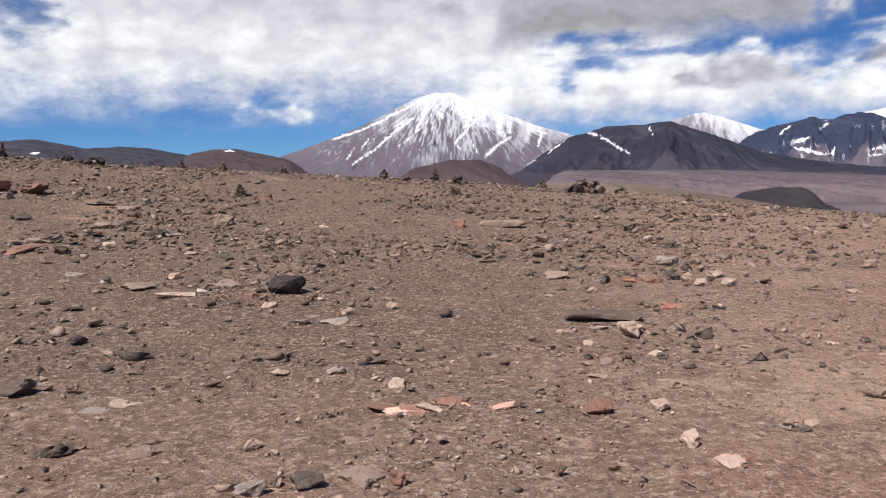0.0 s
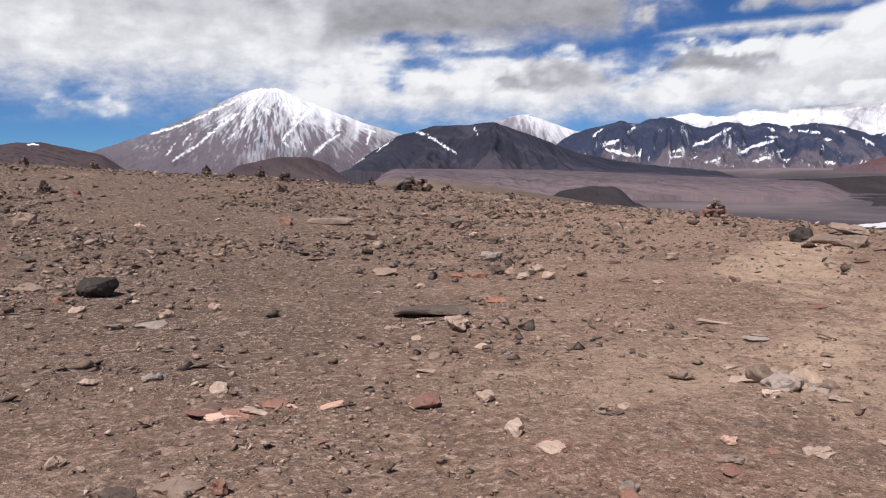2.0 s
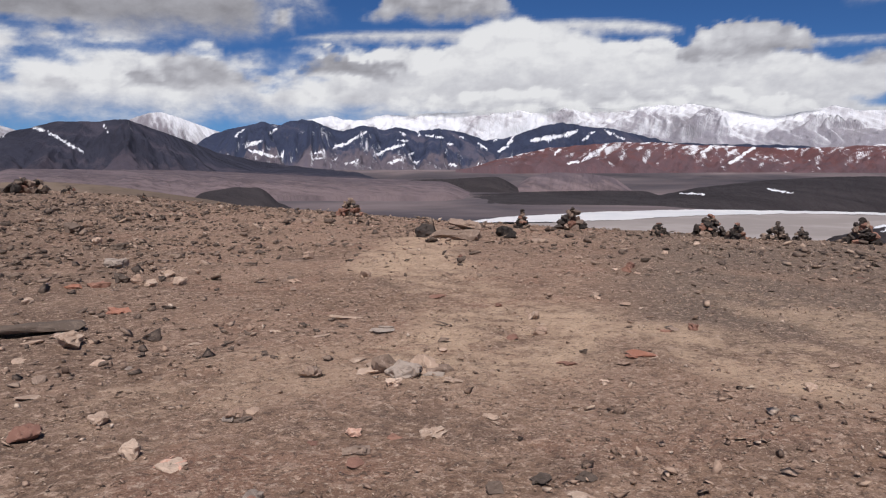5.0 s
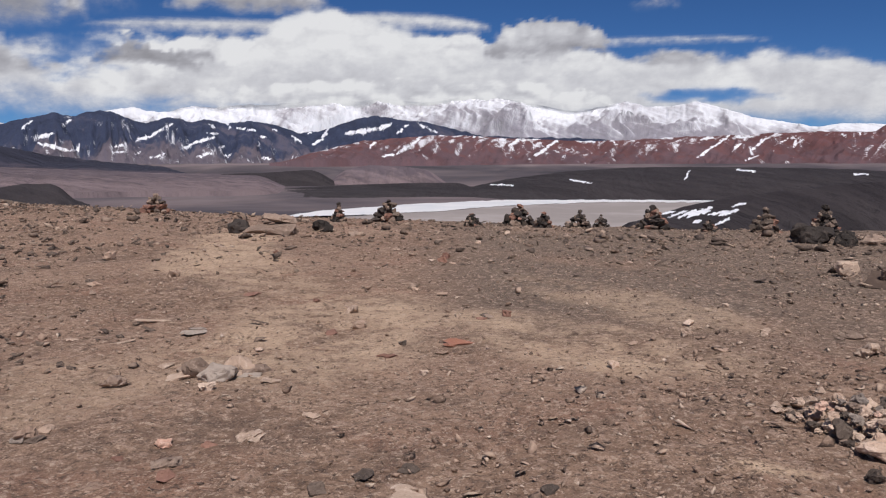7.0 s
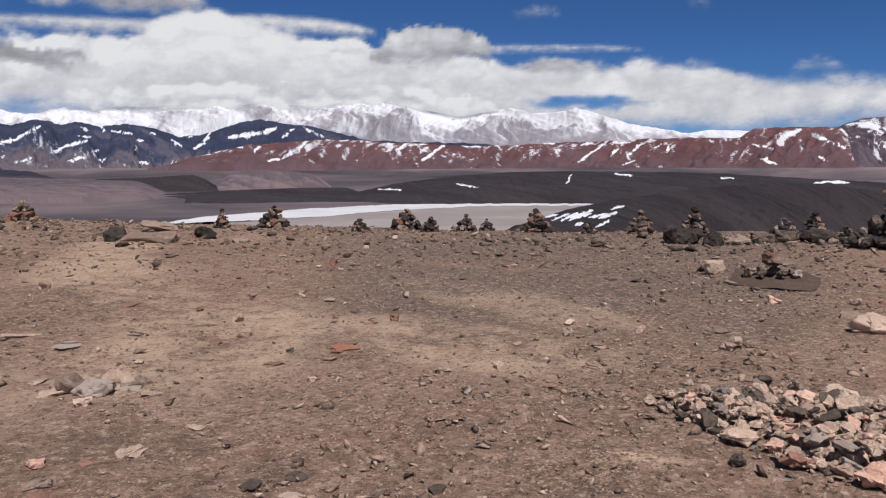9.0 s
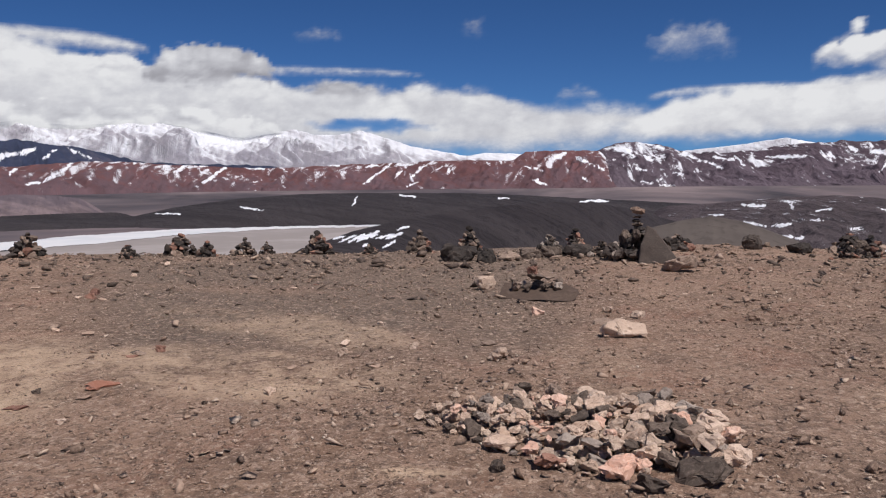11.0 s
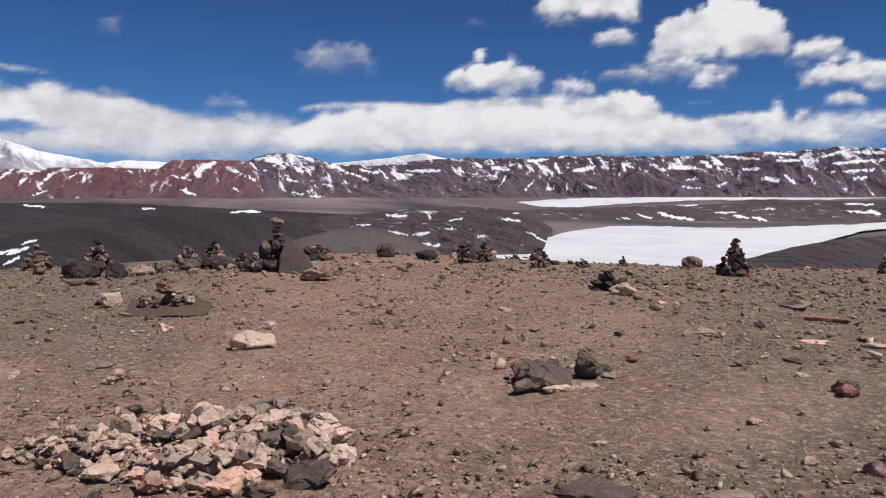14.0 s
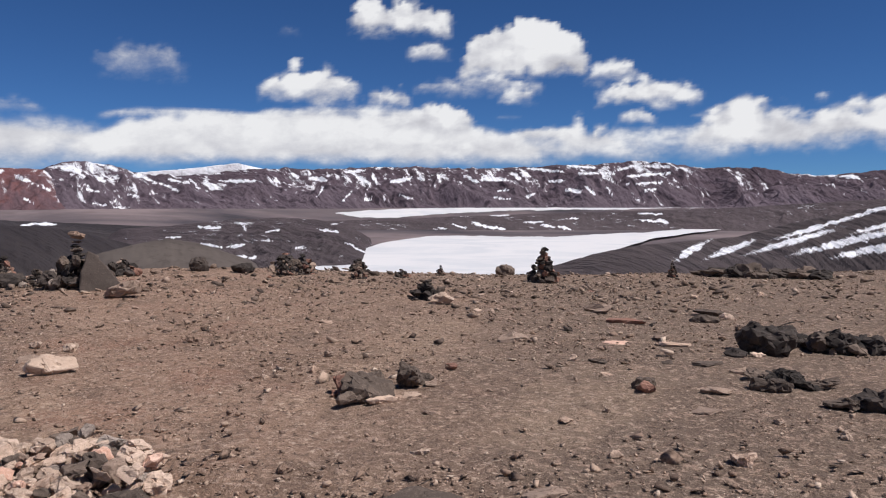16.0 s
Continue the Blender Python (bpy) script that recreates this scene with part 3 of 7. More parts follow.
NEAR_SOIL = plain_soil("shoulder_soil", (0.135, 0.100, 0.078), (0.185, 0.140, 0.108), 0.06)
MOUND_SOIL = plain_soil("mound_cinder", (0.082, 0.068, 0.062), (0.108, 0.090, 0.080), 0.012)

# ribs of the volcano and the snow lying on every range
rib("volcano", -9.76, 1.56, -5.71, 2.70, 0.90)
rib("volcano", -5.71, 2.70, -3.93, 3.43, 0.90)
rib("volcano", -3.93, 3.43, -2.73, 3.92, 0.90)
rib("volcano", -2.73, 3.92, -1.53, 4.54, 0.90)
rib("volcano", -1.53, 4.54, -0.48, 4.77, 0.90)
rib("volcano", -0.48, 4.77, 0.42, 4.68, 0.90)
rib("volcano", -0.33, 4.73, -1.86, 3.17, 0.90)
rib("volcano", -1.86, 3.17, -2.78, 1.84, 0.90)
rib("volcano", -2.78, 1.84, -3.71, 0.35, 0.90)
rib("volcano", 0.34, 4.65, 0.47, 3.47, 0.90)
rib("volcano", 0.47, 3.47, 0.08, 2.72, 0.90)
rib("volcano", 0.08, 2.72, -0.99, 1.83, 0.90)
rib("volcano", 3.58, 4.20, 2.66, 3.31, 0.90)
rib("volcano", 2.66, 3.31, 1.58, 2.04, 0.90)
rib("volcano", 1.58, 2.04, 0.81, 1.06, 0.90)
rib("volcano", 5.39, 3.29, 5.35, 2.23, 0.90)
rib("volcano", 5.35, 2.23, 4.30, 1.03, 0.90)
rib("volcano", -3.93, 3.40, -5.28, 2.14, 0.90)
rib("volcano", -5.28, 2.14, -6.34, 0.96, 0.90)
rib("volcano", 7.51, 2.51, 6.59, 1.16, 0.90)
rib("volcano", 6.59, 1.16, 5.66, 0.11, 0.90)
snow("volcano", 0.28, 5.25, 1.18, 5.10, 0.12)
snow("volcano", 1.18, 5.10, 2.08, 4.65, 0.12)
snow("volcano", -3.92, 3.69, -2.72, 4.21, 0.11)
snow("volcano", -2.72, 4.21, -1.52, 4.88, 0.11)
snow("volcano", -1.52, 4.88, 0.28, 5.22, 0.11)
snow("volcano", -7.75, 2.17, -5.70, 2.85, 0.08)
snow("volcano", -5.70, 2.85, -3.92, 3.59, 0.08)
snow("volcano", -0.71, 4.58, -1.32, 3.69, 0.11)
snow("volcano", -1.32, 3.69, -1.87, 2.73, 0.11)
snow("volcano", -1.84, 3.77, -3.50, 2.58, 0.10)
snow("volcano", -3.50, 2.58, -4.56, 1.62, 0.10)
snow("volcano", -4.56, 1.62, -6.35, 0.44, 0.10)
snow("volcano", -2.44, 3.62, -3.35, 3.03, 0.09)
snow("volcano", -5.13, 2.29, -5.74, 1.40, 0.05)
snow("volcano", -6.17, 1.63, -6.78, 0.74, 0.05)
snow("volcano", 1.47, 4.65, 2.21, 3.91, 0.25)
snow("volcano", 2.21, 3.91, 1.59, 2.94, 0.25)
snow("volcano", 1.18, 4.95, 1.23, 3.76, 0.09)
snow("volcano", 3.28, 4.20, 2.36, 3.46, 0.19)
snow("volcano", 2.97, 3.90, 1.90, 2.94, 0.11)
snow("volcano", 1.90, 2.94, 0.97, 1.89, 0.11)
snow("volcano", 0.97, 1.82, 1.64, 1.13, 0.08)
snow("volcano", 4.03, 3.75, 3.94, 2.70, 0.18)
snow("volcano", 3.94, 2.70, 4.47, 2.24, 0.18)
snow("volcano", 4.78, 3.44, 4.77, 2.54, 0.19)
snow("volcano", 4.92, 2.24, 3.85, 1.64, 0.12)
snow("volcano", 3.85, 1.64, 3.08, 0.89, 0.12)
snow("volcano", 6.30, 2.75, 7.43, 2.44, 0.11)
snow("volcano", 7.06, 2.52, 6.82, 1.62, 0.11)
snow("volcano", 1.96, 2.11, 2.63, 1.05, 0.07)
snow("volcano", -1.60, 1.41, -0.56, 0.70, 0.04)
snow("volcano", -0.33, 4.51, 0.10, 3.62, 0.11)
snow("volcano", -1.41, 3.02, -2.02, 2.43, 0.05)
snow("volcano", -2.02, 2.43, -3.08, 1.69, 0.05)
snow("volcano", 9.03, 2.20, 7.96, 1.45, 0.04)
snow("volcano", 7.96, 1.45, 5.97, 0.26, 0.04)
snow("dark", 11.04, 2.24, 13.12, 0.90, 0.06)
snow("dark", 10.28, 2.47, 10.85, 2.24, 0.09)
snow("dark", 14.23, 2.85, 14.61, 2.28, 0.04)
snow("dark", 8.57, 1.89, 7.42, 1.05, 0.04)
snow("blue", 23.35, 2.60, 22.61, 2.04, 0.04)
snow("blue", 25.50, 2.62, 24.99, 2.26, 0.04)
snow("blue", 31.71, 2.47, 30.80, 2.00, 0.06)
snow("blue", 30.80, 2.00, 30.26, 1.63, 0.06)
snow("blue", 30.26, 1.63, 29.38, 1.39, 0.06)
snow("blue", 28.85, 1.17, 27.90, 0.91, 0.05)
snow("blue", 27.54, 0.54, 28.65, 0.62, 0.04)
snow("blue", 23.28, 1.46, 24.40, 1.76, 0.06)
snow("blue", 23.65, 1.14, 25.15, 0.74, 0.07)
snow("blue", 25.31, 0.71, 26.13, 0.74, 0.04)
snow("blue", 34.05, 2.47, 34.59, 2.19, 0.04)
snow("blue", 33.85, 1.90, 34.76, 1.86, 0.04)
snow("blue", 34.42, 1.62, 33.09, 1.24, 0.06)
snow("blue", 33.09, 1.24, 32.35, 0.82, 0.06)
snow("blue", 33.23, 0.30, 34.15, 0.51, 0.06)
snow("blue", 34.98, 2.70, 35.61, 2.18, 0.05)
snow("blue", 35.89, 2.28, 37.01, 2.08, 0.04)
snow("blue", 37.37, 1.70, 37.93, 1.66, 0.06)
snow("blue", 38.33, 2.17, 38.71, 1.98, 0.04)
snow("blue", 39.56, 1.72, 40.26, 1.25, 0.05)
snow("blue", 40.63, 1.87, 41.51, 2.25, 0.04)
snow("blue", 42.04, 2.25, 41.68, 1.47, 0.07)
snow("blue", 41.68, 1.47, 41.03, 1.09, 0.07)
snow("blue", 43.36, 1.89, 45.54, 2.22, 0.11)
snow("blue", 45.54, 2.22, 46.43, 2.51, 0.11)
snow("blue", 46.82, 1.82, 47.77, 2.60, 0.05)
snow("blue", 48.32, 2.59, 49.71, 1.98, 0.05)
snow("blue", 31.28, 0.88, 31.82, 0.97, 0.04)
snow("blue", 34.97, 0.33, 35.54, 0.42, 0.04)
snow("blue", 37.50, 0.19, 38.07, 0.18, 0.06)
snow("blue", 39.51, 0.12, 40.28, 0.12, 0.04)
snow("blue", 30.19, 0.20, 31.08, 0.47, 0.04)
snow("blue", 34.54, 0.91, 35.00, 0.95, 0.04)
snow("blue", 29.24, 0.43, 29.60, 0.65, 0.04)
snow("red", 43.83, 1.26, 44.23, 1.25, 0.04)
snow("red", 44.95, 0.95, 45.31, 1.24, 0.06)
snow("red", 45.89, 0.30, 46.89, 0.43, 0.06)
snow("red", 46.89, 0.43, 47.90, 1.11, 0.06)
snow("red", 47.90, 1.11, 48.81, 1.80, 0.06)
snow("red", 41.17, 0.69, 42.74, 0.97, 0.06)
snow("red", 49.71, 1.75, 50.51, 1.94, 0.09)
snow("red", 51.07, 1.73, 51.87, 1.84, 0.06)
snow("red", 52.27, 1.66, 52.87, 1.85, 0.05)
snow("red", 54.76, 1.03, 56.06, 1.74, 0.06)
snow("red", 56.45, 1.46, 57.24, 1.56, 0.07)
snow("red", 56.65, 0.31, 57.64, 0.99, 0.07)
snow("red", 57.64, 0.99, 58.23, 1.43, 0.07)
snow("red", 59.41, 1.45, 60.78, 1.27, 0.11)
snow("red", 64.42, 1.65, 65.92, 1.49, 0.10)
snow("red", 67.62, 0.16, 68.70, 0.90, 0.06)
snow("red", 68.70, 0.90, 69.59, 1.54, 0.06)
snow("red", 67.81, 1.34, 68.60, 1.47, 0.06)
snow("red", 69.95, 1.44, 71.19, 1.49, 0.04)
snow("red", 69.88, 0.60, 70.40, 1.06, 0.04)
snow("red", 70.95, 0.49, 71.93, 1.40, 0.05)
snow("red", 70.70, -0.07, 71.49, 0.26, 0.04)
snow("red", 72.77, 1.01, 73.19, 1.33, 0.04)
snow("red", 73.64, 0.72, 73.70, 1.45, 0.04)
snow("red", 76.36, 1.65, 76.54, 1.38, 0.04)
snow("red", 77.25, 1.84, 77.39, 1.52, 0.04)
snow("red", 61.74, 1.41, 62.32, 1.05, 0.04)
snow("red", 79.64, 0.26, 80.55, -0.03, 0.06)
snow("red", 79.64, 0.26, 80.10, 0.39, 0.04)
snow("red", 81.04, 1.70, 81.88, 2.18, 0.12)
snow("red", 82.62, 1.86, 83.46, 1.52, 0.10)
snow("red", 83.56, 1.43, 84.73, 0.90, 0.04)
snow("red", 79.03, 1.30, 80.38, 0.93, 0.04)
snow("red", 82.98, 0.55, 83.72, 0.06, 0.04)
snow("purple", 85.28, 2.41, 86.44, 2.28, 0.10)
snow("purple", 87.22, 2.82, 88.58, 2.34, 0.05)
snow("purple", 87.21, 1.93, 87.79, 1.54, 0.07)
snow("purple", 86.61, 1.05, 87.48, 0.85, 0.04)
snow("purple", 86.99, 0.16, 87.80, -0.04, 0.04)
snow("purple", 88.35, -0.14, 89.24, -0.16, 0.04)
snow("purple", 89.15, 0.72, 89.78, 0.60, 0.04)
snow("purple", 90.14, 1.85, 91.03, 1.52, 0.04)
snow("purple", 91.53, 1.36, 92.42, 0.96, 0.06)
snow("purple", 91.73, 1.76, 93.02, 1.42, 0.04)
snow("purple", 93.22, 1.76, 93.76, 1.06, 0.04)
snow("purple", 95.12, 1.66, 97.53, 1.66, 0.07)
snow("purple", 98.70, 1.76, 99.20, 1.52, 0.06)
snow("purple", 99.90, 2.20, 100.40, 1.96, 0.07)
snow("purple", 101.26, 1.86, 102.34, 1.75, 0.11)
snow("purple", 102.15, 1.26, 101.71, 0.60, 0.04)
snow("purple", 103.69, 2.31, 105.08, 2.44, 0.06)
snow("purple", 104.49, 1.98, 105.44, 1.50, 0.09)
snow("purple", 105.63, 2.14, 105.92, 1.50, 0.07)
snow("purple", 106.95, 1.62, 108.41, 1.88, 0.10)
snow("purple", 108.80, 1.92, 109.34, 1.76, 0.06)
snow("purple", 110.34, 2.04, 110.95, 1.86, 0.05)
snow("purple", 112.14, 2.03, 113.22, 1.57, 0.07)
snow("purple", 113.36, 1.84, 115.02, 1.75, 0.10)
snow("purple", 115.52, 2.24, 116.11, 1.81, 0.09)
snow("purple", 116.64, 2.56, 119.12, 2.28, 0.06)
snow("purple", 119.45, 2.70, 121.33, 2.59, 0.06)
snow("purple", 120.16, 2.17, 122.68, 2.16, 0.05)
snow("purple", 122.84, 2.40, 124.60, 2.84, 0.06)
snow("purple", 123.50, 1.93, 126.35, 2.15, 0.07)
snow("purple", 124.61, 2.66, 126.34, 2.55, 0.06)
snow("purple", 123.52, 1.39, 125.91, 1.50, 0.05)
snow("purple", 124.66, 1.02, 125.45, 1.01, 0.06)
snow("purple", 103.51, 0.26, 104.14, 0.99, 0.04)
snow("purple", 105.00, 0.31, 105.59, 0.45, 0.07)
snow("purple", 106.42, 0.25, 106.51, 0.75, 0.04)
snow("purple", 107.45, 0.75, 108.53, 0.35, 0.04)
snow("purple", 114.22, 0.53, 115.42, 0.37, 0.04)
snow("purple", 114.49, 0.91, 115.40, 1.10, 0.04)
snow("purple", 116.50, 0.52, 117.12, 0.80, 0.06)
snow("purple", 119.23, 1.07, 120.40, 0.88, 0.10)
snow("purple", 120.61, 1.28, 121.39, 0.65, 0.06)
snow("purple", 122.12, 1.26, 122.60, 0.41, 0.05)
snow("purple", 118.08, 1.64, 119.13, 1.67, 0.06)
snow("between", 111.90, -0.79, 113.22, -0.59, 0.06)
snow("between", 113.78, -0.74, 115.35, -0.74, 0.05)
snow("between", 112.67, -1.27, 113.79, -1.59, 0.06)
snow("between", 113.79, -1.59, 115.00, -1.74, 0.06)
snow("between", 110.20, -1.62, 110.81, -1.73, 0.04)
snow("between", 111.34, -1.42, 112.30, -1.68, 0.04)
snow("between", 113.80, -2.14, 115.37, -2.08, 0.05)
snow("between", 116.01, -1.96, 116.83, -2.01, 0.07)
snow("between", 116.36, -1.29, 117.70, -1.20, 0.04)
snow("between", 117.62, -1.47, 118.55, -1.59, 0.05)
snow("between", 118.77, -1.51, 119.78, -1.82, 0.05)
snow("between", 119.55, -0.98, 120.15, -0.98, 0.04)
snow("between", 124.40, -1.04, 125.68, -1.21, 0.04)
snow("between", 125.60, -1.03, 126.31, -1.29, 0.06)
snow("between", 124.23, -0.63, 125.82, -0.67, 0.04)
snow("brown", 101.92, -1.75, 103.22, -1.89, 0.06)
snow("brown", 97.89, -2.46, 98.70, -2.46, 0.04)
snow("brown", 100.21, -3.00, 101.02, -3.00, 0.04)
snow("brown", 105.27, -1.78, 105.55, -1.94, 0.05)
snow("brown", 106.30, -1.80, 107.48, -1.83, 0.04)
snow("brown", 98.09, -1.89, 99.34, -1.71, 0.04)
snow("brown", 102.68, -1.35, 103.42, -1.31, 0.04)
snow("brown", 103.73, -2.65, 105.33, -3.54, 0.04)
snow("brown", 93.70, -1.50, 95.15, -1.57, 0.06)
snow("brown", 96.52, -1.21, 96.76, -1.69, 0.06)
snow("brown", 91.60, -2.16, 92.50, -2.16, 0.04)
snow("brown", 93.80, -2.61, 95.21, -2.90, 0.05)
snow("brown", 95.51, -2.90, 96.72, -2.76, 0.07)
snow("brown", 95.91, -3.56, 97.53, -3.63, 0.06)
snow("cinder", 67.23, -0.70, 66.81, -1.37, 0.04)
snow("cinder", 70.09, -0.69, 71.28, -0.81, 0.04)
snow("cinder", 53.44, -1.71, 55.14, -1.77, 0.04)
snow("cinder", 59.02, -1.37, 60.60, -1.64, 0.04)
snow("cinder", 77.11, -1.01, 77.86, -0.91, 0.04)
snow("cinder", 82.85, -1.35, 83.70, -1.16, 0.06)
snow("cinder", 83.70, -1.16, 84.84, -1.25, 0.06)
snow("cinder", 70.14, -0.70, 70.70, -0.74, 0.04)
snow("cinder", 77.28, -0.93, 77.99, -0.98, 0.04)
snow("near", 65.38, -3.73, 66.28, -3.53, 0.07)
snow("near", 65.84, -3.93, 67.03, -3.48, 0.07)
snow("near", 66.44, -4.01, 67.62, -3.44, 0.07)
snow("near", 67.11, -3.93, 68.09, -3.38, 0.07)
snow("near", 67.63, -3.75, 68.64, -3.21, 0.07)
snow("near", 68.48, -3.75, 69.67, -3.43, 0.07)
snow("near", 69.10, -3.83, 70.27, -3.37, 0.07)
snow("near", 70.02, -3.10, 70.80, -2.91, 0.07)
snow("near", 67.49, -4.31, 67.93, -4.15, 0.07)
snow("near", 68.93, -4.38, 69.79, -3.98, 0.07)
snow("near", 62.49, -4.65, 63.28, -4.24, 0.07)
snow("near", 67.99, -3.63, 68.50, -3.47, 0.07)

hill("mountain", "distant snow mountain behind the range", [(70, 1.0), (73.7, 1.86), (76.2, 2.25), (78.2, 2.21), (82, 1.6), (86, 1.6), (89.6, 2.16), (92.3, 2.40), (94.1, 2.60), (96.3, 2.90), (97.8, 2.53), (99.5, 2.35), (103, 1.5)], 4600, 4250, 0.3, WHITE_ROCK, (0.25, 1.2), seed=41, back=1.03)
# its slanting grey bands are bare rock and painted shade on snow facets
hill("mountain", "broad snow-covered massif with its tops in cloud", [(23, 2.0), (25.3, 2.74), (28.1, 3.33), (29.3, 3.53), (30.3, 3.30), (31.5, 3.28), (33.0, 3.71), (34.5, 3.62), (36.3, 3.84), (38.2, 3.82), (40.5, 4.08), (42.9, 4.29), (44.4, 4.10), (46.0, 4.42), (47.6, 4.11), (49.2, 4.03), (52.0, 4.48), (53.6, 4.28), (55.6, 4.07), (57.5, 3.66), (59.1, 3.33), (61.0, 3.61), (62.9, 3.96), (64.4, 3.55), (66.3, 3.63), (67.5, 3.90), (69.2, 3.34), (71.0, 2.78), (73.4, 2.33), (75.7, 1.92), (78.8, 1.62), (84, 0.9)], 4520, 4190, 0.9, WHITE_ROCK, (0.8, 3.0), skyline=0.08, slant=1.5, seed=2, power=1.0, back=1.05)
hill("mountain", "small snow-dusted mountain behind a dark ridge", [(12, 1.2), (13.9, 2.21), (16.1, 3.15), (17.1, 3.54), (18.0, 3.62), (19.4, 3.19), (21.0, 2.60), (22.2, 2.20), (24.2, 1.40), (27, 0.8)], 4450, 4000, 0.6, DUSTED_ROCK, (0.3, 1.1), fan="peaks", seed=3, back=1.06)
hill("mountain", "dark lava mountains tinted haze-blue and streaked with snow", [(18, 1.2), (21.4, 2.25), (22.6, 2.67), (24.6, 3.10), (25.6, 2.81), (26.5, 3.22), (27.8, 3.28), (29.1, 2.72), (30.1, 2.52), (31.5, 3.02), (33.0, 2.55), (33.9, 2.90), (35.2, 2.50), (36.7, 2.70), (38.2, 2.52), (40.1, 1.9), (41.7, 2.07), (43.6, 2.73), (45.2, 3.17), (46.8, 2.93), (48.4, 2.74), (50.4, 2.34), (52.8, 1.73), (56, 1.6), (60, 1.5), (63, 1.25), (66, 0.8)], 4150, 3600, [(18, -0.1), (30, -0.15), (60, -0.2)], HAZE_BLUE_ROCK, (0.6, 1.3), skyline=0.11, rough=0.10, fan="peaks", seed=4, back=1.05, power=1.15, steps=62, lying="blue")
hill("volcano", "snow-streaked volcano with dark rocky flanks", [(-15, 0.2), (-11.6, 0.95), (-9.6, 1.60), (-7.2, 2.48), (-5.2, 3.33), (-3.2, 4.34), (-1.6, 5.10), (-0.4, 5.36), (0.8, 5.39), (2.0, 4.83), (3.5, 4.22), (5.1, 3.64), (6.7, 3.02), (8.7, 2.44), (10.6, 1.86), (12.5, 0.85), (15, -0.3)], 3900, 3000, [(-15, -0.4), (0, -0.5), (15, -0.8)], VOLCANO_ROCK, (0.35, 4.0), rough=0.06, seed=5, power=1.05, back=1.1, steps=90, fan=0.6, daz=0.06, lying="volcano")
hill("mountain", "rocky mountain ridge coloured dark as under cloud, with faint snow", [(3.5, -0.8), (6.4, 0.6), (9.0, 2.20), (10.1, 2.43), (11.6, 2.86), (13.9, 2.91), (15.7, 3.15), (17.0, 2.68), (19.4, 1.81), (21.4, 1.01), (23.8, 0.48), (25.8, 0.19), (28.2, -0.10), (30.6, -0.32), (33.7, -0.65)], 3300, 2700, [(6, -0.3), (15, -0.35), (24, -0.5), (34, -0.8)], SHADED_ROCK, (0.5, 1.9), skyline=0.05, fan="peaks", seed=6, power=1.15, steps=62, lying="dark")
hill("hill", "pinkish alluvial fan below a dark ridge", [(6, -0.1), (10, -0.15), (14, -0.2), (18, -0.2), (22, -0.35), (26, -0.55), (30, -0.75), (34, -0.85), (40, -1.0)], 2700, 1900, [(6, -1.5), (20, -2.0), (40, -2.1)], FAN_ROCK, (0.25, 2.0), seed=26, power=1.0)
hill("hill", "small brown cone at the volcano's foot", [(-4.5, -0.6), (-2.5, 0.06), (-1.7, 0.2), (0.7, 0.70), (2.7, 0.67), (4.7, -0.03), (6.5, -0.6)], 2500, 2300, -1.0, LEFT_ROCK, (0.15, 1.5), seed=7)
hill("hill", "rounded brown hills beyond the plateau", [(-42, 1.6), (-34, 1.9), (-28.6, 2.10), (-26.7, 2.25), (-25.5, 2.01), (-23.8, 1.65), (-21.6, 1.76), (-20.0, 1.68), (-17.9, 1.26), (-16, 0.9), (-13, 0.6), (-9, 0.2)], 2300, 1500, -0.6, SLATE_ROCK, (0.22, 3.0), seed=8, drifts=[(-26.6, 1.37, 0.32, 0.08, 0)])
hill("hill", "reddish-brown hill with a snow fleck", [(-20, 0.6), (-17.9, 1.2), (-15.7, 1.56), (-14.2, 1.59), (-12.7, 1.27), (-11.2, 0.94), (-8, 0.3)], 2000, 1500, -0.4, LEFT_ROCK, (0.2, 1.6), seed=9, drifts=[(-14.8, 1.46, 0.5, 0.06, 0, 0.9)])
# a cloud shadow on the plain, given shape as a thin black rise
hill("hill", "low dark rise standing in for cloud shadow on the plain", [(32.2, -1.44), (33.1, -1.12), (34.5, -0.89), (37.6, -0.82), (40.6, -0.64), (42.3, -0.72), (43.6, -1.14)], 2650, 2500, -1.6, BLACK_ROCK, (0.1, 2.0), seed=27, skyline=0.01)
hill("hill", "low brown cone on the plain", [(41.0, -1.22), (41.9, -0.91), (43.6, -0.54), (45.0, -0.31), (47.5, -0.44), (49.8, -0.77), (51.2, -1.13)], 2700, 2550, -1.6, FAN_ROCK, (0.1, 2.0), seed=28, skyline=0.01)
# the nearer band of cloud shadow, added as a black bench
hill("hill", "flat dark bench standing in for cloud shadow on the plain", [(33.0, -2.32), (34.9, -2.08), (38.4, -1.96), (43.2, -1.71), (48.5, -1.58), (54.0, -1.62)], 2250, 2100, -2.3, BLACK_ROCK, (0.1, 3.0), seed=29, skyline=0.01)
hill("hill", "small dark hill on the plain", [(18.6, -2.2), (19.3, -1.96), (21.3, -1.58), (22.5, -1.39), (24.1, -1.40), (25.7, -2.01), (26.4, -2.3)], 1500, 1350, -2.6, BLACK_ROCK, (0.15, 1.5), seed=10)
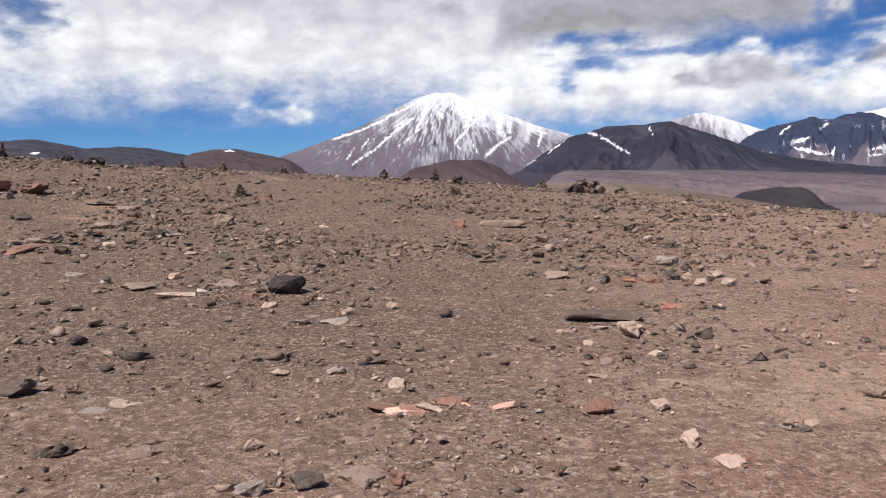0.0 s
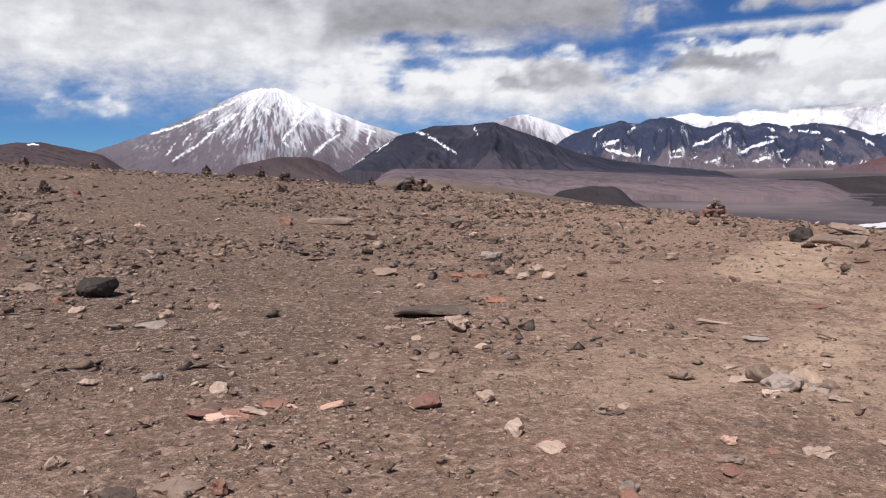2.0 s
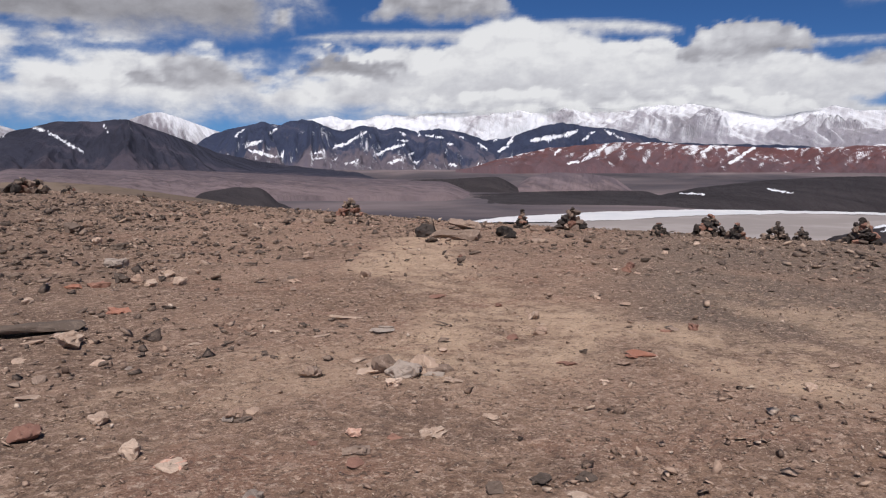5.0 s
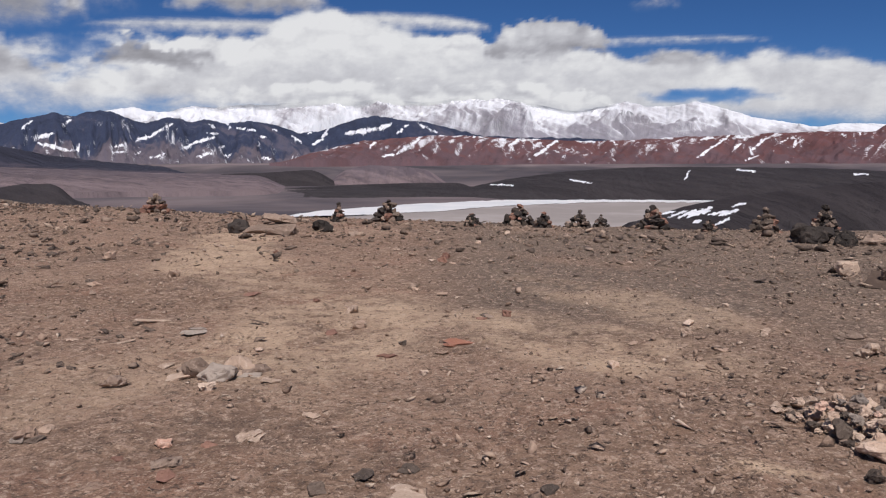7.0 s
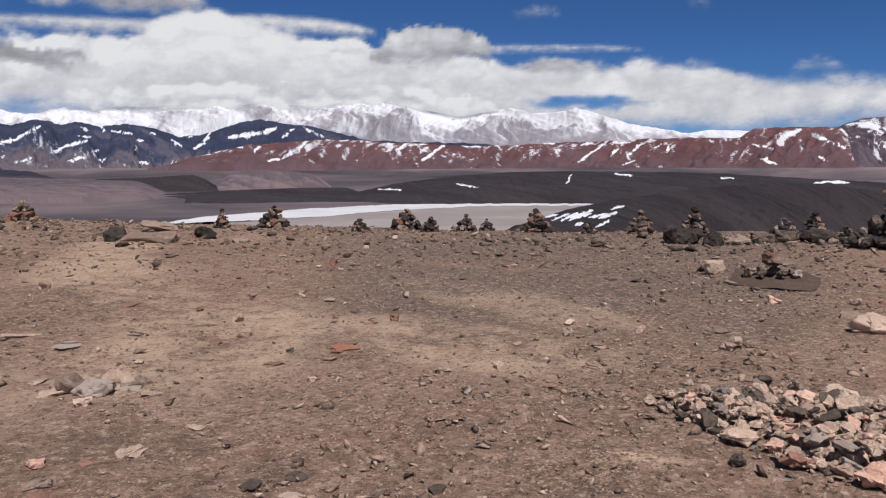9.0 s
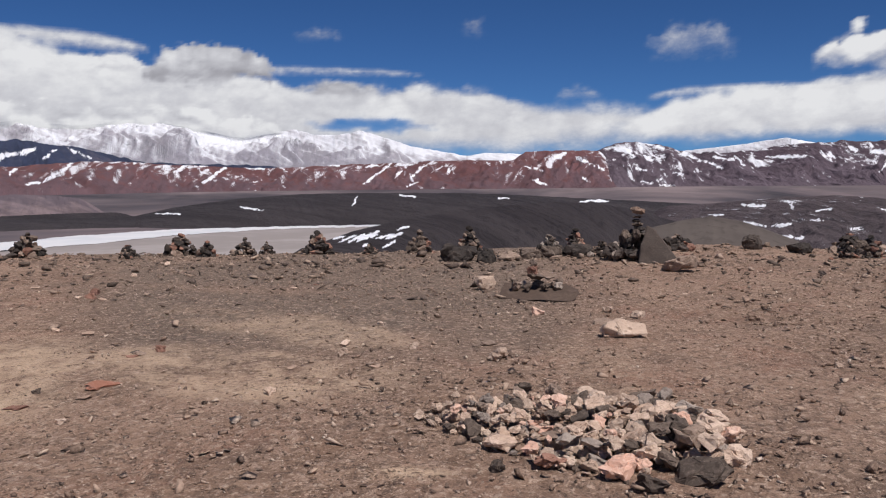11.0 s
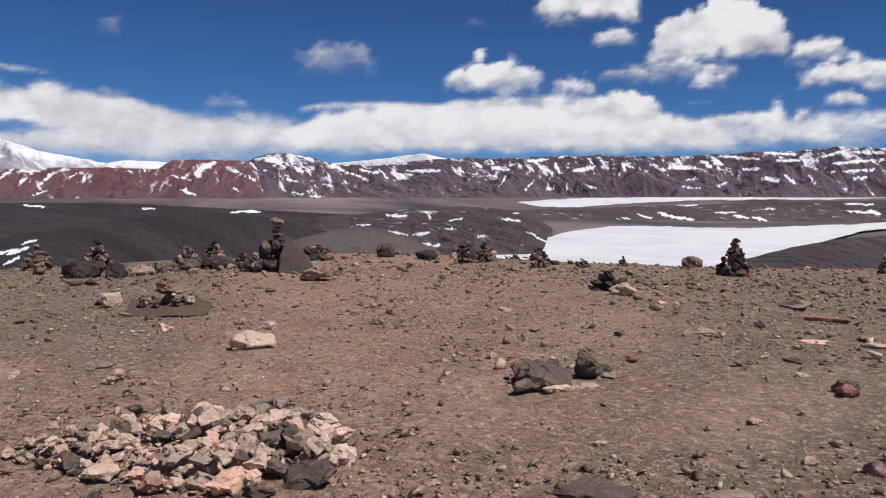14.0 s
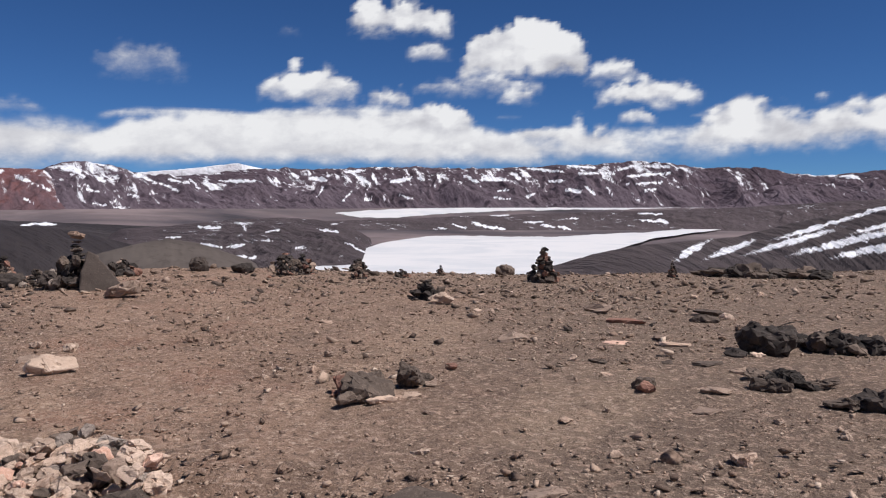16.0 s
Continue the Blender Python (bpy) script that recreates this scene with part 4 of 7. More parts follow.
hill("mountain", "red-brown ridge with snow in its gullies", [(38, 0.1), (41.2, 0.58), (42.4, 0.89), (44.4, 1.36), (46.8, 1.55), (49.2, 1.75), (51.6, 1.74), (54.8, 1.53), (57.2, 1.43), (60.7, 1.29), (63.4, 1.35), (66.3, 1.51), (70.0, 1.6), (74.5, 1.78), (78.2, 1.7), (79.2, 2.32), (81.0, 2.35), (82.6, 2.34), (84.5, 2.3), (87, 1.2)], 3850, 3400, [(38, 0.1), (50, -0.1), (58, -0.4), (88, -0.5)], RED_ROCK, (0.65, 2.0), skyline=0.06, slant=1.6, seed=11, power=0.95, back=1.04, steps=62, lying="red")
hill("mountain", "brown mountain range tinted haze-purple and patched with snow", [(80.5, 0.6), (82.6, 1.6), (84.5, 2.49), (85.7, 2.79), (86.5, 2.90), (88.5, 2.56), (90.0, 2.1), (92.3, 2.01), (94.2, 2.10), (96.3, 2.45), (97.8, 2.45), (99.5, 2.6), (101.7, 2.49), (104.8, 2.63), (108.0, 2.67), (111.3, 2.51), (113.7, 2.58), (116.9, 2.65), (119.2, 2.79), (121.6, 2.80), (123.9, 3.01), (126.1, 2.86), (128.4, 2.48), (130.5, 2.48), (132.3, 2.41), (134.0, 2.01), (135.7, 1.80), (137.3, 1.92), (139.4, 2.16), (145, 2.4), (152, 2.2)], 4000, 3480, [(80, -0.5), (95, -0.36), (110, -0.22), (120, -0.16), (140, 0.0)], HAZE_PURPLE_ROCK, (0.8, 2.6), skyline=0.09, slant=-2.2, seed=12, power=1.05, back=1.05, steps=62, daz=0.08, lying="purple")
hill("hill", "long low black cinder ridge flecked with snow", [(36, -2.2), (43, -1.95), (52.3, -1.85), (54.7, -1.33), (58.8, -0.82), (62.8, -0.55), (66.7, -0.48), (70.6, -0.52), (74.5, -0.56), (78.0, -0.7), (82.6, -0.97), (86, -1.15), (90.4, -1.40), (95, -1.7)], 2100, 1540, -2.9, BLACK_ROCK, (0.12, 5.0), seed=13, power=0.8, daz=0.10, lying="cinder")
hill("hill", "black volcanic hill with snow streaks", [(61, -5.2), (62.8, -4.56), (66.8, -3.2), (70.6, -2.4), (74.4, -1.85), (78.0, -1.45), (81.5, -1.25), (84, -1.35), (86.5, -1.8), (88.5, -2.36), (90.5, -2.94), (92.4, -3.6), (94, -4.4)], 800, 480, -7.5, NEAR_BLACK, (0.06, 5.0), seed=14, power=0.8, daz=0.06, lying="near")
hill("hill", "grey-brown cinder mound", [(84, -4.2), (86.5, -3.37), (90.0, -2.51), (91.8, -2.24), (93.6, -2.57), (95.4, -3.19), (98.1, -4.21), (100, -5)], 620, 470, -8.0, MOUND_SOIL, (0.05, 3.0), seed=15, power=0.9)
hill("hill", "brown lava hills patched with snow by the salt lake", [(86, -1.9), (89, -1.55), (91.8, -1.40), (93.6, -1.22), (96.2, -0.97), (99.3, -0.87), (101.7, -1.05), (103.5, -1.4), (105.2, -2.1), (106.6, -3.0), (107.4, -4.0)], 1800, 950, [(86, -4.6), (108, -4.5)], FLECK_ROCK, (0.25, 1.8), seed=16, power=0.7, daz=0.09, lying="brown")
hill("hill", "low brown hills between two salt lakes", [(99, -1.3), (104.8, -1.05), (107.2, -1.0), (115.3, -0.71), (123.2, -0.47), (130.6, -0.23), (139.5, 0.33), (150, 0.8)], 2850, 2450, [(99, -1.9), (118, -1.8), (128, -1.75), (150, -1.5)], FLECK_ROCK, (0.35, 1.6), seed=17, power=0.8, back=1.05, daz=0.09, lying="between")
hill("hill", "dark hillside with long slanting snow streaks", [(115, -6.0), (116.5, -5.12), (121.2, -3.48), (123.9, -2.90), (127.0, -2.55), (130.6, -2.20), (134.1, -1.23), (137.4, -0.49), (139.5, 0.12), (146, 1.5), (154, 2.5)], 560, 240, -9.0, STREAK_ROCK, (0.10, 6.0), seed=18, power=0.9, gain=0.9, drifts=[(127.9, -3.12, 1.21, 0.28, 0.6), (130.3, -3.05, 1.70, 0.24, 0.4), (134.1, -2.45, 3.03, 0.24, 0.33), (137.4, -2.39, 3.63, 0.28, 0.28), (138.7, -2.87, 2.42, 0.28, 0.25), (135.7, -1.47, 3.03, 0.16, 0.33), (138.3, -0.59, 2.42, 0.16, 0.33), (139.3, -1.36, 2.02, 0.20, 0.3), (120.5, -3.09, 0.89, 0.20, 0.1), (119.3, -3.70, 1.01, 0.12, 0.4), (124.3, -2.74, 0.40, 0.08, 0), (141.1, -2.39, 3.63, 0.32, 0.25)], daz=0.06)
hill("hill", "grey-brown shoulder just below the plateau", [(4, -1.6), (6.7, -1.05), (10.6, -0.96), (14.5, -1.23), (19.3, -1.98), (21.8, -2.39), (26, -3.3)], 95, 60, -5.5, NEAR_SOIL, (0.12, 4.0), seed=19, skyline=0.01)


def lake(name, label, strip, material, lift=0.7, seed=1, level=None):
    """Flat salt or dry lake bed: bearing, near and far edge in degrees below the horizon."""
    taz, tn, tf = np.array(strip, float).T
    az = np.arange(taz[0], taz[-1], 0.12)
    near, far = np.interp(az, taz, tn), np.interp(az, taz, tf)
    jag = (fbm(az * 1.5, az * 0, 4, seed) - 0.5)
    far = far + jag * 0.10
    near = near + jag * 0.12
    rr = np.concatenate([np.arange(200, 1200, 4.0), np.arange(1200, 4600, 10.0)])
    fe = np.degrees(np.arctan((floor_z(rr) + lift - 1.6) / rr))
    k = np.maximum.accumulate(fe)
    t = np.linspace(0, 1, 14)[:, None]
    el = near[None, :] * (1 - t) + np.maximum(far, near + 0.01)[None, :] * t
    r = np.interp(el, k + np.arange(len(k)) * 1e-9, rr)
    aa = np.broadcast_to(az[None, :], r.shape)
    z = floor_z(r) + lift + 3.2 * smooth(300, 700, r) * (1 - smooth(2500, 2900, r))
    me, quads = grid_mesh(name, polar(aa, r, z).reshape(-1, 3), r.shape[0], r.shape[1], [material])
    me.flip_normals()
    return tagged(new(name, me), label, "lake", kind="structure")


def salt_material(name, light, dark):
    n = Nodes(name)
    p = n.coord()
    a = n.noise(n.scaled(p, 1.0, 1.0, 0.0), 0.006, 5, 0.55, 1.0)
    b = n.noise(p, 0.05, 4, 0.6)
    c = n.mix(n.step(n.math("ADD", n.math("MULTIPLY", a, 0.8), n.math("MULTIPLY", b, 0.2)), 0.42, 0.62), light, dark)
    return n.done(c, 0.8, n.bump(b, 0.2, 0.5), 0.3)


SALT = salt_material("salt_crust", (0.64, 0.63, 0.635), (0.55, 0.56, 0.58))
BED = salt_material("dry_lake_bed", (0.27, 0.235, 0.22), (0.34, 0.30, 0.285))
lake("dry_lake", "grey dry lake bed beside a salt rim", [(42, -4.8, -4.2), (46, -5.0, -3.95), (52, -5.2, -3.5), (58, -5.2, -3.1), (64, -5.2, -3.0), (72, -5.0, -2.9)], BED, 0.4, 3)
lake("salt_flat", "white salt rim curving round a dry lake", [(38.5, -4.12, -4.05), (41.5, -4.05, -3.66), (44.9, -3.98, -3.42), (49.1, -3.8, -3.16), (54.7, -3.38, -2.95), (60.8, -3.09, -2.91), (68.3, -3.01, -2.87), (71, -3.0, -2.9)], SALT, 0.9, 4)
lake("salt_lake", "broad white salt lake among dark hills", [(97.5, -4.15, -4.05), (100.4, -4.5, -3.93), (104, -5.2, -3.49), (106.8, -5.6, -2.71), (109.6, -5.8, -2.31), (113.3, -5.8, -2.32), (116.5, -5.6, -2.38), (118.5, -4.9, -2.36), (121.0, -3.9, -2.21), (123.2, -3.2, -2.1), (125.1, -2.5, -1.99), (128.0, -2.04, -1.70), (130.4, -1.69, -1.64)], SALT, 0.8, 5)
lake("salt_flat", "far white salt flat at the foot of the range", [(103.0, -0.62, -0.58), (104.8, -0.90, -0.42), (107.2, -0.93, -0.30), (110.5, -0.66, -0.24), (115.3, -0.42, -0.20), (123.1, -0.34, -0.17), (128.8, -0.22, -0.17)], SALT, 1.6, 6)

# ---- clouds: a far backdrop of broken cumulus over the horizon ----
CLOUDS, VEIL = [], []


def cloud(az, base, half, height, top_tone, base_tone, soft, puff, opacity=1.0, sheet=CLOUDS):
    """A bank of cloud by the bearing and height of its base, its half-width and height in degrees,
    its tones from grey (0) to white (1), the softness of its edge and how far its top billows."""
    sheet.append((az, base, half, height, top_tone, base_tone, soft, puff, opacity))


def gap(az, el, half, high):
    """A hole of clear sky torn in the cloud before it."""
    CLOUDS.append((az, el, half, high))


cloud(-14.4, 3.05, 36.29, 13.31, 0.86, 0.93, 1.81, 0.12)
cloud(20.3, 2.37, 22.58, 6.05, 0.97, 0.84, 1.01, 0.20)
cloud(2.7, 9.56, 28.23, 6.45, 0.74, 0.62, 1.61, 0.25)
cloud(14.5, 8.31, 11.69, 6.45, 0.60, 0.40, 0.65, 0.15)
cloud(-19.6, 7.06, 5.24, 1.81, 0.66, 0.56, 0.89, 0.20)
cloud(-7.7, 9.40, 6.85, 2.02, 0.72, 0.62, 1.21, 0.20)
cloud(-19.6, 8.44, 4.50, 2.18, 1.00, 0.90, 1.01, 0.30)
cloud(0.8, 10.37, 1.57, 1.16, 0.46, 0.40, 0.40, 0.30)
cloud(4.3, 5.42, 3.00, 1.45, 1.00, 0.93, 0.48, 0.30)
cloud(-11.6, 3.30, 3.19, 1.63, 1.00, 0.94, 0.40, 0.30)
cloud(19.9, 5.35, 4.32, 2.25, 0.78, 0.50, 0.24, 0.40)
cloud(16.9, 5.32, 1.68, 1.27, 0.66, 0.52, 0.24, 0.40)
cloud(11.8, 4.78, 1.42, 1.09, 0.74, 0.62, 0.32, 0.30)
cloud(22.9, 5.69, 0.83, 0.95, 0.64, 0.56, 0.24, 0.30)
cloud(24.7, 5.69, 0.83, 0.66, 0.64, 0.56, 0.24, 0.30)
cloud(50.0, 3.54, 13.31, 5.04, 0.97, 0.84, 0.32, 0.20)
cloud(35.6, 4.01, 11.29, 4.52, 0.98, 0.84, 0.32, 0.25)
cloud(43.8, 3.81, 7.46, 5.97, 1.00, 0.84, 0.32, 0.10)
cloud(37.5, 8.34, 11.69, 1.29, 0.86, 0.80, 0.28, 0.02)
cloud(45.8, 8.79, 8.06, 1.45, 0.92, 0.84, 0.28, 0.02)
cloud(29.9, 6.04, 3.75, 1.96, 0.62, 0.44, 0.20, 0.45)
cloud(33.1, 6.56, 1.68, 1.09, 0.62, 0.48, 0.20, 0.40)
cloud(39.5, 6.93, 2.44, 1.23, 0.62, 0.50, 0.20, 0.40)
cloud(37.2, 9.97, 5.63, 2.54, 0.66, 0.46, 0.32, 0.35)
cloud(26.0, 8.76, 1.13, 2.18, 0.68, 0.58, 0.28, 0.30)
cloud(53.3, 3.83, 13.31, 4.35, 0.94, 0.82, 0.32, 0.15)
cloud(68.0, 3.18, 13.71, 4.19, 0.88, 0.82, 0.40, 0.12)
cloud(76.0, 2.13, 10.48, 4.03, 0.84, 0.80, 0.81, 0.12)
cloud(43.0, 4.08, 7.86, 6.13, 1.00, 0.82, 0.32, 0.10)
cloud(61.5, 7.62, 10.89, 0.73, 1.00, 0.95, 0.24, 0.02)
cloud(51.2, 7.03, 2.02, 1.94, 1.00, 0.95, 0.24, 0.25)
cloud(57.3, 6.84, 4.32, 3.05, 0.76, 0.48, 0.24, 0.40)
cloud(66.4, 6.15, 2.70, 1.23, 0.64, 0.54, 0.24, 0.30)
cloud(73.3, 6.32, 1.50, 0.50, 0.72, 0.70, 0.32, 0.30)
cloud(65.1, 10.17, 1.42, 0.66, 0.56, 0.50, 0.40, 0.30, 0.70)
cloud(63.6, 2.42, 19.35, 4.00, 0.88, 0.84, 0.48, 0.12)
cloud(80.5, 2.67, 13.31, 3.12, 0.87, 0.86, 0.65, 0.08)
cloud(101.4, 2.75, 16.94, 3.93, 0.98, 0.86, 0.32, 0.10)
cloud(93.2, 5.74, 6.05, 0.89, 1.00, 0.93, 0.24, 0.02)
cloud(90.4, 8.53, 3.08, 2.39, 0.86, 0.72, 0.89, 0.45, 0.75)
cloud(64.6, 10.08, 1.65, 0.95, 0.70, 0.60, 0.65, 0.40, 0.60)
cloud(75.7, 10.42, 0.90, 1.23, 0.58, 0.50, 0.73, 0.40, 0.50)
cloud(82.7, 5.85, 1.80, 1.09, 0.76, 0.72, 0.56, 0.30, 0.80)
cloud(65.3, 6.33, 3.00, 1.16, 0.66, 0.60, 0.32, 0.30)
cloud(106.1, 11.53, 1.42, 0.80, 0.88, 0.80, 0.36, 0.30)
cloud(109.7, 10.16, 1.68, 1.23, 0.90, 0.80, 0.48, 0.35)
cloud(101.1, 7.04, 3.45, 2.39, 1.00, 0.76, 0.36, 0.40)
cloud(106.8, 6.88, 1.68, 1.52, 0.95, 0.82, 0.32, 0.35)
cloud(109.8, 4.82, 3.56, 2.26, 0.92, 0.80, 0.32, 0.35)
cloud(104.3, 5.68, 7.26, 1.45, 0.88, 0.82, 0.40, 0.20)
cloud(118.6, 3.42, 5.25, 2.53, 0.96, 0.84, 0.40, 0.35)
cloud(124.3, 3.06, 8.06, 2.45, 0.90, 0.84, 0.73, 0.25, 0.85)
cloud(110.2, 2.96, 16.94, 2.02, 0.88, 0.86, 0.65, 0.20)
cloud(113.1, 7.69, 4.87, 1.52, 0.90, 0.80, 0.48, 0.35, 0.90)
cloud(116.3, 8.80, 5.17, 3.70, 1.00, 0.72, 0.24, 0.32)
cloud(115.9, 7.10, 1.35, 1.38, 0.90, 0.80, 0.36, 0.40)
cloud(122.5, 8.29, 2.06, 1.52, 0.98, 0.84, 0.32, 0.35)
cloud(124.8, 6.76, 3.93, 2.11, 1.00, 0.82, 0.28, 0.30)
cloud(109.7, 10.13, 1.57, 1.16, 0.90, 0.84, 0.40, 0.40)
cloud(107.8, 11.75, 3.93, 2.54, 0.95, 0.76, 0.32, 0.35)
cloud(124.2, 5.46, 1.50, 1.23, 1.00, 0.92, 0.24, 0.30)
cloud(99.9, 11.63, 0.83, 0.59, 0.60, 0.55, 0.48, 0.30, 0.50)
cloud(75.3, 10.38, 1.05, 1.30, 0.50, 0.45, 0.73, 0.40, 0.50)
cloud(115.3, 6.05, 1.05, 0.28, 0.90, 0.85, 0.24, 0.05, 0.60)
cloud(136.6, 3.58, 9.75, 2.68, 0.93, 0.84, 0.40, 0.30)
cloud(131.6, 3.80, 4.50, 3.24, 0.92, 0.82, 0.40, 0.30)
cloud(138.2, 5.53, 2.25, 1.45, 0.95, 0.85, 0.32, 0.35)
gap(-12.4, 4.56, 2.22, 0.81)
gap(10.2, 8.65, 3.43, 0.52)
gap(10.8, 7.11, 2.42, 0.65)
gap(15.3, 7.76, 5.24, 0.40)
gap(8.7, 6.00, 0.97, 0.65)
gap(26.0, 7.36, 2.42, 1.61)
gap(-18.6, 2.39, 13.31, 0.73)
gap(-16.8, 3.75, 2.42, 0.56)
gap(-26.9, 10.02, 2.42, 1.61)
gap(68.3, 4.22, 3.43, 0.48)
gap(66.7, 4.24, 2.22, 0.36)
gap(69.9, 4.32, 1.61, 0.36)
cloud(48.5, 3.25, 14.5, 2.6, 0.88, 0.96, 0.40, 0.3, 1.0, VEIL)
cloud(38.0, 3.45, 7.0, 1.8, 0.86, 0.92, 0.5, 0.3, 0.8, VEIL)


def cloud_material():
    n = Nodes("cloud")
    uv = n.coord("UV")
    wide = n.noise(n.scaled(uv, 0.5, 1.0), 0.9, 6, 0.6, 0.3)
    fine = n.noise(n.scaled(uv, 0.7, 1.0), 3.0, 5, 0.6, 0.4)
    mixed = n.math("SUBTRACT", n.math("ADD", n.math("MULTIPLY", wide, 0.75), n.math("MULTIPLY", fine, 0.25)), 0.5)
    cover = n.attr("cover")
    torn = n.math("MULTIPLY", n.math("MULTIPLY", cover, n.math("SUBTRACT", 1.0, cover)), 4.0)
    alpha = n.math("ADD", cover, n.math("MULTIPLY", n.math("MULTIPLY", mixed, torn), 1.5), True)
    tone = n.math("ADD", n.attr("tone"), n.math("MULTIPLY", mixed, 0.36))
    colour = n.ramp(tone, [(0.0, (0.13, 0.128, 0.145)), (0.35, (0.27, 0.265, 0.295)), (0.65, (0.50, 0.50, 0.55)), (0.85, (0.72, 0.725, 0.775)), (1.0, (0.93, 0.935, 0.96))])
    glow = n.add("Emission")
    n.put(glow.inputs["Color"], colour)
    n.put(glow.inputs["Strength"], 1.0)
    clear = n.add("BsdfTransparent")
    both = n.add("MixShader")
    n.put(both.inputs[0], alpha)
    n.put(both.inputs[1], clear.outputs[0])
    n.put(both.inputs[2], glow.outputs[0])
    n.tree.links.new(both.outputs[0], n.tree.nodes["Material Output"].inputs["Surface"])
    return n.mat


def billow(x, y, seed):
    """Round bulges with creases between them."""
    total, amp = 0.0, 0.0
    for k in range(4):
        total = total + 0.52 ** k * np.abs(2 * fbm(x * 2.0 ** k + 7.3 * k, y * 2.0 ** k + 3.1 * k, 2, seed + 13 * k) - 1)
        amp += 0.52 ** k
    return total / amp * 1.6


def build_clouds(sheet, radius, az, el, material, label, wild):
    ee, aa = np.meshgrid(el, az, indexing="ij")
    cover, tone = np.zeros(ee.shape), np.full(ee.shape, 0.8)
    for k, item in enumerate(sheet):
        if len(item) == 4:
            a, e, half, high = item
            d = np.hypot((aa - a) / half, (ee - e) / high) + (fbm(aa * 0.8, ee * 2.0, 4, 200 + k) - 0.5) * 1.7
            cover = cover * (1 - 0.85 * smooth(1.5, 0.1, d))
            continue
        a, base, half, height, top_tone, base_tone, soft, puff, opacity = item
        near = np.nonzero(np.abs(az - a) < half * 1.1)[0]
        if not len(near):
            continue
        cut = (slice(None), slice(near[0], near[-1] + 1))
        size = min(height, half, 4.0)
        q = 1.1 / size ** 0.8
        x = aa[cut] + (fbm(aa[cut] * q, ee[cut] * q, 5, 500 + k, 0.6) - 0.5) * 1.1 * size * min(1.0, puff * 2.4)
        y = ee[cut] - base + (fbm(aa[cut] * q, ee[cut] * q * 1.3, 5, 600 + k, 0.6) - 0.5) * 0.75 * size * min(1.0, 0.10 + puff * 2.0)
        b = billow(aa[cut] * 0.8 * q, ee[cut] * 1.1 * q, 300 + k)
        shape = np.clip(1 - np.abs((x - a) / half) ** 2.4, 0, 1) ** 0.5
        top = height * shape * (1 + 1.5 * puff * (b - 0.42))
        under = (y + (b - 0.42) * 0.3 * min(height, 1.5) + soft * 0.5) * 0.55
        d = np.minimum(np.minimum(top - y, under), (half * 0.97 - np.abs(x - a)) * 0.6)
        over = smooth(0, soft * 1.7 + 0.10, d) * opacity
        v = np.clip(y / np.maximum(top, 0.05), 0, 1)
        # pale tops and grey undersides: sun and shade painted into the glowing tone
        shade = base_tone + (top_tone - base_tone) * smooth(0.05, 0.75, v) + (b - 0.42) * 0.5 * min(1.0, 0.15 + puff * 2.5)
        tone[cut] = tone[cut] * (1 - over) + shade * over
        cover[cut] = 1 - (1 - cover[cut]) * (1 - over)
    if wild:
        # beyond the seen part the sky goes on with the same broken cloud
        out = np.maximum(np.maximum(smooth(-42, -60, aa), smooth(148, 165, aa)), smooth(16, 22, ee))
        loose = np.clip((fbm(aa * 0.05, ee * 0.12, 4, 71) - 0.5) * 3.0 + 0.35, 0, 1)
        cover = (cover * (1 - out) + loose * out) * smooth(25, 21, ee)
    co = np.stack([radius * np.cos(np.radians(ee)) * np.sin(np.radians(aa)), radius * np.cos(np.radians(ee)) * np.cos(np.radians(aa)), radius * np.sin(np.radians(ee)) + 1.6], -1)
    me, quads = grid_mesh("backdrop_clouds", co.reshape(-1, 3), len(el), len(az), [material])
    float_layer(me, "cover", cover)
    float_layer(me, "tone", tone)
    uv_layer(me, np.stack([aa, ee], -1).reshape(-1, 2), quads)
    return tagged(new("backdrop", me), label, "clouds", kind="structure")


CLOUD = cloud_material()
build_clouds(CLOUDS, 4850.0, np.concatenate([np.arange(-180, -45, 3.0), np.arange(-45, 150, 0.24), np.arange(150, 180.1, 3.0)]), np.concatenate([np.arange(0, 15, 0.15), np.arange(15, 26, 0.5)]), CLOUD, "white and grey cumulus over the horizon", True)
build_clouds(VEIL, 4500.0, np.arange(28, 70, 0.25), np.arange(2.6, 6.4, 0.12), CLOUD, "pale cloud hanging on the snowy massif", False)

# ---- stones ----
def part(name, mesh, parent, label=""):
    ob = new(name, mesh)
    ob.parent = parent
    return tagged(ob, label)


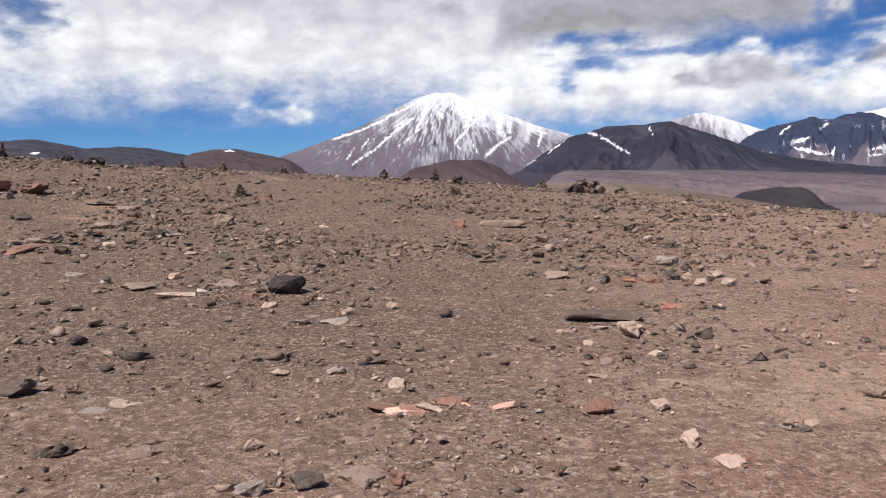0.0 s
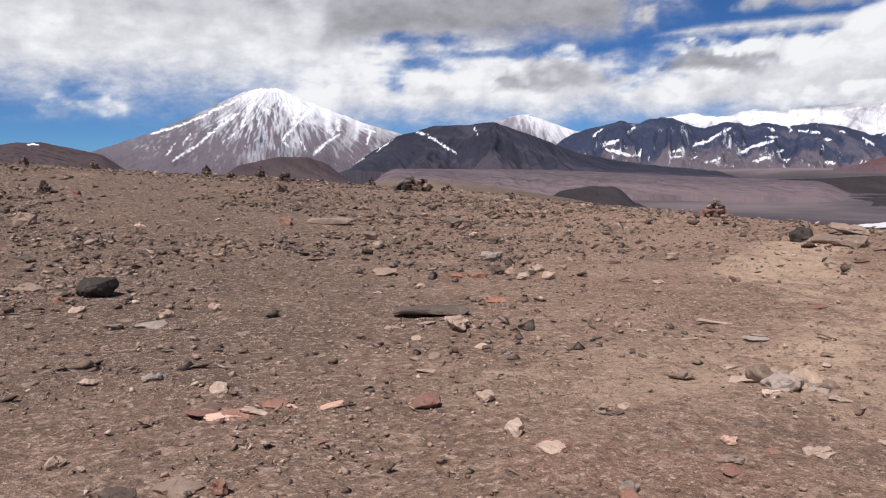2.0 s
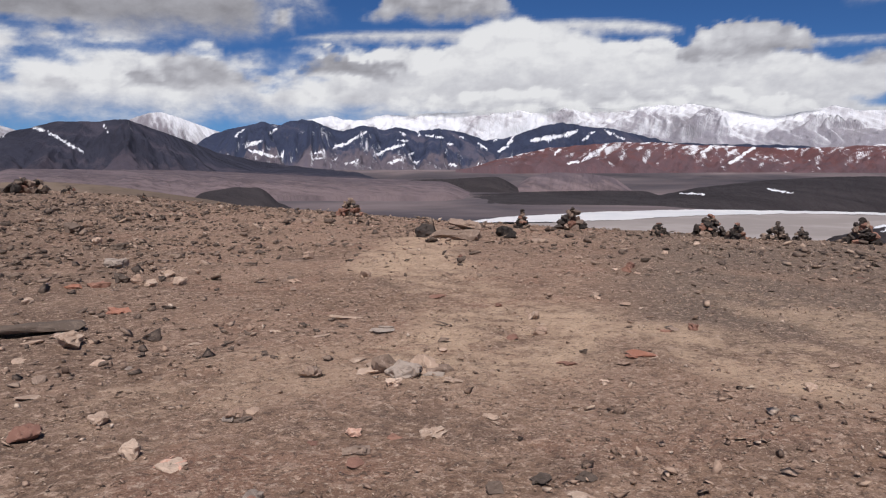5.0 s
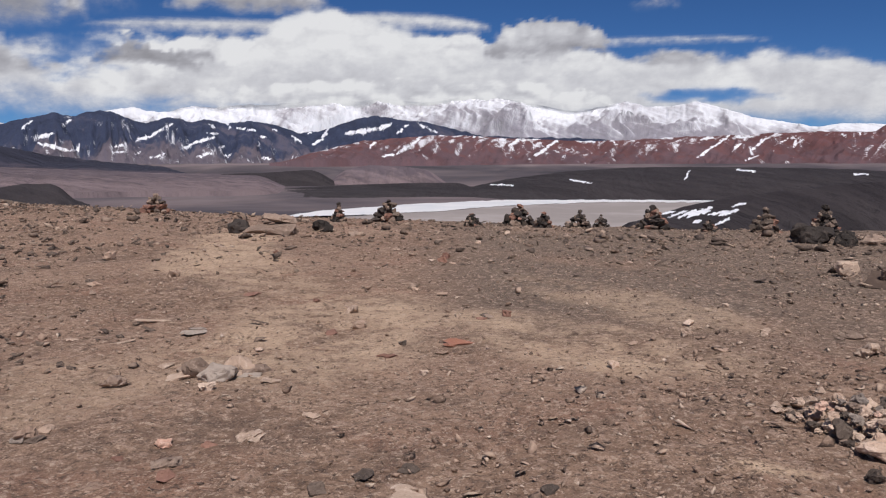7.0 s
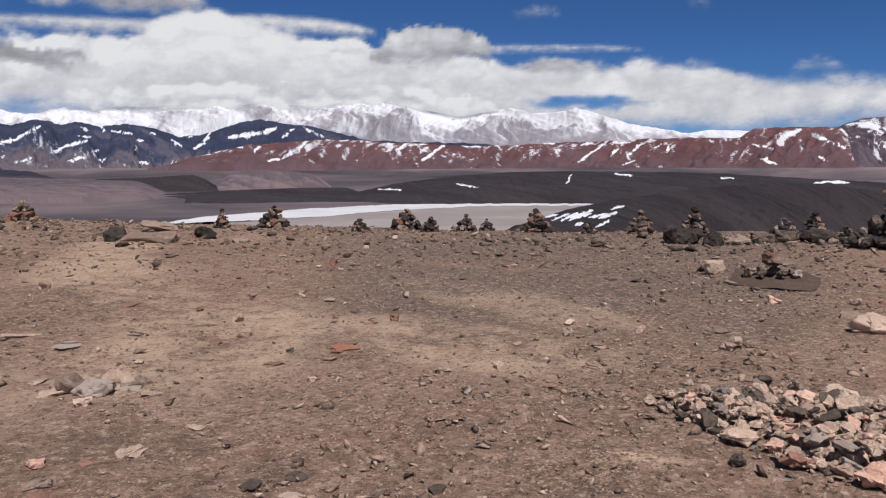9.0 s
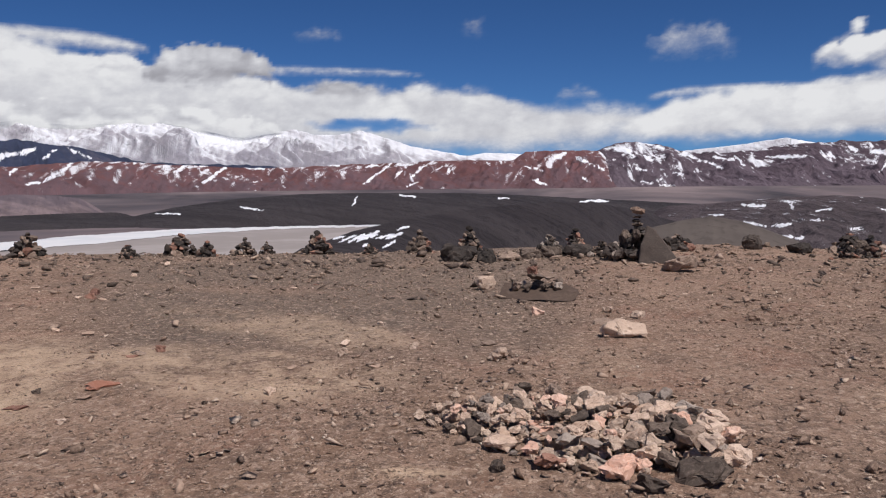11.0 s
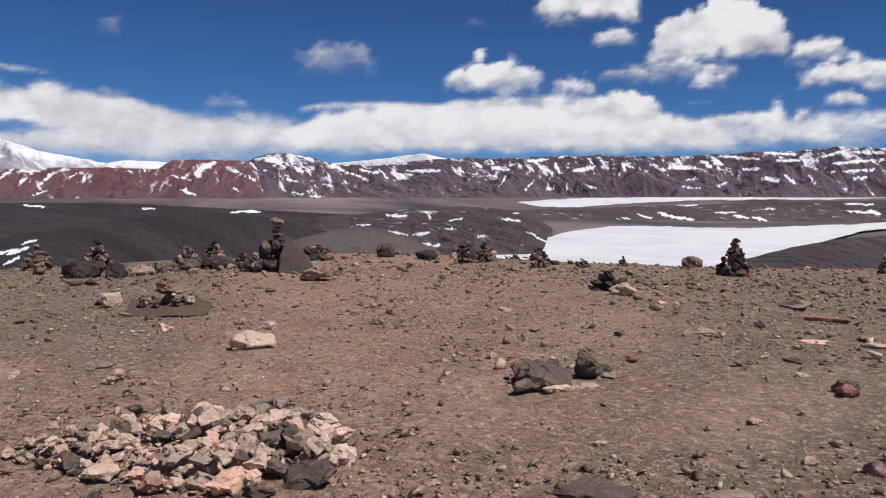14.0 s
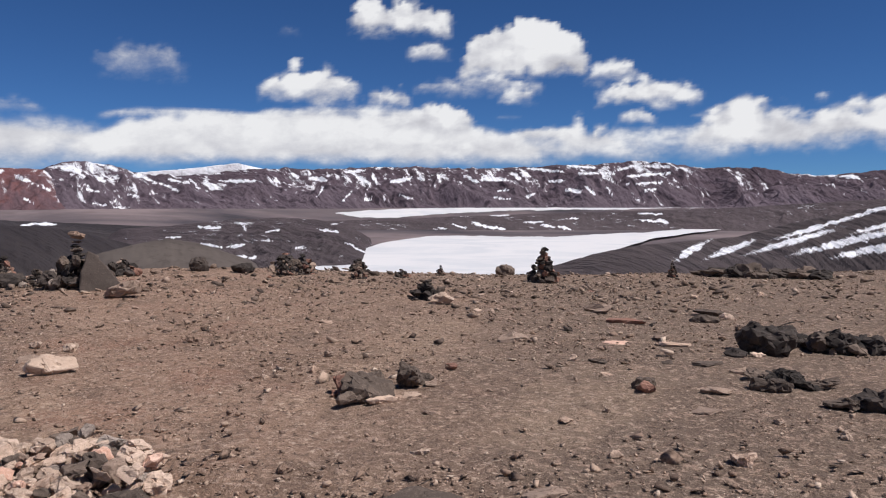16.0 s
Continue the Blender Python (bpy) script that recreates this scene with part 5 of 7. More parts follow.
def rock_mesh(name, material, seed, size=(1.0, 0.8, 0.6), points=16, cuts=2, rough=0.06, boxy=0.5, sharp=35):
    """An angular broken stone about its own centre: the hull of scattered points, split and roughened."""
    rnd = random.Random(seed)
    bm = bmesh.new()
    for _ in range(points):
        v = Vector((rnd.gauss(0, 1), rnd.gauss(0, 1), rnd.gauss(0, 1))).normalized()
        m = max(abs(v.x), abs(v.y), abs(v.z))
        v = v * (1 - boxy) + (v / m) * boxy * 0.8
        v *= rnd.uniform(0.82, 1.05)
        bm.verts.new((v.x * size[0] / 2, v.y * size[1] / 2, v.z * size[2] / 2))
    hull = bmesh.ops.convex_hull(bm, input=bm.verts)
    bmesh.ops.delete(bm, geom=[v for v in hull["geom_interior"] if isinstance(v, bmesh.types.BMVert)], context="VERTS")
    bmesh.ops.delete(bm, geom=[v for v in bm.verts if not v.link_faces], context="VERTS")
    if cuts:
        small = min(size)
        bmesh.ops.bevel(bm, geom=list(bm.edges), offset=0.03 * small, segments=1, affect="EDGES")
        bmesh.ops.triangulate(bm, faces=bm.faces)
        for k in range(cuts):
            long = [e for e in bm.edges if e.calc_length() > (0.30, 0.17, 0.09)[min(k, 2)] * max(size)]
            bmesh.ops.subdivide_edges(bm, edges=long, cuts=1)
            bmesh.ops.triangulate(bm, faces=bm.faces)
        off = Vector((seed * 3.7, seed * 1.3, seed * 2.1))
        mean = sum(size) / 3
        for v in bm.verts:
            p = v.co / mean
            d = noise.fractal(p * 1.9 + off, 0.8, 2.1, 4) * rough * 1.3 + noise.noise(p * 6.5 + off) * rough * 0.55
            # chipped hollows with sharp rims
            chip = abs(noise.noise(p * 3.2 - off))
            d -= max(0.0, 0.16 - chip) * rough * 3.0
            v.co += v.co.normalized() * d * mean
            # keeps thin bevel points inside the stone's own size
            v.co = Vector([max(-0.54 * w, min(0.54 * w, c)) for c, w in zip(v.co, size)])
    me = bpy.data.meshes.new(name)
    bmesh.ops.recalc_face_normals(bm, faces=bm.faces)
    bm.to_mesh(me)
    bm.free()
    if cuts:
        me.polygons.foreach_set("use_smooth", np.ones(len(me.polygons), bool))
        me.set_sharp_from_angle(angle=radians(min(sharp, 22)))
    me.materials.append(material)
    return me


MESHES = {}
LOOKS = {"mixed": STONE, "dark": DARK, "pale": PALE, "pink": PINK, "orange": ORANGE, "reddish": REDDISH, "grey": GREY, "slab": SLAB, "black": BLACK, "tan": TAN}


def pick_mesh(look_name, shape, variant, close=True):
    """A shared stone mesh one metre long of a look and a shape: block, round, flat, long or chip."""
    key = (look_name, shape, variant, close)
    if key not in MESHES:
        size, boxy, pts = {"block": ((1, 0.82, 0.68), 0.55, 17), "round": ((1, 0.85, 0.7), 0.3, 20), "flat": ((1, 0.72, 0.24), 0.6, 16), "long": ((1, 0.32, 0.2), 0.7, 15), "chip": ((1, 0.7, 0.42), 0.4, 11)}[shape]
        seed = 1 + variant * 7 + len(shape) * 31 + len(look_name) * 101
        MESHES[key] = rock_mesh("stone", LOOKS[look_name], seed, size, pts, 2 if close and shape != "chip" else 1, 0.13, boxy)
    return MESHES[key]


def on_ground(x, y):
    return float(ground_z(np.array([x]), np.array([y]))[0])


COUNT = [0]


def stone(x, y, width, look_name="mixed", shape="block", turn=None, high=1.0, sink=0.30, name="stone", label="", tilt=None, deep=1.0):
    """One loose stone lying on the ground: its middle, its width in metres, its look and shape."""
    COUNT[0] += 1
    rnd = random.Random(COUNT[0] * 13 + 5)
    me = pick_mesh(look_name, shape, COUNT[0] % 5)
    ob = new(name, me)
    turn = rnd.uniform(0, 360) if turn is None else turn
    tx, ty = (rnd.uniform(-9, 9), rnd.uniform(-9, 9)) if tilt is None else tilt
    thick = {"block": 0.68, "round": 0.7, "flat": 0.24, "long": 0.2, "chip": 0.42}[shape] * high * width
    ob.matrix_world = pose(x, y, on_ground(x, y) + thick * (0.5 - sink), tx, ty, turn) @ Matrix.Diagonal((width, width * deep, width * high, 1))
    words = {"tan": "tan", "mixed": "brown-grey", "dark": "dark grey volcanic", "pale": "pale tan", "pink": "pinkish", "orange": "orange-red", "reddish": "dark reddish", "grey": "grey", "slab": "brown", "black": "black volcanic"}[look_name]
    form = {"block": "angular stone", "round": "rounded stone", "flat": "flat stone slab", "long": "long thin stone", "chip": "small broken stone"}[shape]
    return tagged(ob, label or f"{words} {form} lying on the gravel", "stone", "loose stones")


def cairn(x, y, wide, tall, seed, look_mix=("black", "dark", "black", "black", "slab", "black", "reddish"), label="", spread=1.0):
    """A squat cone of broken stones, ring on ring, with single stones balanced on it."""
    rnd = random.Random(seed)
    wide *= 1.15
    base = on_ground(x, y)
    root = new("cairn")
    root.matrix_world = pose(x, y, base, 0, 0, rnd.uniform(0, 360))
    shapes = {"block": 0.68, "flat": 0.24, "chip": 0.42, "round": 0.7}

    def lay(name, px, py, z, s, rise, shape, words=""):
        ob = part(name, pick_mesh(rnd.choice(look_mix), shape, rnd.randrange(5), False), root, words)
        high = min(2.2, 1.2 * rise / (s * shapes[shape]))
        ob.matrix_basis = pose(px, py, z + rise * 0.5, rnd.uniform(-20, 20), rnd.uniform(-20, 20), rnd.uniform(0, 360)) @ Matrix.Diagonal((s, s * rnd.uniform(0.8, 1.15), s * high, 1))

    z, k, size = -0.03, 0, 0.0
    while z < tall * 0.78 and k < 9:
        f = max(0.0, z / tall)
        reach = wide * 0.5 * (1 - f ** 1.25) * spread
        size = max(wide * (0.30 - 0.07 * f) * rnd.uniform(0.85, 1.2), 0.07)
        rise = min(size * rnd.uniform(0.50, 0.68), max(tall - z, 0.05))
        ring = max(0.0, reach - size * 0.42)
        count = max(2, int(round(6.283 * ring / (size * 0.8))))
        start = rnd.uniform(0, 6.28)
        for i in range(count):
            a = start + 6.283 * i / count + rnd.uniform(-0.2, 0.2)
            d = ring * rnd.uniform(0.8, 1.15)
            lay("base_stone" if k == 0 else "stone", d * math.cos(a), d * math.sin(a), z + rnd.uniform(-0.02, 0.02), size * rnd.uniform(0.7, 1.35), rise * rnd.uniform(0.85, 1.25), rnd.choice(("block", "block", "flat", "chip")))
        if ring > size * 0.6:
            lay("core_stone", 0, 0, z, ring * 1.5, rise * 1.3, "block")
        z += rise * 0.85
        k += 1
    size = max(size, wide * 0.24)
    while z < tall * 0.97:
        rise = min(max(tall - z, 0.05), size * rnd.uniform(0.45, 0.8))
        last = z + rise * 0.9 >= tall * 0.97
        lay("capstone" if last else "stone", rnd.uniform(-0.1, 0.1) * size, rnd.uniform(-0.1, 0.1) * size, z, size * rnd.uniform(0.9, 1.25), rise, "block" if last else rnd.choice(("flat", "block")), "stone balanced on the top" if last else "")
        z += rise * 0.9
        size *= 0.9
    return tagged(root, label or "small cairn of stacked dark stones on the rim", "cairn", "cairns on the rim")


def boulder(x, y, width, deep, high, look_name, seed, label, name="boulder", turn=0.0, sink=0.3, rough=0.09, boxy=0.5, points=24, tilt=(0, 0)):
    me = rock_mesh(name, LOOKS[look_name], seed, (width, deep, high), points, 3, rough, boxy, 30)
    ob = new(name, me)
    ob.matrix_world = pose(x, y, on_ground(x, y) + high * (0.5 - sink), tilt[0], tilt[1], turn)
    return tagged(ob, label, "boulder")

# ---- loose stones on the plateau ----
boulder(-2.00, 10.04, 0.57, 0.46, 0.26, "black", 303, "rough dark grey volcanic rock on gravel", turn=11, boxy=0.7, sink=0.15, rough=0.07)
boulder(0.99, 5.10, 0.23, 0.18, 0.12, "reddish", 304, "dark red angular rock on gravel", turn=-11, boxy=0.7, sink=0.15, rough=0.07)
stone(1.74, 7.42, 0.34, "tan", "block", high=0.8)
stone(1.96, 7.43, 0.16, "mixed", "chip")
stone(1.52, 7.74, 0.22, "mixed", "flat")
stone(1.19, 7.74, 0.22, "mixed", "flat")
stone(0.37, 16.69, 0.37, "reddish", "block")
stone(2.52, 8.73, 0.30, "orange", "block", high=0.7)
stone(2.48, 10.57, 0.28, "orange", "flat")
stone(3.69, 10.80, 0.35, "tan", "block", high=0.75)
stone(3.60, 10.02, 0.26, "tan", "block")
stone(3.28, 10.14, 0.21, "tan", "block")
stone(3.41, 12.21, 0.41, "grey", "round", high=0.8)
stone(3.09, 10.71, 0.28, "dark", "block")
stone(3.20, 10.45, 0.23, "mixed", "block")
stone(2.78, 10.57, 0.31, "reddish", "flat", high=1.6)
stone(4.00, 14.10, 0.25, "dark", "block")
stone(-2.01, 9.19, 0.32, "tan", "flat", high=1.3)
stone(-2.31, 9.68, 0.18, "reddish", "block")
stone(-5.19, 14.60, 0.54, "dark", "flat", high=1.7)
stone(-5.02, 10.89, 0.40, "grey", "flat", high=1.5)
stone(-6.03, 12.61, 0.39, "dark", "block", high=0.7)
stone(-3.14, 5.75, 0.32, "dark", "round", high=0.7)
stone(-2.25, 4.49, 0.30, "dark", "flat", high=1.3)
stone(-1.73, 4.54, 0.31, "slab", "flat", high=0.9)
stone(-2.27, 5.45, 0.42, "tan", "flat", high=0.35, sink=0.4)
stone(-2.34, 5.24, 0.25, "grey", "flat", high=0.4, sink=0.4)
stone(-1.30, 6.29, 0.24, "tan", "flat", high=1.0)
stone(-0.83, 6.20, 0.23, "grey", "flat", high=1.3)
stone(-0.37, 5.87, 0.27, "tan", "flat", high=0.9)
stone(0.40, 5.29, 0.25, "pink", "flat", high=0.6, sink=0.35)
stone(1.42, 5.18, 0.15, "tan", "block")
stone(1.42, 4.50, 0.17, "mixed", "round")
stone(-1.12, 4.53, 0.13, "mixed", "block")
stone(-0.95, 4.39, 0.10, "tan", "chip")
stone(-0.45, 4.02, 0.28, "slab", "flat", high=1.5)
stone(-0.24, 3.96, 0.14, "reddish", "block")
stone(-0.72, 3.95, 0.24, "dark", "flat", high=1.6)
stone(-0.98, 3.86, 0.20, "grey", "round", high=0.8)
stone(1.53, 4.18, 0.23, "mixed", "flat", high=1.2)
stone(2.11, 4.74, 0.15, "mixed", "block")
stone(1.81, 14.97, 0.36, "slab", "block")
stone(1.56, 11.22, 0.52, "slab", "flat", high=1.0)
stone(3.80, 16.48, 0.50, "dark", "block")
stone(4.27, 17.47, 0.30, "mixed", "block")
stone(1.87, 9.97, 0.19, "tan", "block")
stone(-3.67, 10.87, 0.23, "pink", "block", high=0.8)
stone(-4.05, 12.88, 0.34, "tan", "flat")
stone(-3.48, 12.62, 0.33, "dark", "flat", high=1.4)
stone(1.19, 6.07, 0.24, "tan", "flat", high=0.5)
stone(2.66, 6.93, 0.18, "tan", "flat", high=0.5)
stone(-1.49, 8.32, 0.28, "grey", "flat", high=1.2)
stone(-1.16, 8.30, 0.36, "grey", "flat", high=0.8)
stone(-0.58, 8.98, 0.17, "mixed", "block")
stone(-6.69, 12.62, 0.70, "reddish", "flat", high=1.2)
stone(-6.84, 13.65, 0.74, "slab", "flat", high=0.9)
stone(-6.50, 15.52, 0.70, "slab", "flat", high=1.0)
stone(-8.30, 15.74, 0.50, "dark", "flat", high=1.4)
stone(-9.82, 19.33, 1.20, "reddish", "flat", high=1.0)
stone(-7.75, 18.25, 0.83, "slab", "flat", high=0.8)
stone(-7.04, 18.07, 0.68, "slab", "flat", high=1)
stone(-4.46, 16.47, 0.48, "slab", "block")
stone(-3.94, 10.17, 0.53, "slab", "flat", high=0.8)
stone(-2.90, 10.60, 0.46, "slab", "flat", high=0.8)
stone(-3.28, 9.69, 0.72, "tan", "long", turn=31, high=0.6)
stone(-2.75, 5.73, 0.18, "mixed", "block")
stone(-2.48, 6.32, 0.22, "mixed", "flat")
stone(-1.76, 4.69, 0.15, "mixed", "flat")
stone(-0.40, 3.96, 0.12, "dark", "flat")
stone(0.27, 4.61, 0.09, "reddish", "chip")
stone(-0.75, 5.14, 0.11, "mixed", "block")
stone(-0.47, 4.74, 0.14, "mixed", "flat")
stone(0.37, 23.91, 0.60, "mixed", "block")
stone(-4.56, 21.03, 0.33, "reddish", "block")
stone(3.30, 7.22, 0.12, "mixed", "block")
stone(4.89, 9.40, 0.24, "mixed", "flat", high=1.2)
stone(2.98, 8.54, 0.19, "dark", "flat")
stone(0.69, 12.78, 0.27, "mixed", "flat")
stone(3.61, 5.10, 0.29, "tan", "block", high=0.6)
stone(3.58, 5.41, 0.28, "slab", "flat", high=1.3)
stone(3.75, 4.89, 0.21, "grey", "flat", high=1.1)
stone(3.74, 4.63, 0.19, "tan", "flat", high=0.9)
stone(3.54, 5.70, 0.19, "tan", "flat", high=0.6)
stone(5.90, 6.07, 0.19, "tan", "block")
stone(5.11, 5.51, 0.18, "reddish", "flat", high=1.2)
stone(5.46, 5.50, 0.17, "mixed", "block")
stone(5.46, 4.34, 0.33, "orange", "flat", high=0.8)
stone(4.82, 4.52, 0.17, "reddish", "flat")
stone(5.14, 4.67, 0.09, "dark", "block")
stone(5.80, 7.61, 0.27, "reddish", "flat")
stone(8.21, 11.69, 0.30, "tan", "flat")
stone(5.91, 9.36, 0.20, "mixed", "block")
stone(6.09, 11.33, 0.25, "mixed", "block")
stone(4.95, 9.68, 0.18, "dark", "flat")
stone(1.71, 3.57, 0.15, "grey", "round", high=0.75)
stone(1.61, 3.39, 0.23, "reddish", "flat", high=1.4)
stone(2.35, 3.68, 0.18, "reddish", "flat")
stone(2.33, 4.13, 0.11, "reddish", "flat")
stone(2.62, 4.17, 0.11, "tan", "flat")
stone(2.75, 3.92, 0.13, "reddish", "flat")
stone(1.53, 4.20, 0.20, "pink", "flat")
stone(2.27, 4.85, 0.16, "mixed", "flat")
stone(2.07, 4.73, 0.09, "grey", "block")
stone(2.97, 3.79, 0.18, "tan", "flat", high=0.7)
stone(4.27, 7.06, 0.47, "tan", "long", high=0.5)
stone(3.70, 6.57, 0.27, "tan", "long", high=0.5)
stone(4.40, 6.53, 0.26, "grey", "flat", high=0.7)
stone(9.67, 7.95, 0.19, "reddish", "block")
stone(6.55, 4.82, 0.20, "slab", "flat")
stone(11.39, 11.73, 0.48, "slab", "flat", high=1.3)
stone(2.92, 2.62, 0.40, "tan", "flat", high=0.5, sink=0.35, label='large pale flat slab sunk in gravel')
stone(2.96, 3.84, 0.20, "tan", "flat", high=1.1)
stone(2.60, 4.13, 0.12, "pink", "block")
boulder(12.15, 2.89, 0.39, 0.32, 0.30, "tan", 302, "pale tan block standing on gravel", turn=-77, boxy=0.7, sink=0.15, rough=0.07)
stone(7.33, 1.59, 0.29, "tan", "block", high=0.7)
stone(6.71, 2.55, 0.20, "mixed", "flat")
stone(7.19, 3.05, 0.13, "tan", "block")
stone(7.68, 2.51, 0.12, "tan", "block")
stone(5.36, 4.32, 0.16, "orange", "flat")
stone(6.10, 6.85, 0.18, "reddish", "flat")
stone(4.83, 4.58, 0.14, "reddish", "flat")
stone(6.60, 4.91, 0.14, "dark", "flat")
stone(4.28, 6.44, 0.32, "grey", "flat", high=0.6)
stone(9.38, 7.75, 0.18, "reddish", "block")
stone(2.45, 3.83, 0.22, "slab", "flat", high=1)
stone(3.42, 2.13, 0.14, "dark", "flat")
stone(2.14, 4.70, 0.17, "dark", "flat", high=1.4)
stone(2.98, 2.94, 0.17, "dark", "flat")
stone(2.70, 2.97, 0.11, "dark", "block")
stone(3.17, 2.81, 0.15, "dark", "flat")
boulder(8.66, 0.58, 0.55, 0.36, 0.23, "tan", 301, "large pale flat-topped boulder on gravel", turn=-86, boxy=0.7, sink=0.15, rough=0.07)
stone(9.42, 0.83, 0.39, "slab", "flat", high=1.2)
stone(9.84, 0.49, 0.23, "tan", "block")
stone(10.22, 0.88, 0.18, "tan", "block")
stone(7.22, 1.58, 0.18, "tan", "block", high=0.8)
stone(7.87, 1.85, 0.28, "slab", "flat")
stone(7.01, 2.99, 0.13, "tan", "block")
stone(7.41, 2.43, 0.11, "tan", "block")
stone(6.74, 2.58, 0.18, "slab", "flat")
stone(6.46, 4.81, 0.15, "reddish", "flat")
stone(9.89, 1.67, 0.22, "pink", "block")
boulder(15.10, 0.05, 0.55, 0.85, 0.26, "slab", 214, "reddish slab tilted on the gravel beside the tall cairn", turn=4, boxy=0.75, sink=0.05, tilt=(-12, 14))
stone(16.66, 0.55, 0.34, "mixed", "block")
stone(7.75, -1.28, 0.12, "tan", "block")
stone(7.90, -1.76, 0.14, "mixed", "block")
stone(10.98, -2.55, 0.23, "mixed", "flat")
stone(5.02, -1.01, 0.13, "mixed", "block")
stone(4.53, 0.97, 0.12, "dark", "block")
stone(4.21, -1.58, 0.51, "dark", "flat", high=1.3, label='dark flat slab sunk in gravel')
stone(4.07, -2.24, 0.37, "slab", "flat", high=1.0)
stone(12.14, -4.65, 0.46, "tan", "round", high=0.75)
stone(7.43, -3.01, 0.18, "reddish", "flat", high=1.2)
stone(8.85, -4.33, 0.47, "slab", "flat", high=1.4)
stone(6.12, -4.30, 0.22, "dark", "block")
stone(4.62, -3.02, 0.11, "mixed", "block")
stone(6.86, -2.60, 0.13, "slab", "block")
stone(5.14, -1.90, 0.17, "tan", "flat")
stone(6.01, -1.00, 0.08, "tan", "block")
stone(4.54, -0.78, 0.13, "mixed", "flat")
stone(9.81, -7.91, 0.53, "dark", "flat", high=1.2)
stone(10.70, -6.65, 0.68, "slab", "flat", high=1)
stone(6.99, -5.16, 0.18, "dark", "flat")
stone(8.24, -6.03, 0.41, "slab", "flat")
stone(6.75, -5.44, 0.41, "dark", "flat", high=0.8)
stone(6.08, -4.26, 0.22, "dark", "block")
stone(5.60, -3.59, 0.08, "tan", "block")
stone(4.34, -4.66, 0.12, "tan", "block")
stone(4.75, -4.47, 0.11, "tan", "block")
stone(5.32, -4.30, 0.28, "slab", "flat")
stone(3.94, -3.75, 0.09, "mixed", "block")
stone(7.32, -4.57, 0.23, "dark", "flat")
stone(5.96, -2.26, 0.12, "slab", "chip")
stone(7.62, -3.09, 0.17, "reddish", "flat")

# ---- cairns ----
cairn(16.09, 10.99, 0.73, 0.50, 10)
cairn(15.93, 10.20, 0.47, 0.34, 17)
cairn(16.79, 9.76, 0.48, 0.42, 24, label="cairn of dark flat stones on the rim")
cairn(17.13, 9.39, 0.35, 0.27, 31)
cairn(17.65, 8.34, 0.70, 0.56, 38)
cairn(18.15, 5.94, 0.63, 0.52, 45, ('reddish', 'dark', 'slab', 'dark'), label="reddish-brown heap of stacked stones")
cairn(18.28, 4.75, 0.60, 0.66, 52)
cairn(17.92, 2.83, 0.62, 0.45, 59, ('grey', 'dark', 'black'))
cairn(17.98, 2.27, 0.55, 0.57, 66)
cairn(17.48, 1.66, 0.48, 0.31, 73, ('dark', 'grey', 'black'))
cairn(19.29, 0.16, 0.69, 0.34, 80)
cairn(19.98, -3.51, 0.78, 0.44, 87)
cairn(20.17, -4.00, 0.62, 0.37, 94)
cairn(19.63, -5.28, 0.48, 0.31, 101)
cairn(14.96, 11.50, 0.34, 0.18, 108)
cairn(18.94, 1.22, 0.52, 0.34, 115, ('grey', 'black', 'dark'))
cairn(10.64, 17.81, 0.64, 0.46, 122, ('reddish', 'dark', 'slab', 'dark'), label="reddish-brown cairn of upright slabs")
cairn(13.33, 14.29, 0.36, 0.44, 129)
cairn(14.27, 13.57, 0.71, 0.52, 136, label="cairn of dark boulders topped by a grey stone")
cairn(15.03, 11.61, 0.35, 0.24, 143)
cairn(14.52, 11.28, 0.28, 0.20, 150)
cairn(18.09, 7.16, 0.40, 0.24, 157)
cairn(-9.59, 29.73, 0.31, 0.31, 164)
cairn(-8.38, 30.88, 0.31, 0.31, 171)
cairn(-6.34, 32.05, 0.41, 0.32, 178)
cairn(-2.28, 31.68, 0.40, 0.36, 185)
cairn(-0.27, 30.96, 0.48, 0.39, 192)
cairn(3.75, 30.09, 0.34, 0.30, 199)
cairn(4.82, 27.17, 1.26, 0.46, 206)
cairn(-5.40, 21.45, 0.40, 0.28, 213)
cairn(-13.29, 28.68, 0.44, 0.22, 220)
cairn(-12.08, 27.94, 0.77, 0.21, 227)
cairn(-1.30, 29.54, 0.33, 0.25, 234)
cairn(0.55, 28.59, 0.60, 0.24, 241)
cairn(6.12, 27.44, 0.43, 0.24, 248)
cairn(-15.41, 28.36, 0.27, 0.50, 255)
cairn(7.23, 23.50, 0.24, 0.21, 262)
cairn(15.09, -8.03, 0.65, 0.70, 269, label="tall cairn of dark stones on the rim")
cairn(18.73, -3.32, 0.44, 0.34, 276)
cairn(18.76, -3.78, 0.47, 0.29, 283)
cairn(17.45, -4.71, 0.37, 0.20, 290)
cairn(15.04, -11.19, 0.23, 0.36, 297)
cairn(17.21, -6.55, 0.23, 0.18, 304)
cairn(12.86, -4.67, 0.65, 0.30, 311, ('black', 'black', 'dark'), label="low heap of dark stones")
cairn(17.31, -5.65, 0.33, 0.15, 318)

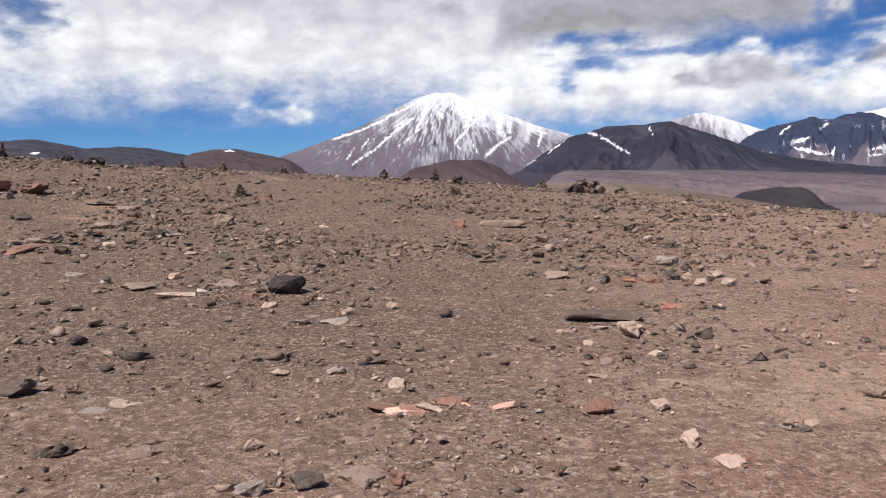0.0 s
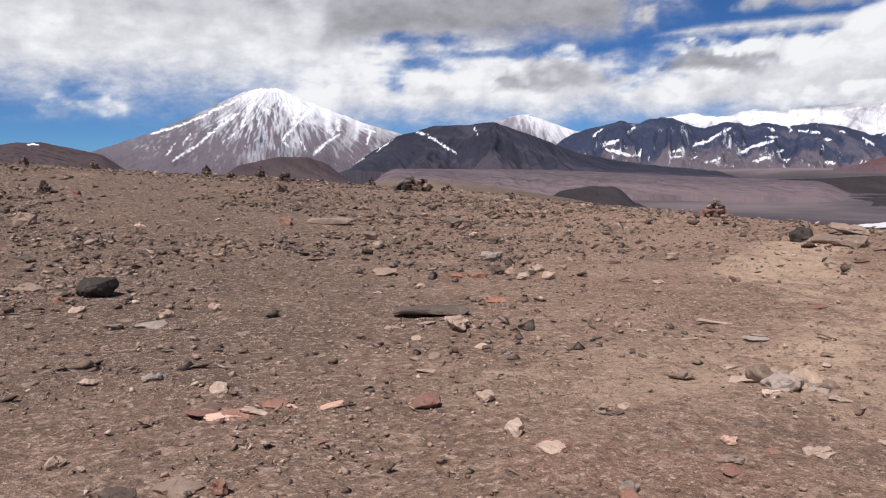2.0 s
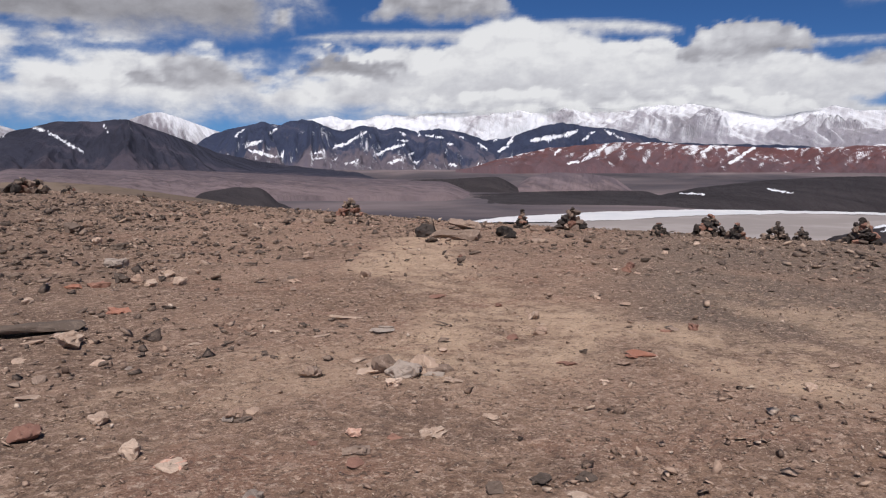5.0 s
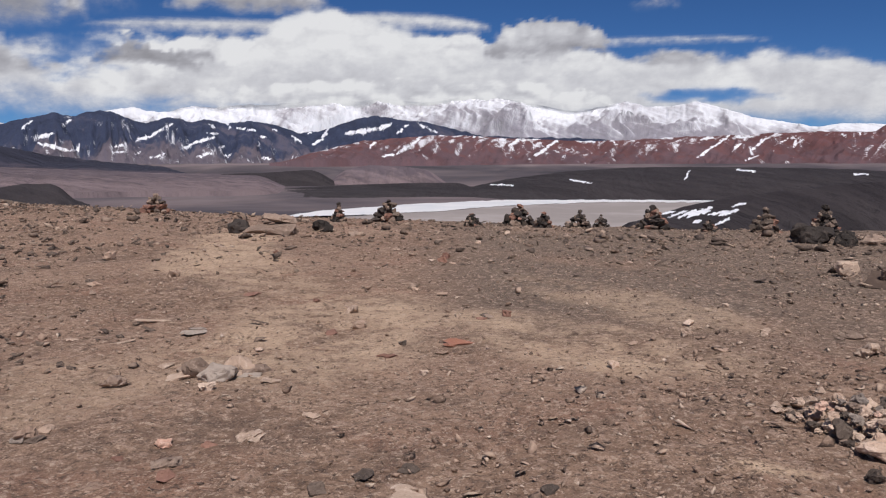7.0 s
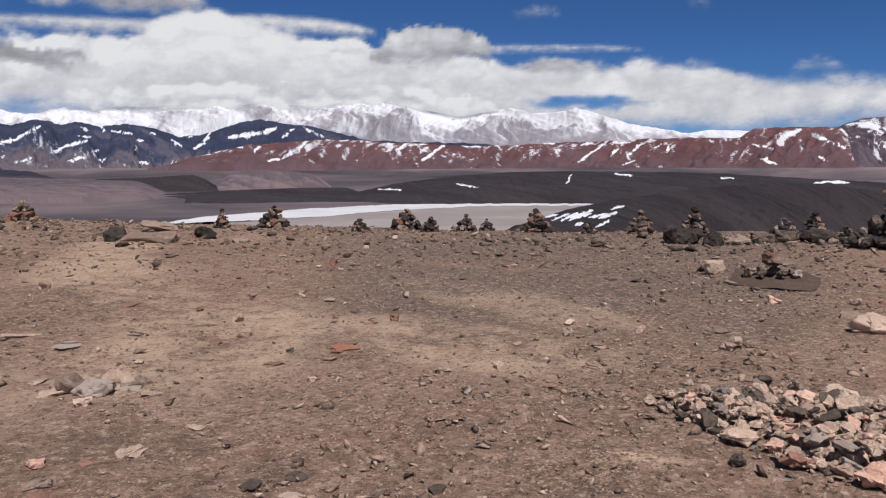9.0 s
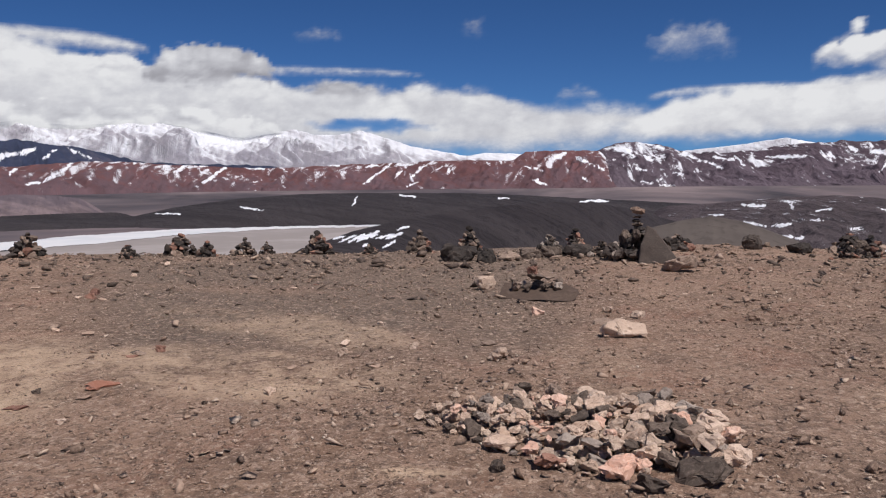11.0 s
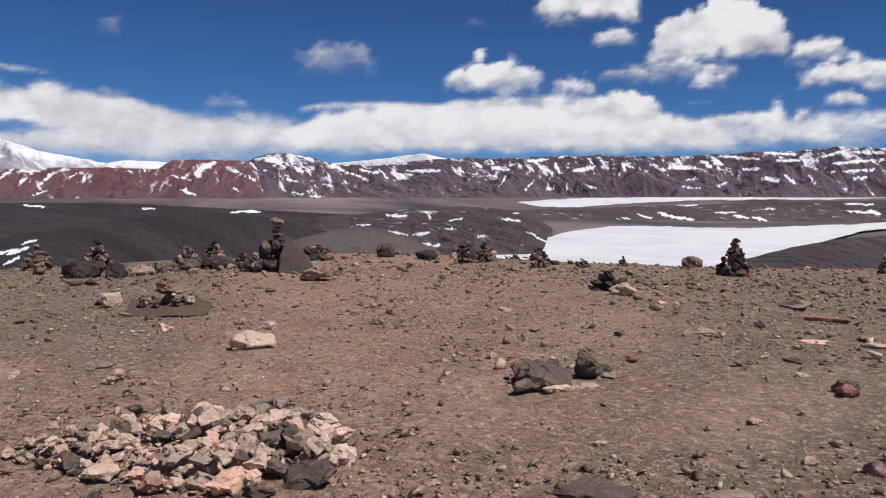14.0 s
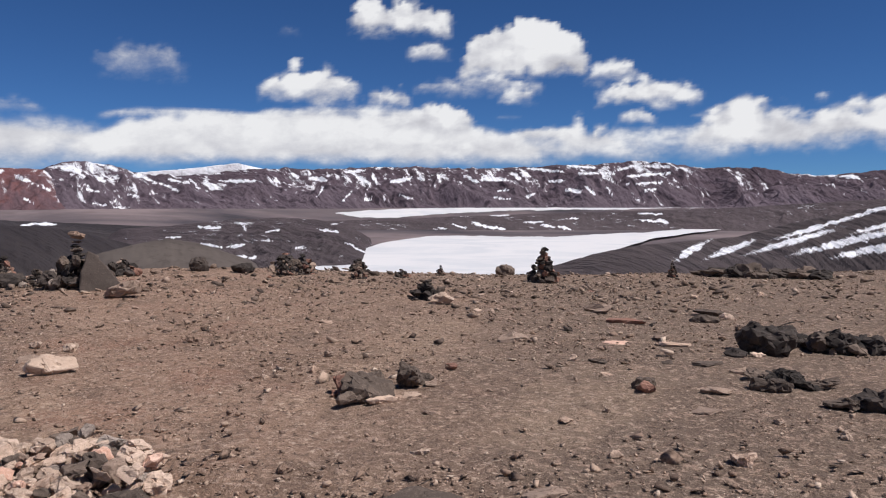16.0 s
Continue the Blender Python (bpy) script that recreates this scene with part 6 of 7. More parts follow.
# ---- the large slab cairn and boulders on the rim ----
def slab_cairn(x, y):
    """A tall stack of stones behind a leaning triangular slab."""
    root = new("cairn")
    root.matrix_world = pose(x, y, on_ground(x, y), 0, 0, 0)
    bm = bmesh.new()
    front = [bm.verts.new(v) for v in ((0, -0.46, 0), (0.02, 0.34, 0), (0.05, 0.30, 0.40), (0.10, 0.16, 0.80), (0.08, 0.02, 0.72), (0.03, -0.28, 0.30))]
    bmesh.ops.extrude_face_region(bm, geom=[bm.faces.new(front)])
    for v in bm.verts:
        if v not in front:
            v.co.x += 0.16
    bmesh.ops.bevel(bm, geom=list(bm.edges), offset=0.02, segments=1, affect="EDGES")
    bmesh.ops.triangulate(bm, faces=bm.faces)
    for _ in range(3):
        bmesh.ops.subdivide_edges(bm, edges=[e for e in bm.edges if e.calc_length() > 0.12], cuts=1)
        bmesh.ops.triangulate(bm, faces=bm.faces)
    for v in bm.verts:
        v.co += Vector((noise.noise(v.co * 4), noise.noise(v.co * 5), noise.noise(v.co * 4 + Vector((7, 0, 0))))) * 0.03
    bmesh.ops.recalc_face_normals(bm, faces=bm.faces)
    lean = bpy.data.meshes.new("leaning_slab")
    bm.to_mesh(lean)
    lean.materials.append(BLACK)
    part("leaning_slab", lean, root, "dark triangular slab").matrix_basis = pose(-0.42, -0.25, -0.04, 0, 14, 4)
    rnd = random.Random(77)
    for k in range(22):
        a = 6.283 * k / 22
        s = rnd.uniform(0.28, 0.46)
        ob = part("stone", pick_mesh(rnd.choice(("black", "grey", "dark", "black")), "block", rnd.randrange(5)), root)
        ob.matrix_basis = pose(0.25 + 0.34 * math.cos(a), 0.12 + 0.55 * math.sin(a), rnd.uniform(0.10, 0.22), rnd.uniform(-20, 20), rnd.uniform(-20, 20), rnd.uniform(0, 360)) @ Matrix.Diagonal((s, s, s, 1))
    for k in range(16):
        a = 6.283 * k / 16
        ob = part("stone", pick_mesh(rnd.choice(("black", "dark", "black")), "block", rnd.randrange(5)), root)
        s = rnd.uniform(0.22, 0.34)
        ob.matrix_basis = pose(0.2 + 0.18 * math.cos(a), 0.12 + 0.26 * math.sin(a), 0.34 + 0.07 * (k % 3), rnd.uniform(-15, 15), rnd.uniform(-15, 15), rnd.uniform(0, 360)) @ Matrix.Diagonal((s, s, s * 1.5, 1))
    z = 0.52
    for k, s in enumerate((0.42, 0.34, 0.30, 0.26, 0.24)):
        ob = part("stone", pick_mesh("black" if k % 2 else "dark", "flat", k), root)
        ob.matrix_basis = pose(0.2 + rnd.uniform(-0.03, 0.03), 0.14 + rnd.uniform(-0.03, 0.03), z, rnd.uniform(-6, 6), rnd.uniform(-6, 6), k * 70) @ Matrix.Diagonal((s, s, s * 1.45, 1))
        z += s * 0.27
    ob = part("capstone", pick_mesh("mixed", "block", 2), root, "brown block balanced on the stack")
    ob.matrix_basis = pose(0.2, 0.15, z + 0.05, 4, -3, 60) @ Matrix.Diagonal((0.36, 0.28, 0.24, 1))
    return tagged(root, "tall cairn behind a leaning triangular dark slab", "cairn", "cairns on the rim")


slab_cairn(16.75, 0.75)
boulder(16.5, 4.55, 0.85, 0.95, 0.55, "black", 31, "large dark volcanic boulder on the plateau's rim", turn=20)
boulder(16.6, 3.95, 0.55, 0.55, 0.42, "black", 32, "dark volcanic boulder beside a cairn on the rim", turn=70)
boulder(16.9, 3.55, 0.5, 0.6, 0.30, "slab", 33, "brown block of stone on the rim", turn=10, boxy=0.8)
boulder(17.2, 3.15, 0.45, 0.55, 0.34, "dark", 34, "dark block of stone on the rim", turn=40, boxy=0.8)
boulder(17.6, 2.2, 0.4, 0.9, 0.40, "black", 35, "dark flat-topped block of stone on the rim", turn=5, boxy=0.8)
boulder(17.4, 2.75, 0.45, 0.55, 0.46, "dark", 36, "dark pointed stone on the rim", turn=30)
boulder(17.0, 1.35, 0.45, 0.55, 0.4, "dark", 37, "dark stone beside the tall cairn", turn=50)
boulder(20.3, -1.5, 0.45, 0.62, 0.62, "black", 38, "dark pointed boulder on the rim", turn=20, boxy=0.2)
boulder(19.9, -2.5, 0.45, 0.75, 0.4, "black", 39, "low dark boulder on the rim", turn=20)
boulder(17.3, -8.2, 0.5, 0.7, 0.42, "dark", 40, "dark boulder at the plateau's edge", turn=30)
boulder(10.3, 13.0, 1.45, 0.7, 0.32, "slab", 41, "long layered brown slab near the rim", turn=-38, boxy=0.8)
boulder(10.6, 13.1, 0.95, 0.55, 0.26, "slab", 42, "tilted slab with a pinkish broken face", turn=-38, boxy=0.85, sink=-0.55, tilt=(-14, 10))
boulder(9.9, 13.5, 0.55, 0.45, 0.42, "black", 43, "dark boulder leaning on layered slabs", turn=-20)
boulder(11.5, 12.8, 0.5, 0.4, 0.42, "black", 44, "dark boulder beside a tilted slab", turn=-60)
boulder(-10.6, 18.9, 1.1, 0.8, 0.5, "reddish", 45, "dark reddish boulder on the stony rise", turn=25, boxy=0.8)
boulder(-10.2, 18.0, 1.2, 0.7, 0.24, "slab", 46, "flat brown slab on the stony rise", turn=15, boxy=0.8)


# ---- rocks round the black outcrops ----
boulder(7.15, -6.59, 0.66, 0.53, 0.44, "black", 201, "large rounded black lava boulder on gravel", "boulder", turn=-133, sink=0.25, rough=0.14, boxy=0.1, points=44)
boulder(7.05, -6.06, 0.29, 0.20, 0.10, "black", 202, "small black rock beside a lava boulder", "boulder", turn=-131, sink=0.25)
boulder(6.94, -6.25, 0.20, 0.12, 0.06, "pale", 203, "pale stone at the foot of a lava boulder", "boulder", turn=-132, sink=0.25)
boulder(5.99, -4.22, 0.20, 0.16, 0.12, "reddish", 204, "dark reddish rough stone on gravel", "boulder", turn=-125, sink=0.25)
boulder(9.39, -7.52, 0.48, 0.24, 0.15, "dark", 205, "dark flat-topped stone on gravel", "boulder", turn=-129, sink=0.25, boxy=0.7)
boulder(9.44, -7.95, 0.23, 0.16, 0.14, "pale", 206, "pale block beside a dark stone", "boulder", turn=-130, sink=0.25)
boulder(9.60, -6.42, 0.70, 0.28, 0.09, "reddish", 207, "thin dark reddish slab lying on gravel", "boulder", turn=-124, sink=0.25, boxy=0.7)
boulder(8.25, -5.37, 0.35, 0.28, 0.03, "pink", 208, "smooth pinkish flat slab sunk in gravel", "boulder", turn=-123, sink=0.45, boxy=0.4)
boulder(7.89, -5.91, 0.47, 0.23, 0.06, "pale", 209, "long pale flat slab on gravel", "boulder", turn=-127, sink=0.25, boxy=0.6)
boulder(5.74, -4.74, 0.32, 0.16, 0.08, "slab", 210, "brown angular slab on gravel", "boulder", turn=-130, sink=0.25, boxy=0.6)
boulder(6.28, -5.50, 0.31, 0.19, 0.09, "tan", 211, "tan broken stone on gravel", "boulder", turn=-131, sink=0.25, boxy=0.6)
boulder(5.67, -5.25, 0.45, 0.22, 0.19, "dark", 212, "dark brown jagged ledge stone", "boulder", turn=-133, sink=0.25, boxy=0.5, rough=0.13)

# ---- flat slab carrying a small cairn ----
def slab_with_cairn(x, y):
    me = rock_mesh("flat_slab", FLAGSTONE, 58, (1.5, 0.85, 0.07), 14, 3, 0.06, 0.25, 24)
    ob = new("stone_slab", me)
    base = on_ground(x, y)
    ob.matrix_world = pose(x, y, base + 0.075, -15, 0, 82)
    tagged(ob, "broad thin dark slab lying tilted on the gravel", "stone")
    root = new("cairn")
    root.matrix_world = pose(x + 0.12, y - 0.02, base + 0.105, 0, 0, 0)
    rnd = random.Random(12)
    for k in range(7):
        a = 6.283 * k / 7
        s = rnd.uniform(0.17, 0.27)
        p = part("stone", pick_mesh(("dark", "grey", "slab", "dark")[k % 4], "block", k % 5), root)
        p.matrix_basis = pose(0.10 * math.cos(a), 0.30 * math.sin(a), 0.06, rnd.uniform(-15, 15), rnd.uniform(-15, 15), rnd.uniform(0, 360)) @ Matrix.Diagonal((s, s, s, 1))
    for k, (dx, dy, z, s, kind) in enumerate(((0.0, 0.03, 0.19, 0.38, "flat"), (0.02, -0.14, 0.18, 0.26, "flat"), (0.0, 0.08, 0.27, 0.24, "block"), (0.0, 0.06, 0.38, 0.17, "block"))):
        p = part("stone", pick_mesh(("dark", "slab", "reddish", "dark")[k], kind, k), root)
        p.matrix_basis = pose(dx, dy, z, rnd.uniform(-8, 8), rnd.uniform(-8, 8), 30 * k) @ Matrix.Diagonal((s, s, s, 1))
    tagged(root, "small cairn standing on a flat dark slab", "cairn", "cairns on the rim")


slab_with_cairn(11.2, 1.95)

boulder(1.66, 8.24, 0.98, 0.40, 0.10, "dark", 71, "long dark stone plank propped on small stones", "stone_plank", turn=-11, boxy=0.98, points=110, sink=-0.12, tilt=(-5, 0), rough=0.02)
boulder(1.27, 16.96, 1.16, 0.4, 0.16, "slab", 72, "long brown stone plank lying on gravel", "stone_plank", turn=-4, boxy=0.9, points=70, sink=0.1, rough=0.03)

# ---- a pair of split dark rocks ----
boulder(6.66, -1.98, 0.46, 0.58, 0.25, "dark", 61, "split dark brown rock with a pale broken edge", "rock", turn=8, boxy=0.3, sink=0.12, tilt=(0, -14))
boulder(6.52, -1.80, 0.16, 0.36, 0.14, "dark", 62, "brown banded rock leaning on a split dark rock", "rock", turn=30, boxy=0.6, sink=0.05, tilt=(0, -35))
boulder(6.42, -2.02, 0.10, 0.32, 0.07, "pale", 67, "pale thin rock flake under a split rock", "rock", turn=6, boxy=0.6, sink=0.25)
boulder(6.95, -1.85, 0.3, 0.34, 0.26, "reddish", 63, "dark reddish rock behind a split rock", "rock", turn=60, boxy=0.4)
boulder(6.95, -2.12, 0.3, 0.3, 0.24, "dark", 64, "dark rough rock between split rocks", "rock", turn=10)
boulder(6.92, -2.42, 0.26, 0.27, 0.28, "dark", 65, "upright brown rock with a pale face", "rock", turn=-25, boxy=0.4, sink=0.1, tilt=(0, -20))
boulder(6.98, -2.58, 0.2, 0.2, 0.15, "dark", 66, "small dark rock in shade", "rock")
boulder(6.62, -2.33, 0.16, 0.22, 0.05, "tan", 68, "flat pale pinkish rock beside split rocks", "rock", boxy=0.6)


# ---- black lava outcrops ----
def outcrop(x, y, wide, deep, high, seed, count, label, looks=("dark", "black", "black"), rough=0.17):
    """A low layered outcrop: one bedrock thing of several broken ledges."""
    root = new("outcrop")
    root.matrix_world = pose(x, y, on_ground(x, y), 0, 0, 0)
    rnd = random.Random(seed)
    turn = math.degrees(math.atan2(x, y))
    side = Vector((math.cos(radians(turn)), -math.sin(radians(turn)), 0))
    away = Vector((math.sin(radians(turn)), math.cos(radians(turn)), 0))
    for k in range(count):
        f = (k + 0.5) / count * 2 - 1
        w = wide / count * rnd.uniform(1.7, 2.5)
        h = high * (1 - 0.5 * f * f) * rnd.uniform(0.45, 1.1)
        me = rock_mesh("ledge", LOOKS[looks[k % len(looks)]], seed * 10 + k, (w, deep * rnd.uniform(0.6, 1.0), h), 20, 3, rough, 0.35, 24)
        p = side * (f * wide * 0.42) + away * rnd.uniform(-0.2, 0.3) * deep
        part("ledge", me, root).matrix_basis = pose(p.x, p.y, h * 0.22, rnd.uniform(-12, 12), rnd.uniform(-14, 14), -turn + rnd.uniform(-15, 15))
    return tagged(root, label, "outcrop")


outcrop(7.06, -7.34, 1.25, 0.8, 0.36, 3, 9, "jagged black lava outcrop breaking through the gravel")
outcrop(4.75, -5.55, 0.85, 0.5, 0.26, 4, 4, "low black lava outcrop in the gravel")
outcrop(5.75, -5.55, 0.75, 0.4, 0.16, 5, 4, "flat black lava ledge in the gravel")
outcrop(14.5, -13.2, 3.2, 1.0, 0.45, 6, 8, "dark rock ledge along the plateau's edge")

outcrop(-0.14, 5.28, 0.80, 0.34, 0.08, 21, 6, "low pinkish rock ledge half buried in gravel", ("reddish", "pink", "reddish", "tan"), 0.10)
outcrop(3.60, 5.05, 0.78, 0.30, 0.21, 22, 5, "small ledge of tan slabs breaking through the soil", ("tan", "slab", "grey"), 0.08)


# ---- the heap of stones in the foreground ----
def stone_heap():
    root = new("stone_heap")
    cx, cy = 5.22, 0.66
    root.matrix_world = pose(cx, cy, on_ground(cx, cy), 0, 0, 0)
    rnd = random.Random(5)

    def lay(x, y, z, s, kind, shape="block", high=1.0):
        me = pick_mesh(kind, shape, rnd.randrange(5))
        ob = part("stone", me, root)
        ob.matrix_basis = pose(x - cx, y - cy, z + on_ground(x, y) - on_ground(cx, cy), rnd.uniform(-25, 25), rnd.uniform(-25, 25), rnd.uniform(0, 360)) @ Matrix.Diagonal((s, s, s * high, 1))

    def half_depth(u):
        return (0.30 + 0.38 * float(smooth(-1, 0.2, np.float64(u)))) * math.sqrt(max(0.0, 1 - abs(u) ** 3.0))

    placed = []
    tries = 0
    while len(placed) < 330 and tries < 14000:
        tries += 1
        u = rnd.uniform(-1, 1)
        hd = half_depth(u)
        v = rnd.uniform(-1, 1)
        y = 0.66 - 1.03 * u
        x = 5.28 + v * hd - 0.10 * u
        s = (0.085 + 0.075 * float(smooth(-0.7, 0.8, np.float64(u)))) * rnd.uniform(0.6, 1.7)
        layer = 0 if len(placed) < 200 else 1
        if any(l == layer and (x - a) ** 2 + (y - b) ** 2 < (0.34 * (s + c)) ** 2 for a, b, c, l in placed):
            continue
        if layer == 1 and (abs(u) > 0.85 or abs(v) > 0.75):
            continue
        placed.append((x, y, s, layer))
        kind = rnd.choice(("tan", "pale", "dark", "pale", "slab", "pink", "grey", "mixed", "grey", "tan", "pale"))
        lay(x, y, s * 0.22 + layer * rnd.uniform(0.06, 0.11), s, kind, rnd.choice(("block", "round", "round", "chip")), rnd.uniform(0.7, 1.0))
    # larger stones along its front and far end
    for x, y, s, kind, shape, high in (
        (4.56, 0.34, 0.23, "pink", "block", 0.80), (4.42, 0.12, 0.24, "dark", "block", 0.70), (4.68, -0.12, 0.38, "dark", "block", 0.50),
        (4.64, 0.68, 0.23, "reddish", "block", 0.65), (4.86, 1.02, 0.30, "pale", "block", 0.50), (5.08, -0.08, 0.18, "slab", "block", 1.00),
        (4.85, 0.09, 0.16, "pale", "block", 1.10), (5.41, 0.13, 0.21, "pale", "block", 1.10), (5.56, -0.05, 0.20, "grey", "round", 0.80),
        (5.66, 0.33, 0.17, "tan", "block", 1.20), (5.96, 0.60, 0.25, "pale", "block", 0.80), (5.23, -0.26, 0.24, "pink", "block", 0.80),
        (4.94, -0.32, 0.18, "pale", "round", 0.90), (4.96, 0.25, 0.22, "pale", "block", 0.80), (4.87, 0.49, 0.18, "tan", "block", 0.80),
        (4.66, 0.57, 0.10, "pale", "block", 0.90), (4.50, 0.95, 0.12, "dark", "block", 0.90), (5.02, 1.23, 0.15, "dark", "block", 1.30),
        (5.46, 1.02, 0.17, "dark", "block", 0.80), (6.03, 0.90, 0.14, "pale", "block", 1.20), (5.87, 1.07, 0.21, "dark", "block", 0.80),
        (6.12, 0.24, 0.23, "dark", "round", 0.70), (5.83, 0.09, 0.17, "grey", "block", 1.00), (5.04, 0.78, 0.16, "pink", "block", 0.80),
        (5.34, 0.68, 0.14, "mixed", "block", 1.10), (5.44, 0.46, 0.16, "dark", "block", 1.00), (4.96, -0.18, 0.14, "pale", "block", 0.80),
        (5.06, 1.39, 0.12, "dark", "block", 0.90), (5.60, 0.63, 0.15, "dark", "block", 1.40)):
        lay(x, y, s * 0.27 * high + (0.06 if 4.9 < x < 5.9 and -0.1 < y < 1.2 else 0.0), s, kind, shape, high)
    return tagged(root, "low heap of mixed angular stones on the gravel", "stone heap")


stone_heap()


# ---- gravel and rubble ----
def scatter(name, label, places, sizes, material, seed, flat=0.6):
    """Many small broken stones as one mesh; places: x, y; sizes in metres."""
    rng = np.random.default_rng(seed)
    shapes = []
    for k in range(10):
        me = rock_mesh("chip", material, 300 + seed * 10 + k, (1.0, 0.55 + 0.04 * k, 0.42 + 0.04 * k), 6 + k % 3, 0, boxy=0.1)
        v = np.zeros(len(me.vertices) * 3)
        me.vertices.foreach_get("co", v)
        f = np.array([list(p.vertices) for p in me.polygons if len(p.vertices) == 3])
        shapes.append((v.reshape(-1, 3), f))
        bpy.data.meshes.remove(me)
    n = len(places)
    zs = ground_z(places[:, 0], places[:, 1])
    which = rng.integers(0, len(shapes), n)
    verts, faces, start = [], [], 0
    for k, (v, f) in enumerate(shapes):
        sel = np.nonzero(which == k)[0]
        if not len(sel):
            continue
        m = len(sel)
        a, tx, ty = rng.uniform(0, 2 * np.pi, m), rng.uniform(-0.35, 0.35, m), rng.uniform(-0.35, 0.35, m)
        s = sizes[sel]
        p = v[None] * s[:, None, None] * np.stack([np.ones(m), rng.uniform(0.7, 1.1, m), rng.uniform(flat * 0.6, flat * 1.5, m)], -1)[:, None, :]
        x, y, z = p[..., 0], p[..., 1], p[..., 2] + p[..., 0] * tx[:, None] + p[..., 1] * ty[:, None]
        c, q = np.cos(a)[:, None], np.sin(a)[:, None]
        x, y = x * c - y * q, x * q + y * c
        w = np.stack([x + places[sel, 0][:, None], y + places[sel, 1][:, None], z + (zs[sel] + s * 0.24 * flat)[:, None]], -1)
        verts.append(w.reshape(-1, 3))
        faces.append((f[None] + (start + np.arange(m) * len(v))[:, None, None]).reshape(-1, 3))
        start += m * len(v)
    verts, faces = np.concatenate(verts), np.concatenate(faces)
    me = bpy.data.meshes.new(name)
    me.vertices.add(len(verts))
    me.vertices.foreach_set("co", verts.astype(np.float32).ravel())
    me.loops.add(faces.size)
    me.loops.foreach_set("vertex_index", faces.ravel().astype(np.int32))
    me.polygons.add(len(faces))
    me.polygons.foreach_set("loop_start", (np.arange(len(faces)) * 3).astype(np.int32))
    me.polygons.foreach_set("loop_total", np.full(len(faces), 3, np.int32))
    me.update(calc_edges=True)
    me.materials.append(material)
    return tagged(new(name, me), label, "gravel", kind="stuff")


def plane_points(rng, count, near, far, power, low=-52, high=160):
    """Points round the plateau, thinner outwards."""
    u = rng.uniform(0, 1, count)
    e = 2 - power
    r = (near ** e + u * (far ** e - near ** e)) ** (1 / e)
    a = np.radians(rng.uniform(low, high, count))
    return np.stack([r * np.sin(a), r * np.cos(a)], -1), r, np.degrees(a)


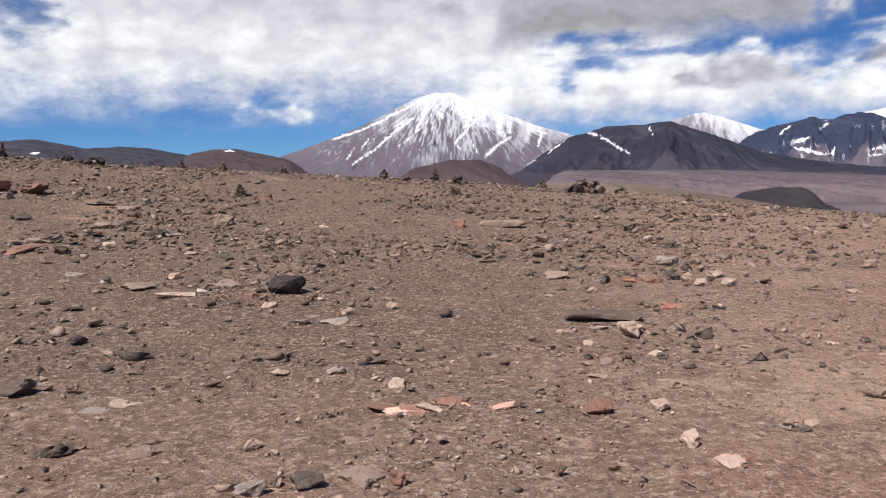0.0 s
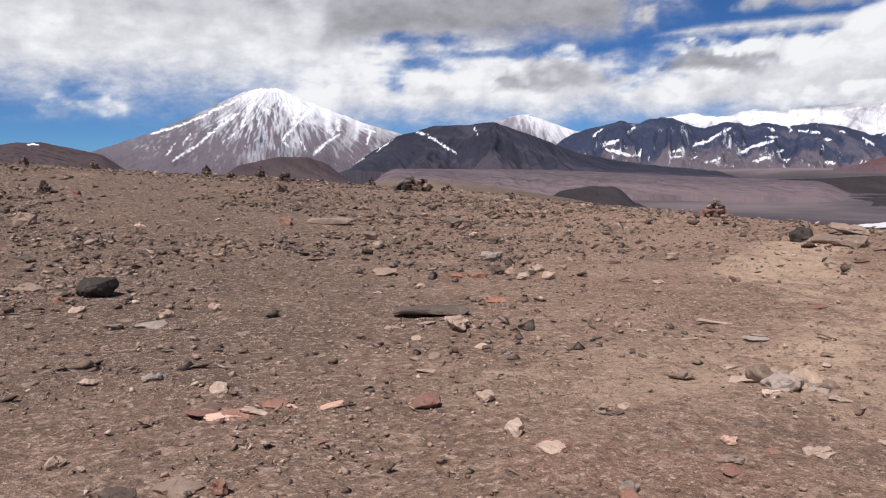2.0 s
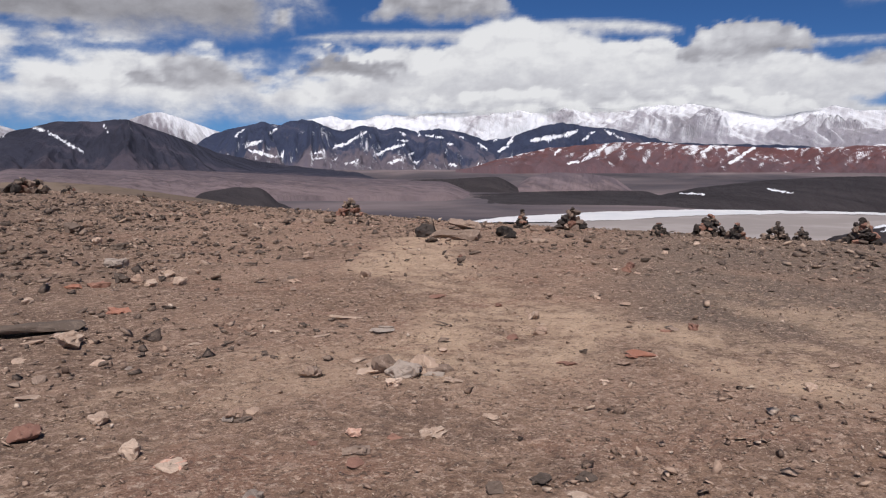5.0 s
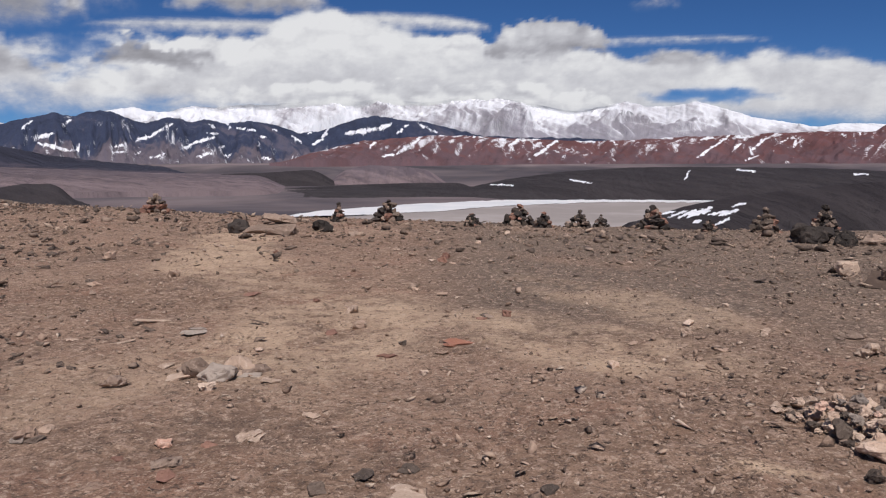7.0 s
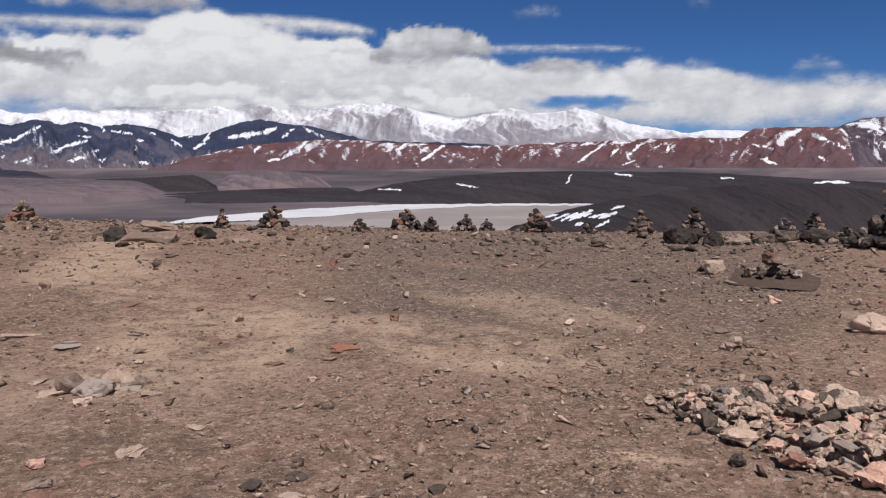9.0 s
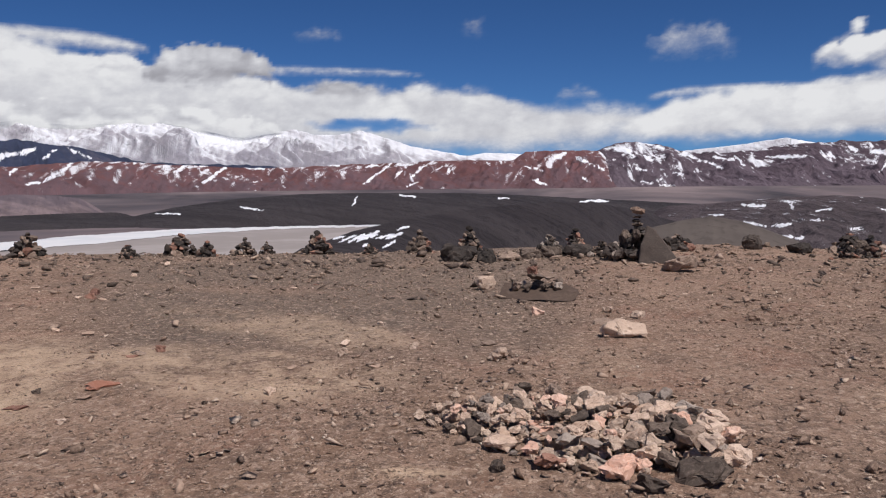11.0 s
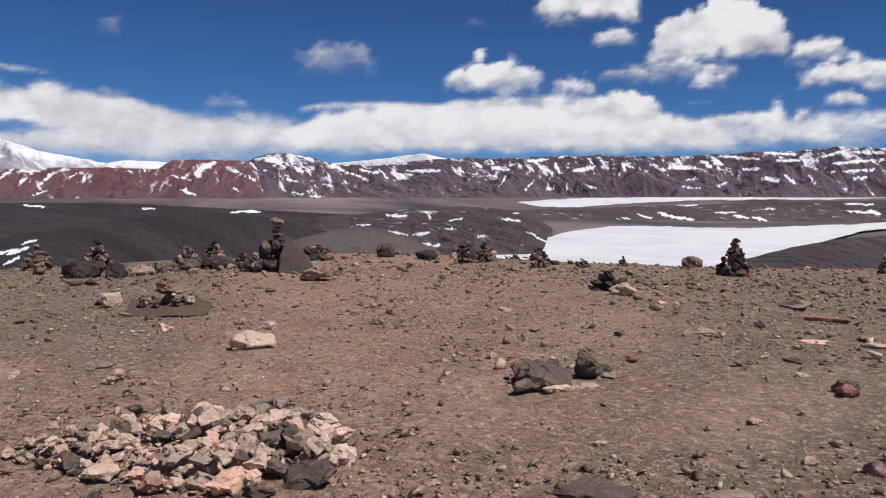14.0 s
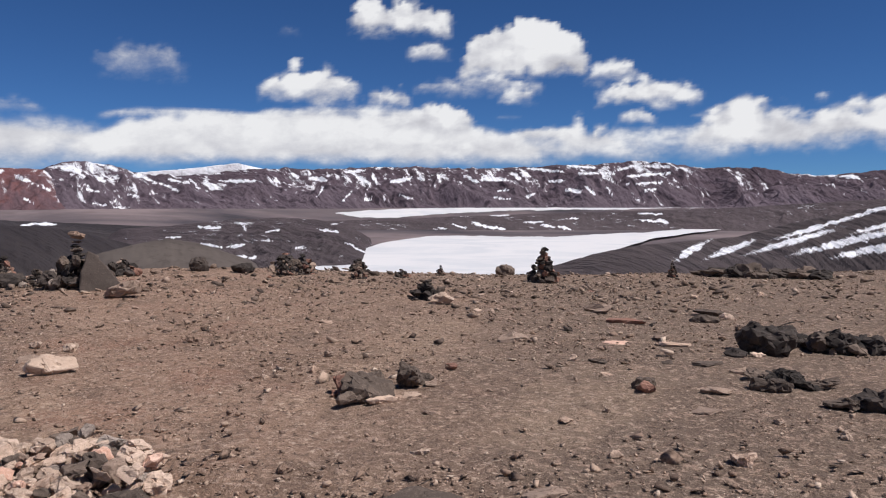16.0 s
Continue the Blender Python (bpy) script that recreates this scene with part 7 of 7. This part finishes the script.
def build_gravel():
    rng = np.random.default_rng(11)
    pts, r, a = plane_points(rng, 85000, 2.4, 24, 1.45)
    sandy = fbm(pts[:, 0] * 0.45, pts[:, 1] * 0.45, 3, 55)
    keep = rng.uniform(0, 1, len(r)) < smooth(0.32, 0.60, sandy) * 0.85 + 0.15
    pts, r = pts[keep], r[keep]
    size = np.clip(rng.lognormal(-3.95, 0.58, len(r)), 0.008, 0.08) * (0.75 + r * 0.055)
    scatter("gravel", "loose brown and pale gravel strewn over the plateau", pts, size, GRAVEL, 1)
    pts, r, a = plane_points(rng, 80000, 3.0, 32, 1.15)
    rc = rim(a)[0]
    more = 0.12 + 0.85 * smooth(62, 88, a) + 0.35 * smooth(0.5, 0.72, fbm(pts[:, 0] * 0.6, pts[:, 1] * 0.6, 3, 58)) + 0.75 * smooth(0.55, 0.95, r / rc) + 0.5 * smooth(20, -15, a) * smooth(8, 14, r)
    keep = (r < rc * 1.06) & (rng.uniform(0, 1, len(r)) < more * smooth(0.30, 0.60, fbm(pts[:, 0] * 0.5, pts[:, 1] * 0.5, 3, 57)))
    pts, r = pts[keep], r[keep]
    size = np.clip(rng.lognormal(-3.25, 0.6, len(r)), 0.015, 0.22)
    scatter("pebbles", "scattered angular stones on the gravel", pts, size, PEBBLE, 2, 0.6)
    # the stony rise is strewn with flat broken slabs
    pts, r, a = plane_points(rng, 30000, 6.5, 34, 0.55, -52, 44)
    rc = rim(a)[0]
    clump = fbm(pts[:, 0] * 0.35, pts[:, 1] * 0.35, 3, 91)
    keep = (r < rc * 1.03) & (rng.uniform(0, 1, len(r)) < smooth(44, 12, a) * (0.35 + 0.65 * smooth(8, 15, r)) * smooth(0.28, 0.58, clump))
    pts, r = pts[keep], r[keep]
    size = np.clip(rng.lognormal(-2.25, 0.5, len(r)), 0.04, 0.36)
    scatter("rubble", "flat dark slabs strewn over the stony rise", pts, size, RUBBLE, 4, 0.5)
    a = rng.uniform(-52, 160, 8200)
    rc = rim(a)[0]
    r = rc * (1 + rng.normal(-0.10, 0.13, len(a)))
    keep = r < rc * 1.12
    a, r = np.radians(a[keep]), r[keep]
    pts = np.stack([r * np.sin(a), r * np.cos(a)], -1)
    size = np.clip(rng.lognormal(-2.45, 0.6, len(r)), 0.03, 0.40)
    scatter("rubble", "dark broken rubble along the plateau's rim", pts, size, RUBBLE, 3, 0.55)


build_gravel()


# ---- single stones picked out of the gravel ----
def loose_stones():
    rnd = random.Random(404)
    made = 0
    while made < 110:
        az, r = rnd.uniform(-30, 139), rnd.uniform(6.5, 19) if rnd.random() < 0.8 else rnd.uniform(4.5, 7)
        x, y = r * math.sin(radians(az)), r * math.cos(radians(az))
        if 4.0 < x < 6.7 and -1.0 < y < 2.2 or r > float(rim(np.float64(az))[0]) - 1:
            continue
        left = az < 25
        kind = rnd.choice(("slab", "dark", "mixed", "slab", "grey", "pale") if left else ("mixed", "mixed", "pale", "slab", "reddish", "pale"))
        stone(x, y, rnd.uniform(0.09, 0.2) * (1.5 if left and r > 10 else 1.0), kind, rnd.choice(("flat", "flat", "block", "chip") if left else ("block", "flat", "chip")))
        made += 1


loose_stones()
